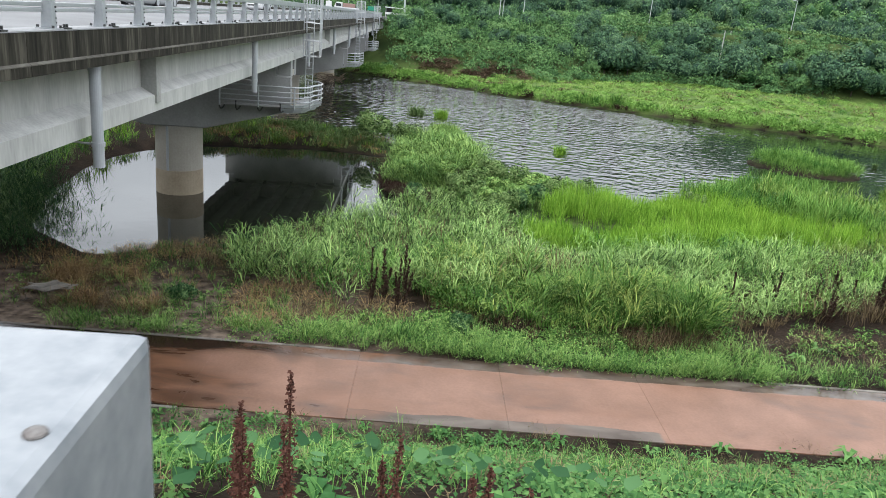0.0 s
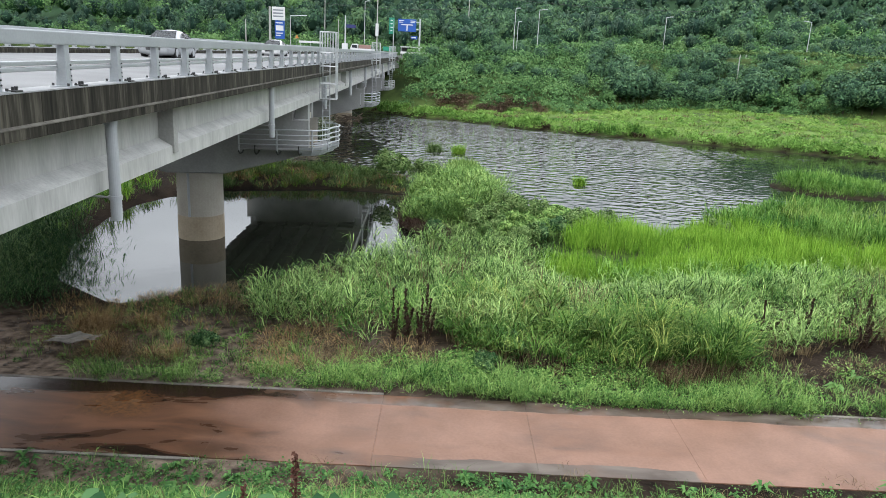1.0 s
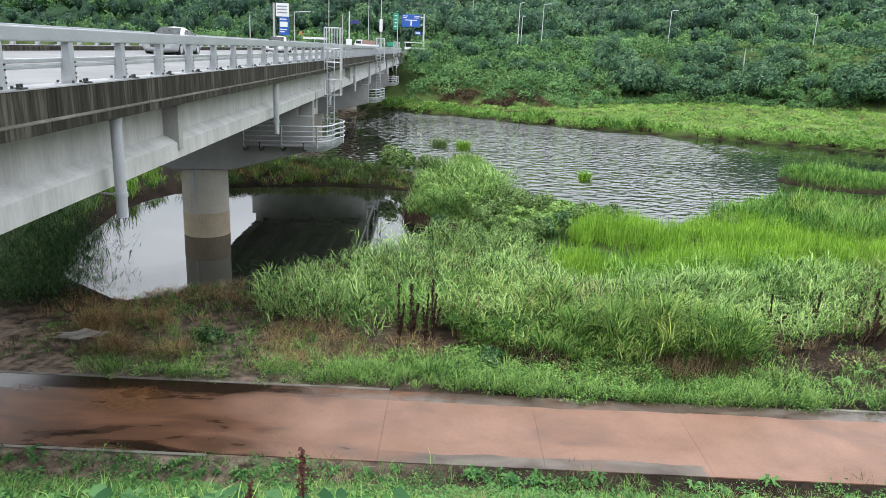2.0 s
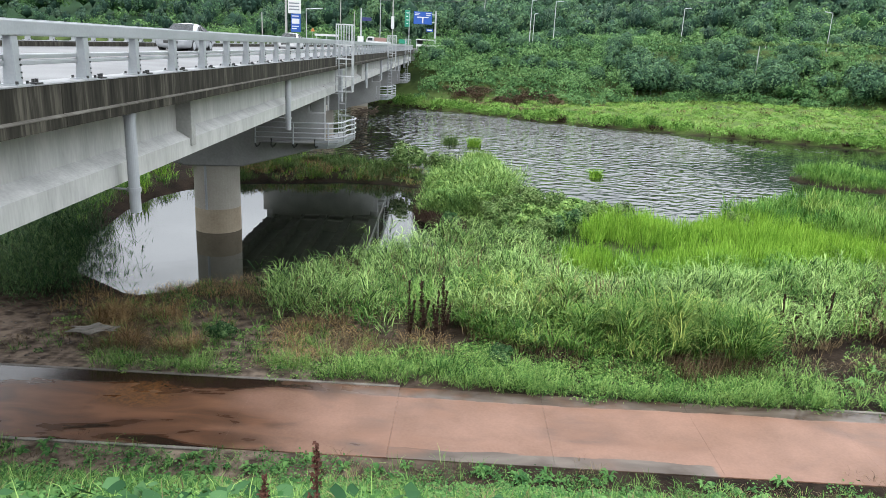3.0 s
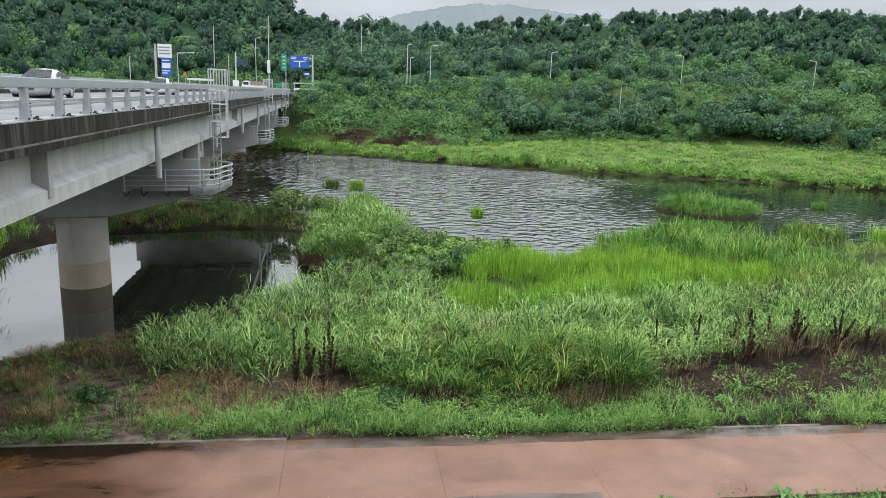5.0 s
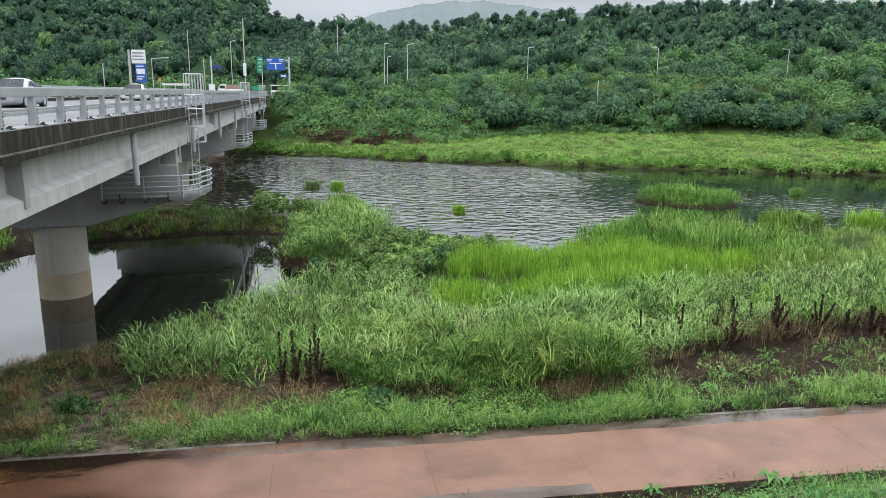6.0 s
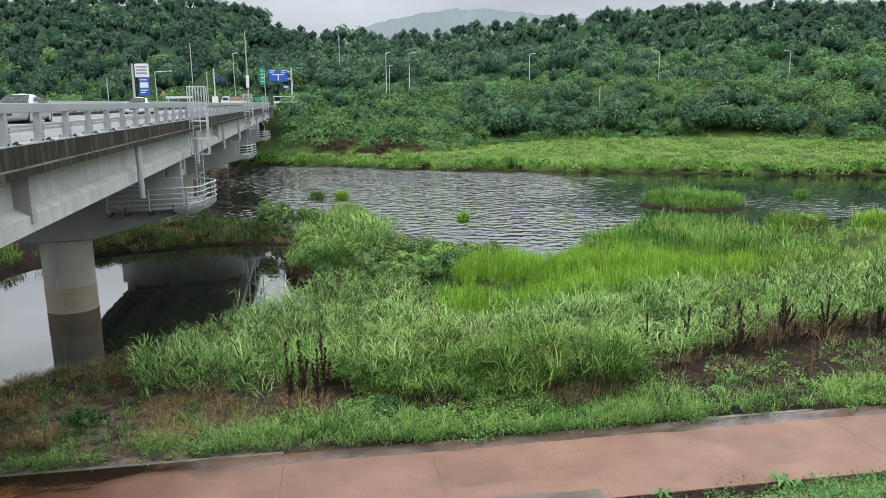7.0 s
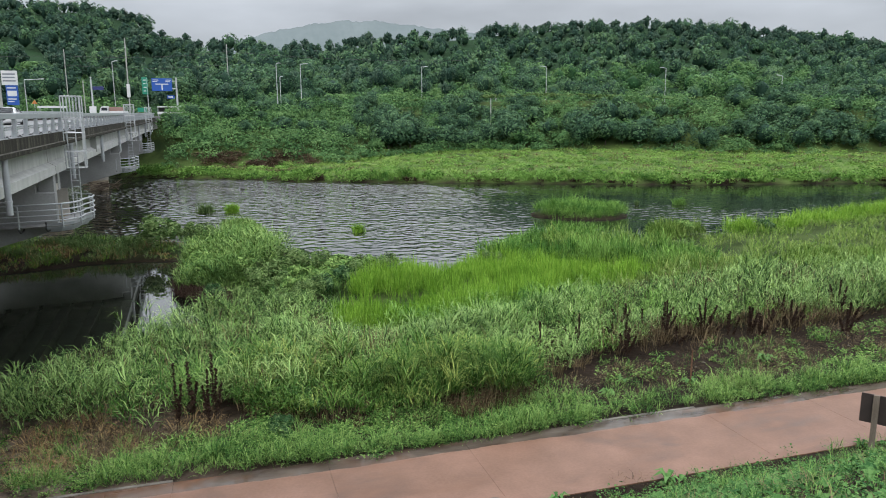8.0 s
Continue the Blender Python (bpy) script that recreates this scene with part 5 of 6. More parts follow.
    stuff("spit_grass", [tussocks(SPIT_ZONE, 1000, 20, 0.75, 0.45, 0.04, 49, spread=0.35, bend=0.7, high=0.85, segs=2), tussocks([(-0.9, 43.2), (1, 42.4), (4.4, 42.6), (5.4, 45), (4.8, 50), (1, 51), (-0.8, 50)], 360, 42, 1.5, 0.42, 0.05, 149, spread=0.55, high=0.95, low=0.15, **leaf), tussocks([(1.2, 51), (4.8, 51), (4.8, 61), (2.0, 61)], 180, 26, 0.6, 0.5, 0.045, 150, spread=0.35, bend=0.5, high=0.8, segs=2), tussocks([(2.4, 61.5), (5.0, 61.5), (4.8, 66), (2.6, 66)], 110, 30, 0.6, 0.65, 0.045, 160, spread=0.35, bend=0.25, high=0.5, segs=2)], M["bush"], "tall lush green grass on the narrow spit")
    # added dark blades stand in for the shaded undercut along the spit
    undercut = [(-1.6, 43.4), (-0.4, 41.0), (1.2, 39.8), (1.8, 40.2), (0.2, 41.6), (-0.8, 43.6), (-0.9, 50), (-1.6, 50)]
    stuff("undercut_fringe", [tussocks(undercut, 240, 34, 0.4, 0.45, 0.03, 161, spread=0.3, bend=0.9, droop=0.9, high=0.8, segs=2, ragged=0.1), tussocks(undercut, 160, 30, 0.3, 0.4, 0.03, 162, spread=0.3, bend=1.1, droop=1.0, high=0.9, segs=2, ragged=0.2)], M["brownstalk"], "dark blades added for the shaded undercut of the spit", "grass")
    bar = [(-18, 51.0), (-14.4, 52.5), (-11.6, 53.0), (-7.6, 54.5), (-4.2, 54.3), (-1.6, 53.5), (-1.5, 58.2), (-3.6, 59.4), (-7, 62.4), (-11, 63.4), (-14, 61.5), (-19, 61)]
    stuff("bar_grass", [tussocks(BAR_ZONE, 700, 14, 0.45, 0.45, 0.04, 51, spread=0.3, bend=0.4, clump=0.1, segs=2), tussocks(bar, 1000, 20, 0.5, 0.4, 0.04, 151, spread=0.32, bend=0.6, segs=2, high=0.8, ragged=0.2, clump=0.1)], M["willow"], "dull green grass on the low gravel bar")
    stuff("bar_edge_grass", [tussocks(bar, 110, 20, 0.55, 0.45, 0.04, 152, spread=0.3, bend=0.5, segs=2, high=0.8, ragged=0.1, clump=0.4), tussocks(WEST_ZONE, 250, 18, 0.8, 0.7, 0.045, 153, spread=0.35, bend=0.5, segs=2)], M["lime"], "brighter green grass along the bar")
    stuff("shaded_reeds", [tussocks([(-18, 30.5), (-14.2, 30.2), (-13.2, 27.8), (-13.6, 25.4), (-17, 25)], 330, 40, 2.3, 0.4, 0.03, 453, spread=0.45, high=1.0, low=0.1, **leaf), tussocks(LEFT_REED, 850, 26, 2.5, 0.4, 0.03, 53, spread=0.45, high=1.0, low=0.1, **leaf)], M["darkreed"], "leafy reeds beside the bridge, its shade put into their dark green")
    rust = [(-12.5, 23.2), (-11.4, 20.9), (-9.6, 20.7), (-6.8, 20.8), (-6.2, 22.8), (-8, 24)]
    mat_front = [(-6.2, 21.0), (-4.5, 20.2), (1.0, 20.3), (1.4, 21.6), (-1.5, 22.6), (-5.2, 24)]
    stuff("orange_dead_grass", [tussocks(rust, 110, 40, 0.5, 0.55, 0.013, 355, spread=0.2, bend=0.8, clump=0.45, segs=2), tussocks(mat_front, 60, 34, 0.36, 0.5, 0.014, 356, spread=0.26, bend=1.1, clump=0.5, segs=2), tussocks(bar, 480, 14, 0.45, 0.42, 0.035, 358, spread=0.3, bend=0.7, segs=2, clump=0.3), tussocks([(-14.5, 26), (-13.5, 24), (-7, 24), (-6, 29), (-9.5, 30)], 120, 22, 0.3, 0.4, 0.015, 357, spread=0.25, bend=0.9, clump=0.3, segs=2)], M["rustgrass"], "orange-tan dead grass matted on the dirt")
    stuff("dead_grass", [tussocks(DRY_ZONE, 800, 14, 0.2, 0.34, 0.014, 55, spread=0.3, bend=1.0, clump=0.3, segs=2), tussocks([(-9.5, 31), (-12, 26.6), (-6, 24), (-6, 31)], 170, 12, 0.25, 0.35, 0.016, 255, bend=0.9, segs=2, clump=0.2), tussocks(FRONT_ZONE, 260, 16, 0.7, 0.65, 0.02, 56, bend=0.3, segs=2, high=0.2), tussocks([(3.6, 20.1), (4, 19.6), (6.5, 19.3), (9.5, 19.1), (9.8, 19.8), (6, 20.3)], 80, 22, 0.6, 0.6, 0.016, 170, spread=0.2, bend=0.4, segs=2, high=0.25), tussocks(BARE_ZONE, 600, 12, 0.18, 0.34, 0.014, 58, spread=0.35, bend=1.15, segs=2)], M["dry"], "brown dead grass and litter")
    edge_strip = [(-3, 18.36), (4, 17.95), (10, 17.72), (20, 17.4), (34, 16.95), (34, 17.7), (20, 18.1), (10, 18.45), (4, 18.8), (-3, 19.0)]
    stuff("verge_grass", [tussocks(edge_strip, 520, 18, 0.24, 0.26, 0.018, 357, spread=0.16, bend=0.8, segs=2, ragged=0.12), tussocks(VERGE_ZONE, 1300, 18, 0.46, 0.38, 0.018, 57, spread=0.16, bend=0.75, clump=0.4, segs=2, ragged=0.08), tussocks(DRY_ZONE, 220, 20, 0.32, 0.34, 0.018, 59, spread=0.12, bend=0.6, segs=2)], M["verge"], "fresh green verge grass beside the path")
    r = rand(163)
    lumps = []
    for zone, count, per, wide, tall, size, seed in ((VERGE_ZONE, 520, 44, 0.24, 0.2, 0.028, 164), (FRONT_ZONE, 110, 60, 0.4, 0.3, 0.045, 165), ([(-2, 19.3), (8, 19.2), (7, 20.2), (1, 21), (-2, 20.4)], 240, 64, 0.3, 0.22, 0.034, 166), (DRY_ZONE, 150, 50, 0.22, 0.14, 0.03, 167), (BARE_ZONE, 200, 50, 0.25, 0.2, 0.035, 168)):
        c = scatter(zone, count, seed, clump=0.15, ragged=0.2)
        k = np.repeat(np.arange(len(c)), per)
        d = r.normal(0, 1, (len(k), 3))
        d /= np.linalg.norm(d, axis=1)[:, None]
        d[:, 2] = np.abs(d[:, 2])
        tone = np.clip(r.uniform(0, 1, len(c))[k] + r.normal(0, 0.15, len(k)), 0, 1)
        grow = r.uniform(0.5, 1.4, len(c))[k][:, None]
        lumps.append(leaves(c[k] + d * np.array([wide, wide, tall * 1.6]) * r.uniform(0.6, 1.1, (len(k), 1)) * grow, size * r.uniform(0.6, 1.4, len(k)), seed, flat=0.35, long=2.6, tone=tone))
    stuff("herb_clumps", lumps, M["verge"], "low leafy herbs in lumpy clumps beside the path", "weeds")
    edge = FAR_SHORE[2:12]
    rim = [(ex + 0.1, ey + 0.3) for ex, ey in edge] + [(ex + 0.8, ey + 2.6) for ex, ey in edge[::-1]]
    brink = [(ex, ey - 0.1) for ex, ey in edge] + [(ex + 0.2, ey + 0.5) for ex, ey in edge[::-1]]
    # a made-up strip of dark blades gives the far bank its undercut shade
    stuff("undercut_rim", [tussocks(brink, 330, 16, 0.5, 0.5, 0.09, 461, spread=0.35, bend=0.9, segs=2, clump=0.45)], M["brownstalk"], "dark blades added for the shaded undercut of the far bank", "grass")
    spots = scatter(MEADOW_ZONE, 900, 260, clump=0.1)
    clumps = scatter(rim, 260, 268)
    stuff("meadow_grass", [tussocks(MEADOW_ZONE, 3900, 11, 0.42, 0.42, 0.11, 60, spread=0.8, bend=0.9, segs=2, ragged=0.4, clump=0.1), domes(spots[:450], rand(261).uniform(0.4, 1.3, len(spots[:450])), 0.5, 90, 0.16, 262, 0.12)], M["meadow"], "yellow-green meadow grass on the far bank")
    stuff("meadow_weeds", [domes(spots[450:], rand(263).uniform(0.4, 1.4, len(spots[450:])), 0.55, 110, 0.16, 264, 0.15), domes(clumps, rand(269).uniform(0.5, 1.5, len(clumps)), 1.0, 90, 0.17, 270), tussocks(rim, 700, 16, 0.9, 0.8, 0.09, 265, spread=0.45, bend=0.6, segs=2, ragged=0.15, clump=0.1)], M["mound"], "greener weeds and water-edge grass on the far bank")
    stuff("meadow_straw", [tussocks(MEADOW_ZONE, 500, 14, 0.5, 0.6, 0.09, 266, spread=0.7, bend=0.8, segs=2, clump=0.55), tussocks([(-12, 131), (0, 124), (14, 118), (18, 124), (2, 130)], 160, 14, 0.3, 0.4, 0.09, 267, spread=0.6, bend=1.0, segs=2)] , M["dry"], "brown dead patches in the far meadow")
    stuff("dead_brambles", [tussocks([(0.5, 129), (9, 126.6), (18, 125.4), (22, 127), (18, 129), (9, 131), (1, 133)], 420, 24, 0.4, 0.5, 0.09, 271, spread=0.7, bend=1.0, segs=2, high=0.8, clump=0.3)], M["bramble"], "red-brown dead brambles at the foot of the far embankment", "brambles")
    stuff("island_grass", [tussocks(ISLAND, 430, 24, 0.85, 0.7, 0.04, 61, spread=0.4, bend=0.6, high=0.7, segs=2, ragged=0.3)], M["mound"], "bright green grass covering the small river island")
    stuff("bare_ground_weeds", [tussocks(BARE_ZONE, 160, 16, 0.3, 0.3, 0.02, 62, bend=0.7, segs=2, clump=0.4)], M["verge"], "scattered weeds on bare dark soil")
    # the near bank: small-leaved weeds, grass tufts, and patches of gourd
    r = rand(63)
    c = scatter(NEAR_BANK, 2800, 64, clump=0.2, ragged=0.15)
    k = np.repeat(np.arange(len(c)), 20)
    d = r.normal(0, 1, (len(k), 3)) * np.array([0.12, 0.12, 0.06]) + np.array([0, 0, 0.1])
    tone = np.clip(r.uniform(0, 1, len(c))[k] + r.normal(0, 0.15, len(k)), 0, 1)
    stuff("bank_weeds", [leaves(c[k] + d, 0.042 * r.uniform(0.6, 1.5, len(k)), 65, flat=0.45, long=1.35, tone=tone), rosette_leaves(scatter(NEAR_BANK, 1500, 66, clump=0.1, ragged=0.15), 67, count=9, long=0.2, wide=0.075, rise=0.95)], M["broad"], "low broad-leaved weeds covering the near bank", "weeds")
    stuff("bank_grass", [tussocks(NEAR_BANK, 1100, 16, 0.24, 0.26, 0.012, 68, spread=0.12, bend=0.7, segs=2, clump=0.1, ragged=0.15)], M["verge"], "tufts of grass among the bank weeds")
    stuff("bank_litter", [tussocks(NEAR_BANK, 600, 14, 0.1, 0.26, 0.01, 69, spread=0.2, bend=1.1, segs=2, clump=0.3)], M["dry"], "dead straw lying on the near bank")
    gourd = [(-4.6, 3.8), (-0.8, 4.0), (-0.6, 5.7), (-2.2, 6.0), (-4.6, 5.9)]
    gourd2 = [(-0.4, 4.6), (2.0, 4.6), (2.2, 5.8), (0.4, 6.0)]
    p = np.concatenate([scatter(gourd, 130, 70), scatter(gourd2, 30, 71)])
    p[:, 2] += r.uniform(0.2, 0.42, len(p))
    co, sz, lp, tn = gourd_leaves(p, 72)
    stuff("gourd_vines", [(co, sz, lp, tn)], M["gourd"], "large blue-green gourd leaves sprawling on the bank", "vines")


def gourd_leaves(p, seed):
    """Round, lobed leaves of seven corners about a sunken middle."""
    r = rand(seed)
    n = len(p)
    a0, size = r.uniform(0, 6.28, n), r.uniform(0.05, 0.092, n)
    tilt = r.normal(0, 0.35, (n, 2))
    rows = [p - np.array([0, 0, 0.02])]
    for i in range(9):
        a = a0 + i * 2 * np.pi / 9
        rad = size * (1.0 if i % 2 else 0.8)
        dx, dy = np.cos(a) * rad, np.sin(a) * rad
        rows.append(p + np.stack([dx, dy, dx * tilt[:, 0] + dy * tilt[:, 1]], 1))
    co = np.stack(rows, 1).reshape(-1, 3)
    i = np.arange(n) * 10
    loops = np.concatenate([np.stack([i, i + 1 + j, i + 1 + (j + 1) % 9], 1) for j in range(9)]).ravel()
    return co, np.full(9 * n, 3), loops, np.repeat(r.uniform(0, 1, n), 10)


def shrub_proto(seed, radius, tall, count, leaf, mat, label, long=2.2):
    t = thing("shrub", label, "shrub", group="riverside shrubs")
    r = random.Random(seed)
    bm = bmesh.new()
    for i in range(1):
        a = r.uniform(0, 6.28)
        tube(bm, (0, 0, -0.2), (math.cos(a) * radius * 0.5, math.sin(a) * radius * 0.5, tall * r.uniform(0.6, 0.9)), 0.03, 0.008, 5)
    part("stem", bm, M["bark"], t)
    part("foliage", leaf_mesh("foliage", [tree_leaves(seed + 400, radius, tall, count, leaf, lobes=14, lift=0.02, long=long, flat=0.25)], mat), None, t)
    return t


def build_shrubs():
    willow = shrub_proto(1, 1.0, 1.6, 1900, 0.066, M["willow"], "grey-green willow shrub on the river bar")
    dark = shrub_proto(2, 1.0, 1.3, 1500, 0.075, M["darkreed"], "dark green leafy shrub among the grass")
    fresh = shrub_proto(3, 0.9, 1.3, 1900, 0.064, M["bush"], "light green bushy plant by the water")
    spots = [
        (willow, -2.6, 56.2, 1.75), (willow, 0.3, 57.5, 1.25), (willow, -0.6, 58.6, 1.0), (willow, -4.6, 56.8, 0.8), (willow, -8.5, 57.2, 0.7),
        (fresh, 2.6, 47.0, 1.4), (fresh, 0.5, 46.4, 1.25), (fresh, 3.6, 49.5, 1.2), (fresh, 0.6, 43.8, 1.2), (fresh, 2.4, 43.4, 1.3), (fresh, 0.2, 49.4, 1.2), (willow, 4.2, 45.5, 1.2), (willow, 3.6, 39.2, 1.2), (dark, 7.6, 39.2, 1.0), (willow, 8.8, 39.8, 1.15), (dark, 6.0, 38.0, 0.95), (willow, 5.2, 36.8, 1.0), (dark, 10.8, 40.4, 0.8), (willow, 4.0, 35.8, 0.8), (fresh, 4.8, 38.4, 1.0), (willow, 2.2, 38.2, 0.8),
        (willow, 4.9, 42.2, 1.3), (willow, 6.1, 42.2, 1.4), (willow, 3.2, 41.6, 1.1), (fresh, 7.4, 41.2, 1.25), (fresh, 9.3, 41.0, 1.2), (willow, 10.3, 41.4, 1.1), (fresh, 5.4, 40.2, 1.1), (fresh, 6.6, 39.6, 1.0), (fresh, 8.3, 42.2, 1.15),
        (dark, 0.6, 40.9, 0.7), (dark, 1.8, 19.9, 0.5), (dark, -6.9, 21.6, 0.55), (dark, 2.6, 21.4, 0.7), (dark, 23.5, 43.5, 0.9), (willow, 17.6, 41.5, 0.8),
        (dark, 27.5, 39, 1.0), (willow, 31.5, 41, 0.8), (fresh, 36.5, 47.5, 1.1), (dark, 44, 47, 0.9),
    ]
    used = set()
    r = random.Random(5)
    for proto, x, y, s in spots:
        m = pose(x, y, max(ground_at(x, y), 0) - 0.05, 0, 0, r.uniform(0, 360)) @ Matrix.Scale(s, 4)
        if proto.name not in used:
            used.add(proto.name)
            proto.matrix_world = m
        else:
            copy_thing(proto, m).scale = m.to_scale()
    for i, (x, y, wide, tall, mat, label) in enumerate((
            (3.6, 78.6, 0.55, 1.4, "lime", "tuft of bright grass standing in the river"), (1.0, 79.6, 0.75, 1.3, "willow", "dull green reed tuft standing in the river"),
            (13.3, 61.4, 0.42, 1.1, "lime", "small bright grass tuft standing in the river"), (51.3, 67.8, 0.6, 1.1, "mound", "round green grass tuft standing in the river"),
            (46.6, 69.0, 0.15, 0.8, "willow", "thin reed tuft standing in the river"))):
        r2 = rand(90 + 3 * i)
        n = int(500 * wide + 60)
        base = np.array([x, y, -0.05]) + np.clip(r2.normal(0, wide * 0.6, (n, 3)), -1.3 * wide, 1.3 * wide) * np.array([1, 0.7, 0])
        blades = ribbons(base, tall * r2.uniform(0.45, 1.1, n), r2.uniform(0.2, 0.9, n), np.full(n, 0.04), 91 + 3 * i)
        tagged(new("river_tuft", leaf_mesh("river_tuft", [blades], M[mat])), label, "grass", kind="stuff")


build_path()
build_woods()
build_bank_trees()
build_vines()
build_grasses()
build_shrubs()


# ---- things by the camera, on the near bank and beside the path ----
def build_cabinet():
    cab = thing("control_cabinet", "white painted steel control cabinet with worn edges", "cabinet", (-0.535, 0.35, 8.35))
    part("body", box(bmesh.new(), -0.62, -0.9, 0, 0, 0, 1.533, 0.012), M["cabinet"], cab)
    bm = bmesh.new()
    bmesh.ops.create_uvsphere(bm, u_segments=14, v_segments=8, radius=0.008, matrix=Matrix.Translation((-0.02, -0.163, 1.534)) @ Matrix.Diagonal((1, 1, 0.45, 1)))
    part("rivet", bm, M["rivet"], cab, "rust-rimmed rivet")
    bm = bmesh.new()
    box(bm, -0.66, -0.95, 0.0, 0.04, 0.05, 0.06, 0.01)
    part("plinth", bm, M["concrete"], cab)


def seed_stalk(name, x, y, top, tall, label, group, seed, stems=3, thick=0.05, mat="brownstalk"):
    """A dead dock: stiff brown stems, with ragged seed clusters along the upper half."""
    r = rand(seed)
    z = top - tall
    t = thing(name, label, "dead plant", (x, y, z), group=group)
    pts = []
    near = stems <= 2
    for i in range(stems):
        a = r.uniform(0, 6.28)
        d = 0.02 if i == 0 else r.uniform(0.05, 0.09) if near else r.uniform(0.1, 0.3 if x < 1 else 0.6)
        h = tall * (1.0 if i == 0 else r.uniform(0.5, 0.95))
        tip = Vector((math.cos(a) * d, math.sin(a) * d, h))
        part("stem", tube(bmesh.new(), (0, 0, -0.5), tuple(tip), 0.012, 0.004, 5), M[mat], t)
        fat = thick * (1.0 if near else r.uniform(0.4, 1.3))
        for u in np.linspace(0.42 if near else r.uniform(0.3, 0.5), 1.0, 70 if near else 24):
            c = tip * u
            for j in range(6 if near else 4):
                w = fat * max(0.15, 1.15 - 0.9 * abs(u - 0.6) * 2.2) * r.uniform(0.1, 1.0)
                b = r.uniform(0, 6.28)
                pts.append((c.x + math.cos(b) * w, c.y + math.sin(b) * w, c.z + r.uniform(-0.03, 0.03)))
    pts = np.array(pts)
    heads = part("seed_head", leaf_mesh("seed_head", [leaves(pts, (0.011 if near else 0.046) * r.uniform(0.7, 1.6, len(pts)), seed + 1, flat=0.1, long=1.6 if near else 2.4)], M[mat]), None, t)
    tagged(heads, kind="stuff")


def build_stalks():
    near = "reddish-brown dead dock stalk on the near bank"
    for i, (x, y, top, tall) in enumerate(((-0.76, 2.85, 8.52, 1.25), (-1.01, 2.85, 8.33, 1.05), (-1.06, 2.95, 8.2, 0.9), (-0.25, 2.85, 8.2, 0.9), (0.22, 2.85, 8.07, 0.8), (0.42, 2.8, 7.98, 0.7))):
        seed_stalk("dock_stalk", x, y, top, tall, near, "dock stalks on the near bank", 500 + i, stems=2, thick=0.042, mat="deadstalk")
    far = "dark brown dead dock stalk standing in the grass"
    spots = [(-1.0, 21.6, 3.1, 2.1), (-0.6, 21.8, 3.05, 2.0), (0.05, 21.6, 3.3, 2.3), (-0.1, 21.4, 2.9, 1.9), (13.4, 23.6, 2.2, 1.2), (11.4, 22.8, 2.1, 1.1), (16.6, 25.2, 2.4, 1.4), (17.0, 24.6, 2.3, 1.3), (18.7, 25.2, 2.35, 1.4), (21.4, 23.4, 2.3, 1.3), (24.2, 24.4, 2.35, 1.3), (24.8, 21.6, 2.1, 1.1), (21.3, 22.7, 2.2, 1.2), (15.2, 24, 2.0, 1.0), (12.6, 23.2, 1.9, 1.0), (19.6, 23.6, 2.0, 1.0), (22.8, 23.6, 2.0, 1.0), (17.8, 23.4, 1.9, 0.9), (26.5, 23, 2.1, 1.1)]
    r = random.Random(33)
    spots += [(x + r.uniform(-0.4, 0.4), 22.6 + 0.11 * (x - 10) + r.uniform(-1.1, 1.3), r.uniform(1.9, 2.85), 1.5) for x in (11.6, 13.6, 14.5, 17.2, 19.3, 20.3, 23.3, 27.2)]
    for i, (x, y, top, tall) in enumerate(spots):
        seed_stalk("dock_stalk", x, y, top, tall, far, "dead dock stalks by the reeds", 540 + i, stems=3 if x < 1 else 3 + i * 7 % 4, thick=0.07 if x < 1 else 0.05)


def build_docks():
    """Broad-leaved docks, each a plant of its own."""
    spots = [(2.4, 14.1, 0.45), (3.8, 14.15, 0.45), (7.6, 14.1, 0.4), (-4.9, 13.7, 0.45), (-0.7, 14.2, 0.32), (-2.3, 20.0, 0.5), (6.9, 19.1, 0.35), (8.6, 19.3, 0.35), (12.4, 19.6, 0.45), (15.6, 19.6, 0.4), (9.9, 19.9, 0.5), (13.4, 20.4, 0.5), (5.8, 13.9, 0.35), (10.6, 14.0, 0.4), (19.5, 20.4, 0.5), (-4.6, 19.2, 0.3)]
    for i, (x, y, s) in enumerate(spots):
        t = thing("dock_plant", "broad-leaved green dock plant beside the path", "plant", (x, y, ground_at(x, y)), group="dock plants")
        part("leaves", leaf_mesh("leaves", [rosette_leaves(np.zeros((1, 3)), 600 + i, count=13, long=s * 0.8, wide=s * 0.24, rise=1.1)], M["broad"]), None, t)


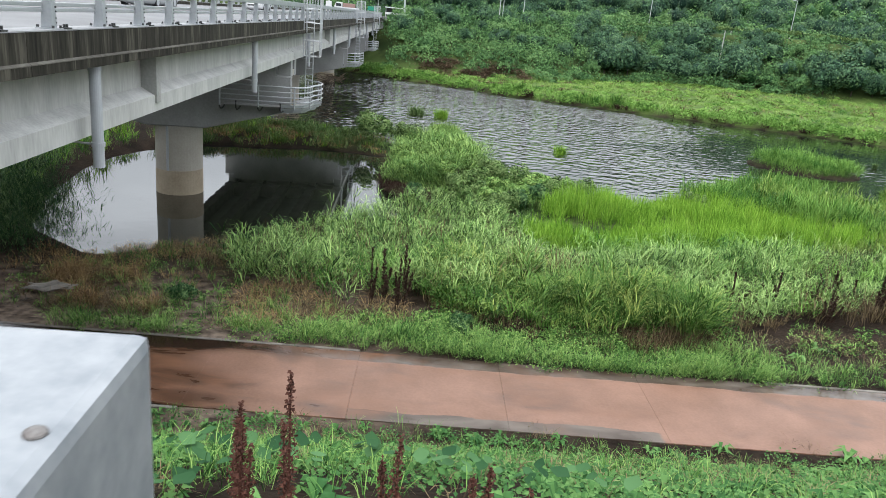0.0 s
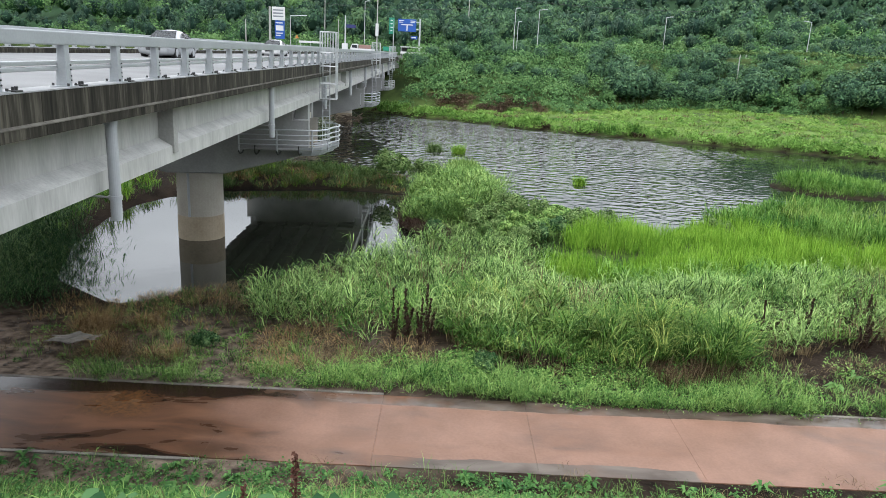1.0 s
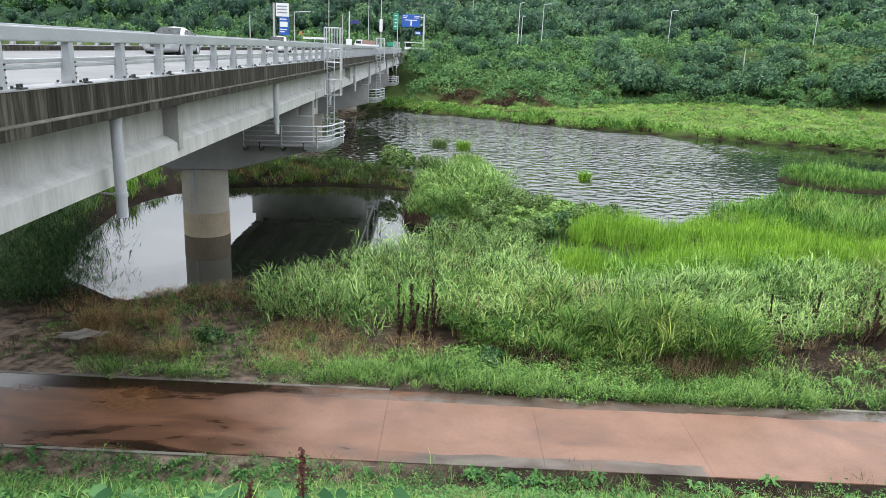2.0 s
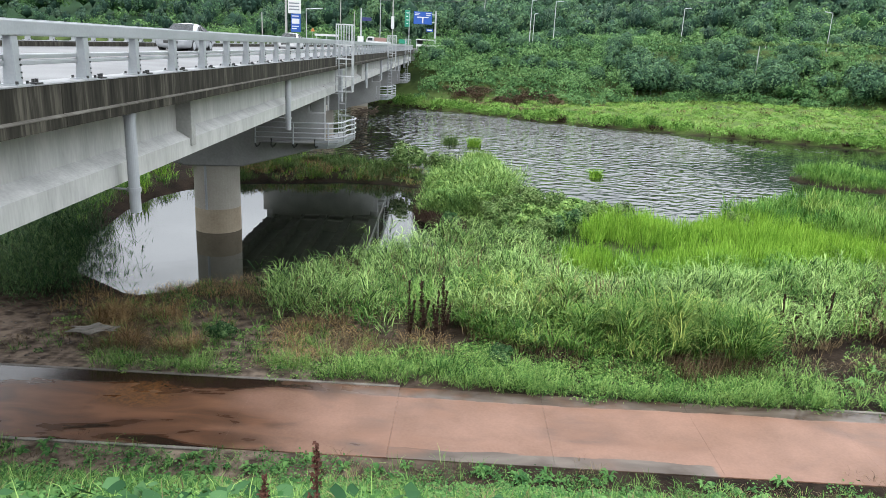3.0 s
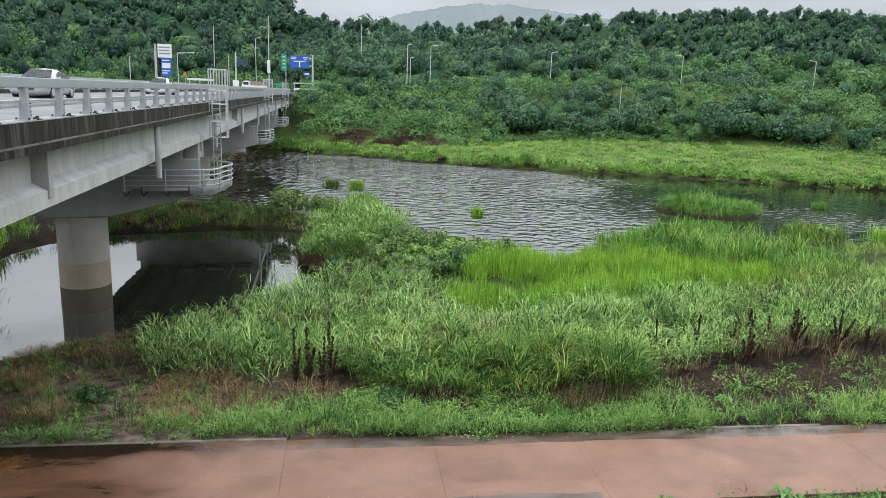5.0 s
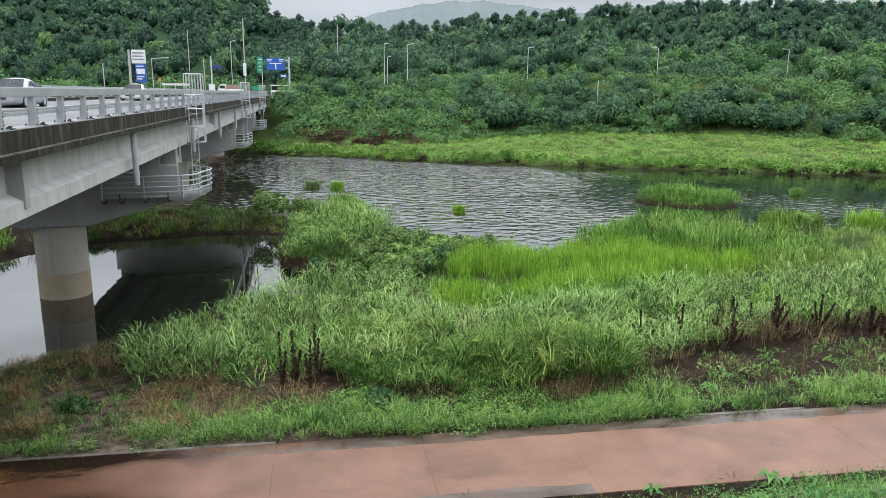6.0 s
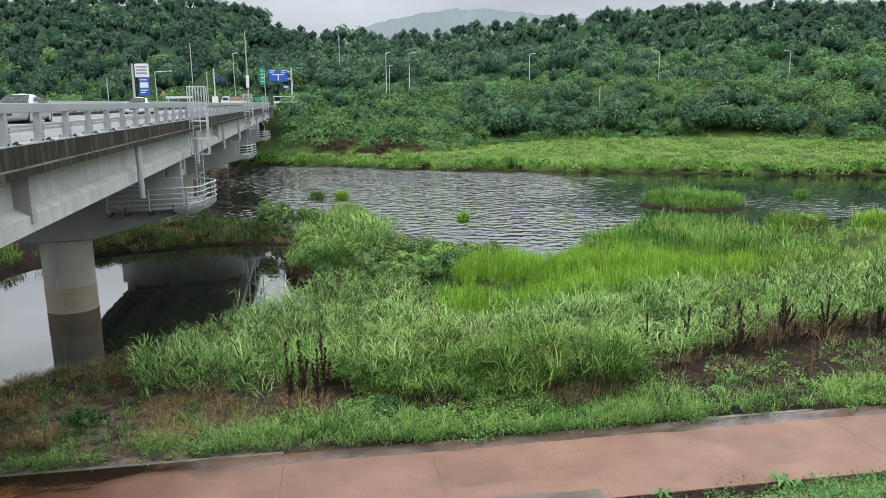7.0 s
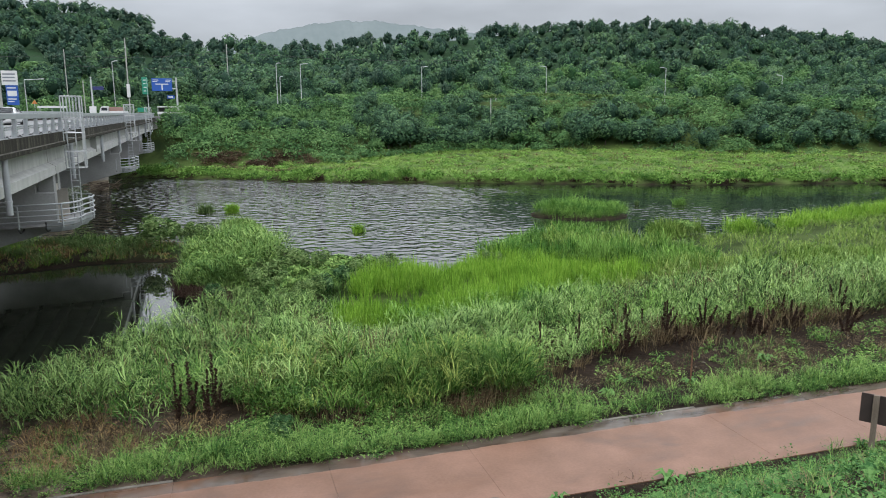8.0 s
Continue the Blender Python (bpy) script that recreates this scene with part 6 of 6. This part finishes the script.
def build_path_things():
    sign = thing("path_sign", "dark sign board seen from behind on a weathered timber post", "sign", (16.6, 13.4, 1.1), -56)
    part("post", box(bmesh.new(), -0.07, -0.05, -0.3, 0.07, 0.05, 1.8, 0.012), M["wood"], sign)
    part("board", box(bmesh.new(), -0.36, 0.052, 0.98, 0.36, 0.09, 1.78, 0.008), M["board"], sign, "dark brown sign board")
    stake = thing("stake", "thin rusty stake standing in bare soil", "stake", (15.6, 19.6, 1.05))
    part("rod", tube(bmesh.new(), (0, 0, -0.3), (0.02, 0, 1.25), 0.03, 0.024, 8), M["rust"], stake)
    # a slab of pale rubble and scattered stones in the dirt
    r = random.Random(8)
    rubble = thing("stone_slab", "flat pale broken concrete slab lying in the dirt", "stone", (-10.9, 21.4, 1.15), 20)
    bm = bmesh.new()
    bmesh.ops.create_icosphere(bm, subdivisions=3, radius=0.6, matrix=Matrix.Diagonal((1.1, 0.6, 0.06, 1)))
    for v in bm.verts:
        v.co = Vector((v.co.x * r.uniform(0.7, 1.25) + 0.12 * math.sin(v.co.y * 17), v.co.y * r.uniform(0.7, 1.3) + 0.1 * math.sin(v.co.x * 9), v.co.z + r.uniform(-0.03, 0.022)))
    part("slab", bm, M["kerb"], rubble)
    pieces = []
    rr = rand(12)
    zone = [(-16, 18.8), (-16, 24), (-9, 30.2), (-6.5, 27), (-8.5, 21), (-8, 18.8)]
    p = np.concatenate([scatter(zone, 260, 13), scatter([(-60, 64), (-8, 62.6), (-2, 55), (-8, 55), (-16, 51.6)], 260, 14), scatter(BARE_ZONE, 120, 15)])
    d = np.array([(1, 0, 0), (0, 1, 0), (-1, 0, 0), (0, -1, 0), (0, 0, 0.7), (0, 0, -0.6)], float)
    tri = np.array([(0, 1, 4), (1, 2, 4), (2, 3, 4), (3, 0, 4), (1, 0, 5), (2, 1, 5), (3, 2, 5), (0, 3, 5)])
    size = rr.uniform(0.02, 0.08, len(p))
    co = (p[:, None, :] + d[None] * (size[:, None] * rr.uniform(0.6, 1.3, (len(p), 6)))[:, :, None]).reshape(-1, 3)
    lp = (tri[None] + 6 * np.arange(len(p))[:, None, None]).ravel()
    stuff("stones", [(co, np.full(8 * len(p), 3), lp, np.zeros(len(co)))], M["stone"], "loose stones strewn on the dirt and gravel bar", "stones")
    # driftwood caught on the far pier
    drift = thing("driftwood_pile", "tangle of grey driftwood caught against a pier", "driftwood", (-11.2, 107.2, 0.2))
    for i in range(46):
        a = r.uniform(0, 6.28)
        c = Vector((r.uniform(-2.6, 1.8), r.uniform(-1.2, 0.8), r.uniform(-0.1, 1.0) * (1 - 0.1 * i / 46)))
        h = Vector((math.cos(a), math.sin(a) * 0.6, r.uniform(-0.35, 0.35))) * r.uniform(0.4, 1.2)
        part("branch", tube(bmesh.new(), tuple(c - h), tuple(c + h), r.uniform(0.03, 0.08), 0.02, 6), M["drift"], drift)


# ---- vehicles ----
def build_sedan(x, y, turn, paint, label):
    car = thing("car", label, "car", (x, y, 9.34), turn, group="cars on the bridge")
    # stations along the car: place, half width, sill, belt line, roof, half width of the roof
    rows = [(-2.36, 0.66, 0.42, 0.58, 0.6, 0.5), (-2.28, 0.8, 0.28, 0.68, 0.72, 0.66), (-2.0, 0.87, 0.22, 0.76, 0.82, 0.72), (-1.4, 0.9, 0.2, 0.84, 0.92, 0.74), (-0.95, 0.91, 0.2, 0.9, 0.97, 0.72),
            (-0.55, 0.91, 0.2, 0.92, 1.2, 0.64), (-0.1, 0.91, 0.2, 0.93, 1.41, 0.58), (0.4, 0.91, 0.2, 0.94, 1.46, 0.58), (0.9, 0.91, 0.2, 0.95, 1.42, 0.57), (1.35, 0.9, 0.2, 0.96, 1.26, 0.6),
            (1.75, 0.89, 0.22, 0.97, 1.06, 0.68), (2.15, 0.85, 0.28, 0.95, 1.02, 0.7), (2.32, 0.76, 0.4, 0.86, 0.9, 0.62)]
    bm = bmesh.new()
    rings = []
    for py, w, sill, belt, roof, rw in rows:
        half = [(w * 0.92, sill), (w, sill + 0.14), (w * 1.01, (sill + belt) / 2), (w * 0.97, belt), (rw + 0.04, belt + (roof - belt) * 0.8), (rw * 0.8, roof)]
        rings.append([bm.verts.new((px, py, z)) for px, z in half] + [bm.verts.new((-px, py, z)) for px, z in half[::-1]])
    k = len(rings[0])
    for a, b in zip(rings, rings[1:]):
        for i in range(k):
            bm.faces.new((a[i], a[(i + 1) % k], b[(i + 1) % k], b[i]))
    bm.faces.new(rings[0][::-1])
    bm.faces.new(rings[-1])
    bmesh.ops.recalc_face_normals(bm, faces=bm.faces)
    bmesh.ops.subdivide_edges(bm, edges=bm.edges[:], cuts=1, use_grid_fill=True, smooth=0.35)
    for f in bm.faces:
        f.smooth = True
    body = part("body", bm, paint, car)

    def pane(name, corners, lift):
        bm = bmesh.new()
        bm.faces.new([bm.verts.new(Vector(c) + Vector(lift)) for c in corners])
        bmesh.ops.solidify(bm, geom=bm.faces[:], thickness=0.012)
        part(name, bm, M["glass"], body)

    for s in (-1, 1):
        pane("side_window", [(s * 0.9, -0.5, 0.97), (s * 0.68, -0.06, 1.32), (s * 0.68, 0.36, 1.36), (s * 0.9, 0.36, 0.98)], (s * 0.03, 0, 0))
        pane("side_window", [(s * 0.9, 0.42, 0.98), (s * 0.68, 0.42, 1.36), (s * 0.68, 0.9, 1.32), (s * 0.88, 1.38, 1.02)], (s * 0.03, 0, 0))
    pane("windscreen", [(-0.7, -0.93, 1.0), (0.7, -0.93, 1.0), (0.54, -0.14, 1.4), (-0.54, -0.14, 1.4)], (0, -0.05, 0.04))
    pane("rear_window", [(-0.66, 1.68, 1.1), (0.66, 1.68, 1.1), (0.52, 0.98, 1.4), (-0.52, 0.98, 1.4)], (0, 0.05, 0.04))
    for sx in (-0.62, 0.62):
        part("headlight", box(bmesh.new(), sx - 0.2, -2.33, 0.58, sx + 0.2, -2.15, 0.69, 0.03), M["white"], body)
    part("grille", box(bmesh.new(), -0.38, -2.385, 0.4, 0.38, -2.25, 0.56, 0.03), M["black"], body)
    for sx in (-0.8, 0.8):
        for sy in (-1.4, 1.4):
            bm = bmesh.new()
            tube(bm, (sx - 0.11, sy, 0.32), (sx + 0.11, sy, 0.32), 0.32, sides=24)
            wheel = part("wheel", bm, M["rubber"], car)
            bm = bmesh.new()
            tube(bm, (sx - 0.118, sy, 0.32), (sx + 0.118, sy, 0.32), 0.2, sides=16)
            part("rim", bm, M["steel"], wheel)
    for sx in (-1, 1):
        part("mirror", box(bmesh.new(), sx * 0.9, -0.75, 0.95, sx * 1.08, -0.62, 1.08, 0.02), paint, body)


def build_truck(x, y, z, turn):
    t = thing("light_truck", "small white flatbed truck with a red load", "truck", (x, y, z), turn)
    bm = prism(bmesh.new(), [(-2.4, 0.4), (-2.45, 0.95), (-2.1, 1.85), (-0.9, 1.9), (-0.9, 0.4)], -0.82, 0.82)
    bmesh.ops.bevel(bm, geom=bm.edges[:], offset=0.06, segments=2, affect="EDGES")
    cab = part("cab", bm, M["white"], t)
    for s in (-1, 1):
        part("side_window", box(bmesh.new(), -2.1, s * 0.825, 1.1, -1.1, s * 0.84, 1.65, 0.005), M["glass"], cab)
    part("bed", box(bmesh.new(), -0.85, -0.85, 0.55, 2.4, 0.85, 1.0, 0.03), M["white"], t)
    part("load", box(bmesh.new(), -0.75, -0.78, 1.0, 1.6, 0.78, 1.75, 0.08), M["load"], t, "dull red load")
    for wx in (-1.7, 1.5):
        for wy in (-0.75, 0.75):
            bm = bmesh.new()
            tube(bm, (wx, wy - 0.1, 0.32), (wx, wy + 0.1, 0.32), 0.32, sides=20)
            part("wheel", bm, M["rubber"], t)


# ---- the junction beyond the bridge ----
def pole_with(name, label, category, x, y, z0, z1, radius, mat="steel", group=""):
    t = thing(name, label, category, (x, y, z0), group=group)
    part("pole", tube(bmesh.new(), (0, 0, -0.6), (0, 0, z1 - z0), radius, radius * 0.75, 12), M[mat], t)
    return t


def bars(parent, x0, z0, widths, step, tall, y, mat):
    """Unreadable lines of lettering as plain bars."""
    for i, w in enumerate(widths):
        part("lettering", box(bmesh.new(), x0, y - 0.012, z0 - i * step - tall, x0 + w, y, z0 - i * step), mat, parent)


def build_junction():
    z = 9.6
    road = thing("road", "grey asphalt road along the far bank", "road", kind="structure")
    xs = np.arange(-150, 210, 6.0)
    bm = bmesh.new()
    left, right = [], []
    for x in xs:
        top = float(road_height(np.array([x]))[0])
        y = float(np.interp(x, TOE_X, TOE_Y)) + ((top - 2.5) / 0.48 + 8) / 0.93
        left.append(bm.verts.new((x, y - 4.5, top + 0.06)))
        right.append(bm.verts.new((x, y + 4.5, top + 0.06)))
    for i in range(len(xs) - 1):
        bm.faces.new((left[i], left[i + 1], right[i + 1], right[i]))
    ext = bmesh.ops.extrude_face_region(bm, geom=bm.faces[:])["geom"]
    for v in ext:
        if isinstance(v, bmesh.types.BMVert):
            v.co.z -= 0.5
    bmesh.ops.recalc_face_normals(bm, faces=bm.faces)
    part("carriageway", bm, M["asphalt"], road)
    part("approach", box(bmesh.new(), -19, 145.5, 8.9, -5, 160, 9.66), M["asphalt"], road)
    # far abutment
    ab = thing("abutment", "concrete abutment under the end of the bridge", "abutment")
    part("wall", box(bmesh.new(), -18.4, 145, 2.0, -5.6, 147.5, 8.78, 0.05), M["concrete"], ab)
    part("wing_wall", box(bmesh.new(), -6.2, 146.6, 4.0, -5.6, 152, 9.5, 0.05), M["concrete"], ab)
    # guard rails leading off to the side
    for gx0, gx1, gy, gz in ((-5.5, 8.0, 148.5, 9.75), (-26.5, -21.5, 154.5, 10.9), (8.5, 13.5, 150.5, 9.7)):
        g = thing("guard_rail", "white steel guard rail at the junction", "guard rail", (0, gy, gz), group="guard rails at the junction")
        bm = bmesh.new()
        box(bm, gx0, -0.05, 0.35, gx1, 0.0, 0.75, 0.02)
        part("beam", bm, M["white"], g)
        for px in np.arange(gx0 + 0.4, gx1, 2.0):
            part("post", tube(bmesh.new(), (px, 0.06, -1.6), (px, 0.06, 0.75), 0.06, sides=8), M["steel"], g)
    # blue direction sign on a cantilever pole
    s = pole_with("direction_sign", "blue road direction sign with white arrows on a steel pole", "road sign", -1.85, 150, z, 16.9, 0.2)
    panel = part("panel", box(bmesh.new(), -4.35, -0.04, 4.75, -0.75, 0.02, 7.1, 0.02), M["blue"], s)
    for zz in (5.2, 6.6):
        part("arm", tube(bmesh.new(), (-4.2, 0.1, zz), (0, 0.1, zz), 0.07, sides=8), M["steel"], s)
    part("arrow", box(bmesh.new(), -3.7, -0.056, 5.95, -1.4, -0.044, 6.12), M["white"], panel)
    part("arrow_stem", box(bmesh.new(), -2.66, -0.056, 4.9, -2.44, -0.044, 5.946), M["white"], panel)
    bars(panel, -4.15, 6.85, (1.0, 0.8), 0.3, 0.13, -0.044, M["white"])
    bars(panel, -1.9, 6.85, (1.0, 0.85), 0.3, 0.13, -0.044, M["white"])
    sub = part("arrow_plate", box(bmesh.new(), -1.75, -0.04, 3.35, -0.45, 0.02, 3.95, 0.02), M["blue"], s, "small blue arrow plate")
    bars(sub, -1.6, 3.78, (0.9,), 0.3, 0.24, -0.044, M["white"])
    # tall roadside board
    b = pole_with("roadside_board", "tall white and blue roadside information board on a post", "sign", -32.4, 155, z - 0.5, 18.0, 0.28, "concrete")
    top = part("top_panel", box(bmesh.new(), 0.45, -0.12, 6.3, 3.05, 0.12, 8.9, 0.03), M["white"], b)
    low = part("lower_panel", box(bmesh.new(), 1.0, -0.12, 2.7, 2.95, 0.12, 6.25, 0.03), M["blue"], b, "blue lower panel")
    bars(top, 0.65, 8.4, (2.1, 2.0, 2.1), 0.6, 0.26, -0.124, M["grey"])
    bars(low, 1.2, 5.9, (1.4,), 0.5, 0.2, -0.124, M["white"])
    part("notice", box(bmesh.new(), 1.2, -0.14, 4.3, 2.75, -0.124, 5.3), M["white"], low)
    bars(low, 1.2, 3.9, (1.4, 1.0), 0.45, 0.2, -0.124, M["white"])
    # arrow signpost with a white cabinet at its foot
    a = pole_with("signpost", "grey steel pole with a small blue arrow plate", "signpost", -17.0, 154, z, 17.0, 0.17)
    part("plate", box(bmesh.new(), 0.2, -0.05, 5.0, 2.1, 0.02, 5.65, 0.02), M["navy"], a)
    c = thing("signal_cabinet", "white roadside signal cabinet at the foot of a pole", "cabinet", (-17.0, 153.2, z))
    part("body", box(bmesh.new(), -0.55, -0.35, 0, 0.6, 0.35, 1.95, 0.04), M["white"], c)
    # green street sign
    g = pole_with("street_sign", "green vertical street sign on a thin pole", "street sign", -7.4, 158, z, 17.0, 0.09)
    panel = part("panel", box(bmesh.new(), -0.95, -0.06, 4.3, 0.15, 0.0, 7.6, 0.03), M["green_sign"], g)
    bars(panel, -0.65, 7.15, (0.5, 0.4, 0.5, 0.4), 0.7, 0.16, -0.064, M["white"])
    u = pole_with("utility_pole", "grey concrete utility pole with a pale box", "utility pole", -11.1, 162, z, 25.0, 0.14, "concrete", "utility poles")
    part("box", box(bmesh.new(), -0.32, -0.4, 3.8, 0.32, -0.15, 6.4, 0.04), M["white"], u)
    for x, y, z0, z1 in ((9.5, 184, 11.0, 26.2), (-25.2, 184, 11.0, 24.2), (-38.5, 160, 9.0, 15.5), (-20.5, 172, 10, 17), (71.0, 166, 9.5, 14.0), (60.8, 145, 8.0, 13.1)):
        pole_with("utility_pole", "slim grey concrete utility pole", "utility pole", x, y, z0, z1, 0.12, "concrete", "utility poles")
    for x, y, z0, z1, arm in ((-28.1, 154, 9.2, 16.4, 3.0), (17.4, 154, 9.4, 20.0, 0.6), (18.3, 156, 9.4, 17.5, 0.4), (24.3, 168, 11.0, 20.9, 1.4), (84.5, 166, 12.0, 21.2, -1.5), (113.7, 158, 11.5, 20.9, -1.5), (118.2, 158, 8.5, 13.6, 1.6), (150.5, 158, 12.0, 19.5, -1.6), (172, 158, 5.4, 12.8, 2.0), (54, 172, 12, 21.0, 1.2), (-14.6, 172, 10, 21, 0.8)):
        lamp = pole_with("street_lamp", "slim grey street lamp with a short arm", "street lamp", x, y, z0, z1, 0.085, "steel", "street lamps")
        part("arm", tube(bmesh.new(), (0, 0, z1 - z0 - 0.05), (arm, 0, z1 - z0 + 0.12), 0.07, sides=8), M["steel"], lamp)
        part("lantern", box(bmesh.new(), arm - 0.3, -0.15, z1 - z0 + 0.06, arm + 0.3, 0.15, z1 - z0 + 0.22, 0.03), M["steel"], lamp)
    w = thing("warning_sign", "small orange triangular warning sign", "road sign", (-26.8, 154, 10.6))
    bm = bmesh.new()
    bmesh.ops.create_cone(bm, cap_ends=True, segments=3, radius1=0.5, radius2=0.5, depth=0.06, matrix=Matrix.Translation((0, 0, 1.7)) @ Matrix.Rotation(radians(90), 4, "X"))
    part("plate", bm, M["orange"], w)
    part("post", tube(bmesh.new(), (0, 0.06, -1.0), (0, 0.06, 1.8), 0.04, sides=8), M["steel"], w)
    gb = thing("green_board", "plain green board beside the junction", "board", (-8.4, 153, z))
    part("panel", box(bmesh.new(), -0.8, -0.05, 0.9, 0.9, 0.0, 1.7, 0.02), M["green_sign"], gb)
    for px in (-0.6, 0.7):
        part("post", tube(bmesh.new(), (px, 0.06, -0.5), (px, 0.06, 1.7), 0.05, sides=8), M["steel"], gb)
    ki = thing("roadside_shelter", "dark roadside shelter with a pale roof edge", "shelter", (-3.6, 156, z))
    part("roof", box(bmesh.new(), -2.2, -1.2, 1.75, 2.2, 1.2, 1.95, 0.03), M["white"], ki)
    part("wall", box(bmesh.new(), -2.0, 0.8, 0, 2.0, 1.0, 1.75, 0.02), M["black"], ki)
    for px in (-2.0, 2.0):
        part("post", tube(bmesh.new(), (px, -1.0, -0.3), (px, -1.0, 1.75), 0.07, sides=8), M["steel"], ki)
    ws = thing("white_sign", "small white notice on two posts by the far road", "sign", (169.5, 158, 10.5))
    part("panel", box(bmesh.new(), -1.0, -0.05, 1.0, 1.0, 0.0, 3.2, 0.02), M["white"], ws)
    for px in (-0.8, 0.8):
        part("post", tube(bmesh.new(), (px, 0.06, -1.5), (px, 0.06, 3.2), 0.08, sides=8), M["steel"], ws)
    # overhead wires
    for x0, y0, z0, x1, y1, z1 in ((-90, 180, 23, -25.2, 184, 22.8), (-25.2, 184, 22.8, 9.5, 184, 24.5), (9.5, 184, 24.5, 71, 190, 24), (-25.2, 184, 20.8, 9.5, 184, 21.5)):
        wire = thing("overhead_wire", "thin dark overhead wire between poles", "wire", group="overhead wires")
        pts = []
        for i in range(13):
            t = i / 12
            pts.append((x0 + (x1 - x0) * t, y0 + (y1 - y0) * t, z0 + (z1 - z0) * t - 3.2 * t * (1 - t)))
        part("strand", chain(bmesh.new(), pts, 0.035, 5), M["black"], wire)


M["cabinet"] = material("worn_white_cabinet_paint", (0.155, 0.17, 0.185), (0.275, 0.285, 0.295), scale=22, fine=60, rough=0.5, bump=0.08, depth=0.004)
M["rivet"] = material("stained_rivet_steel", (0.07, 0.055, 0.05), (0.2, 0.19, 0.18), scale=80, fine=300, rough=0.5, bump=0.1, metal=0.3)
M["load"] = material("dull_red_load", (0.2, 0.12, 0.1), (0.27, 0.17, 0.145), rough=0.7)
M["grey"] = material("grey_lettering", (0.154, 0.168, 0.196), (0.182, 0.196, 0.224), rough=0.6, bump=0)
M["navy"] = material("navy_sign_sheet", (0.014, 0.021, 0.098), (0.021, 0.028, 0.126), rough=0.5, bump=0)
M["orange"] = material("orange_sign_sheet", (0.42, 0.14, 0.035), (0.476, 0.175, 0.049), rough=0.5, bump=0)
build_cabinet()
build_stalks()
build_docks()
build_path_things()
build_sedan(-14.4, 41.5, 0, M["silver"], "silver sedan driving over the bridge")
build_sedan(-14.4, 70.0, 0, M["white"], "white sedan driving over the bridge")
build_truck(-13.2, 151.5, 9.66, 0)
build_junction()
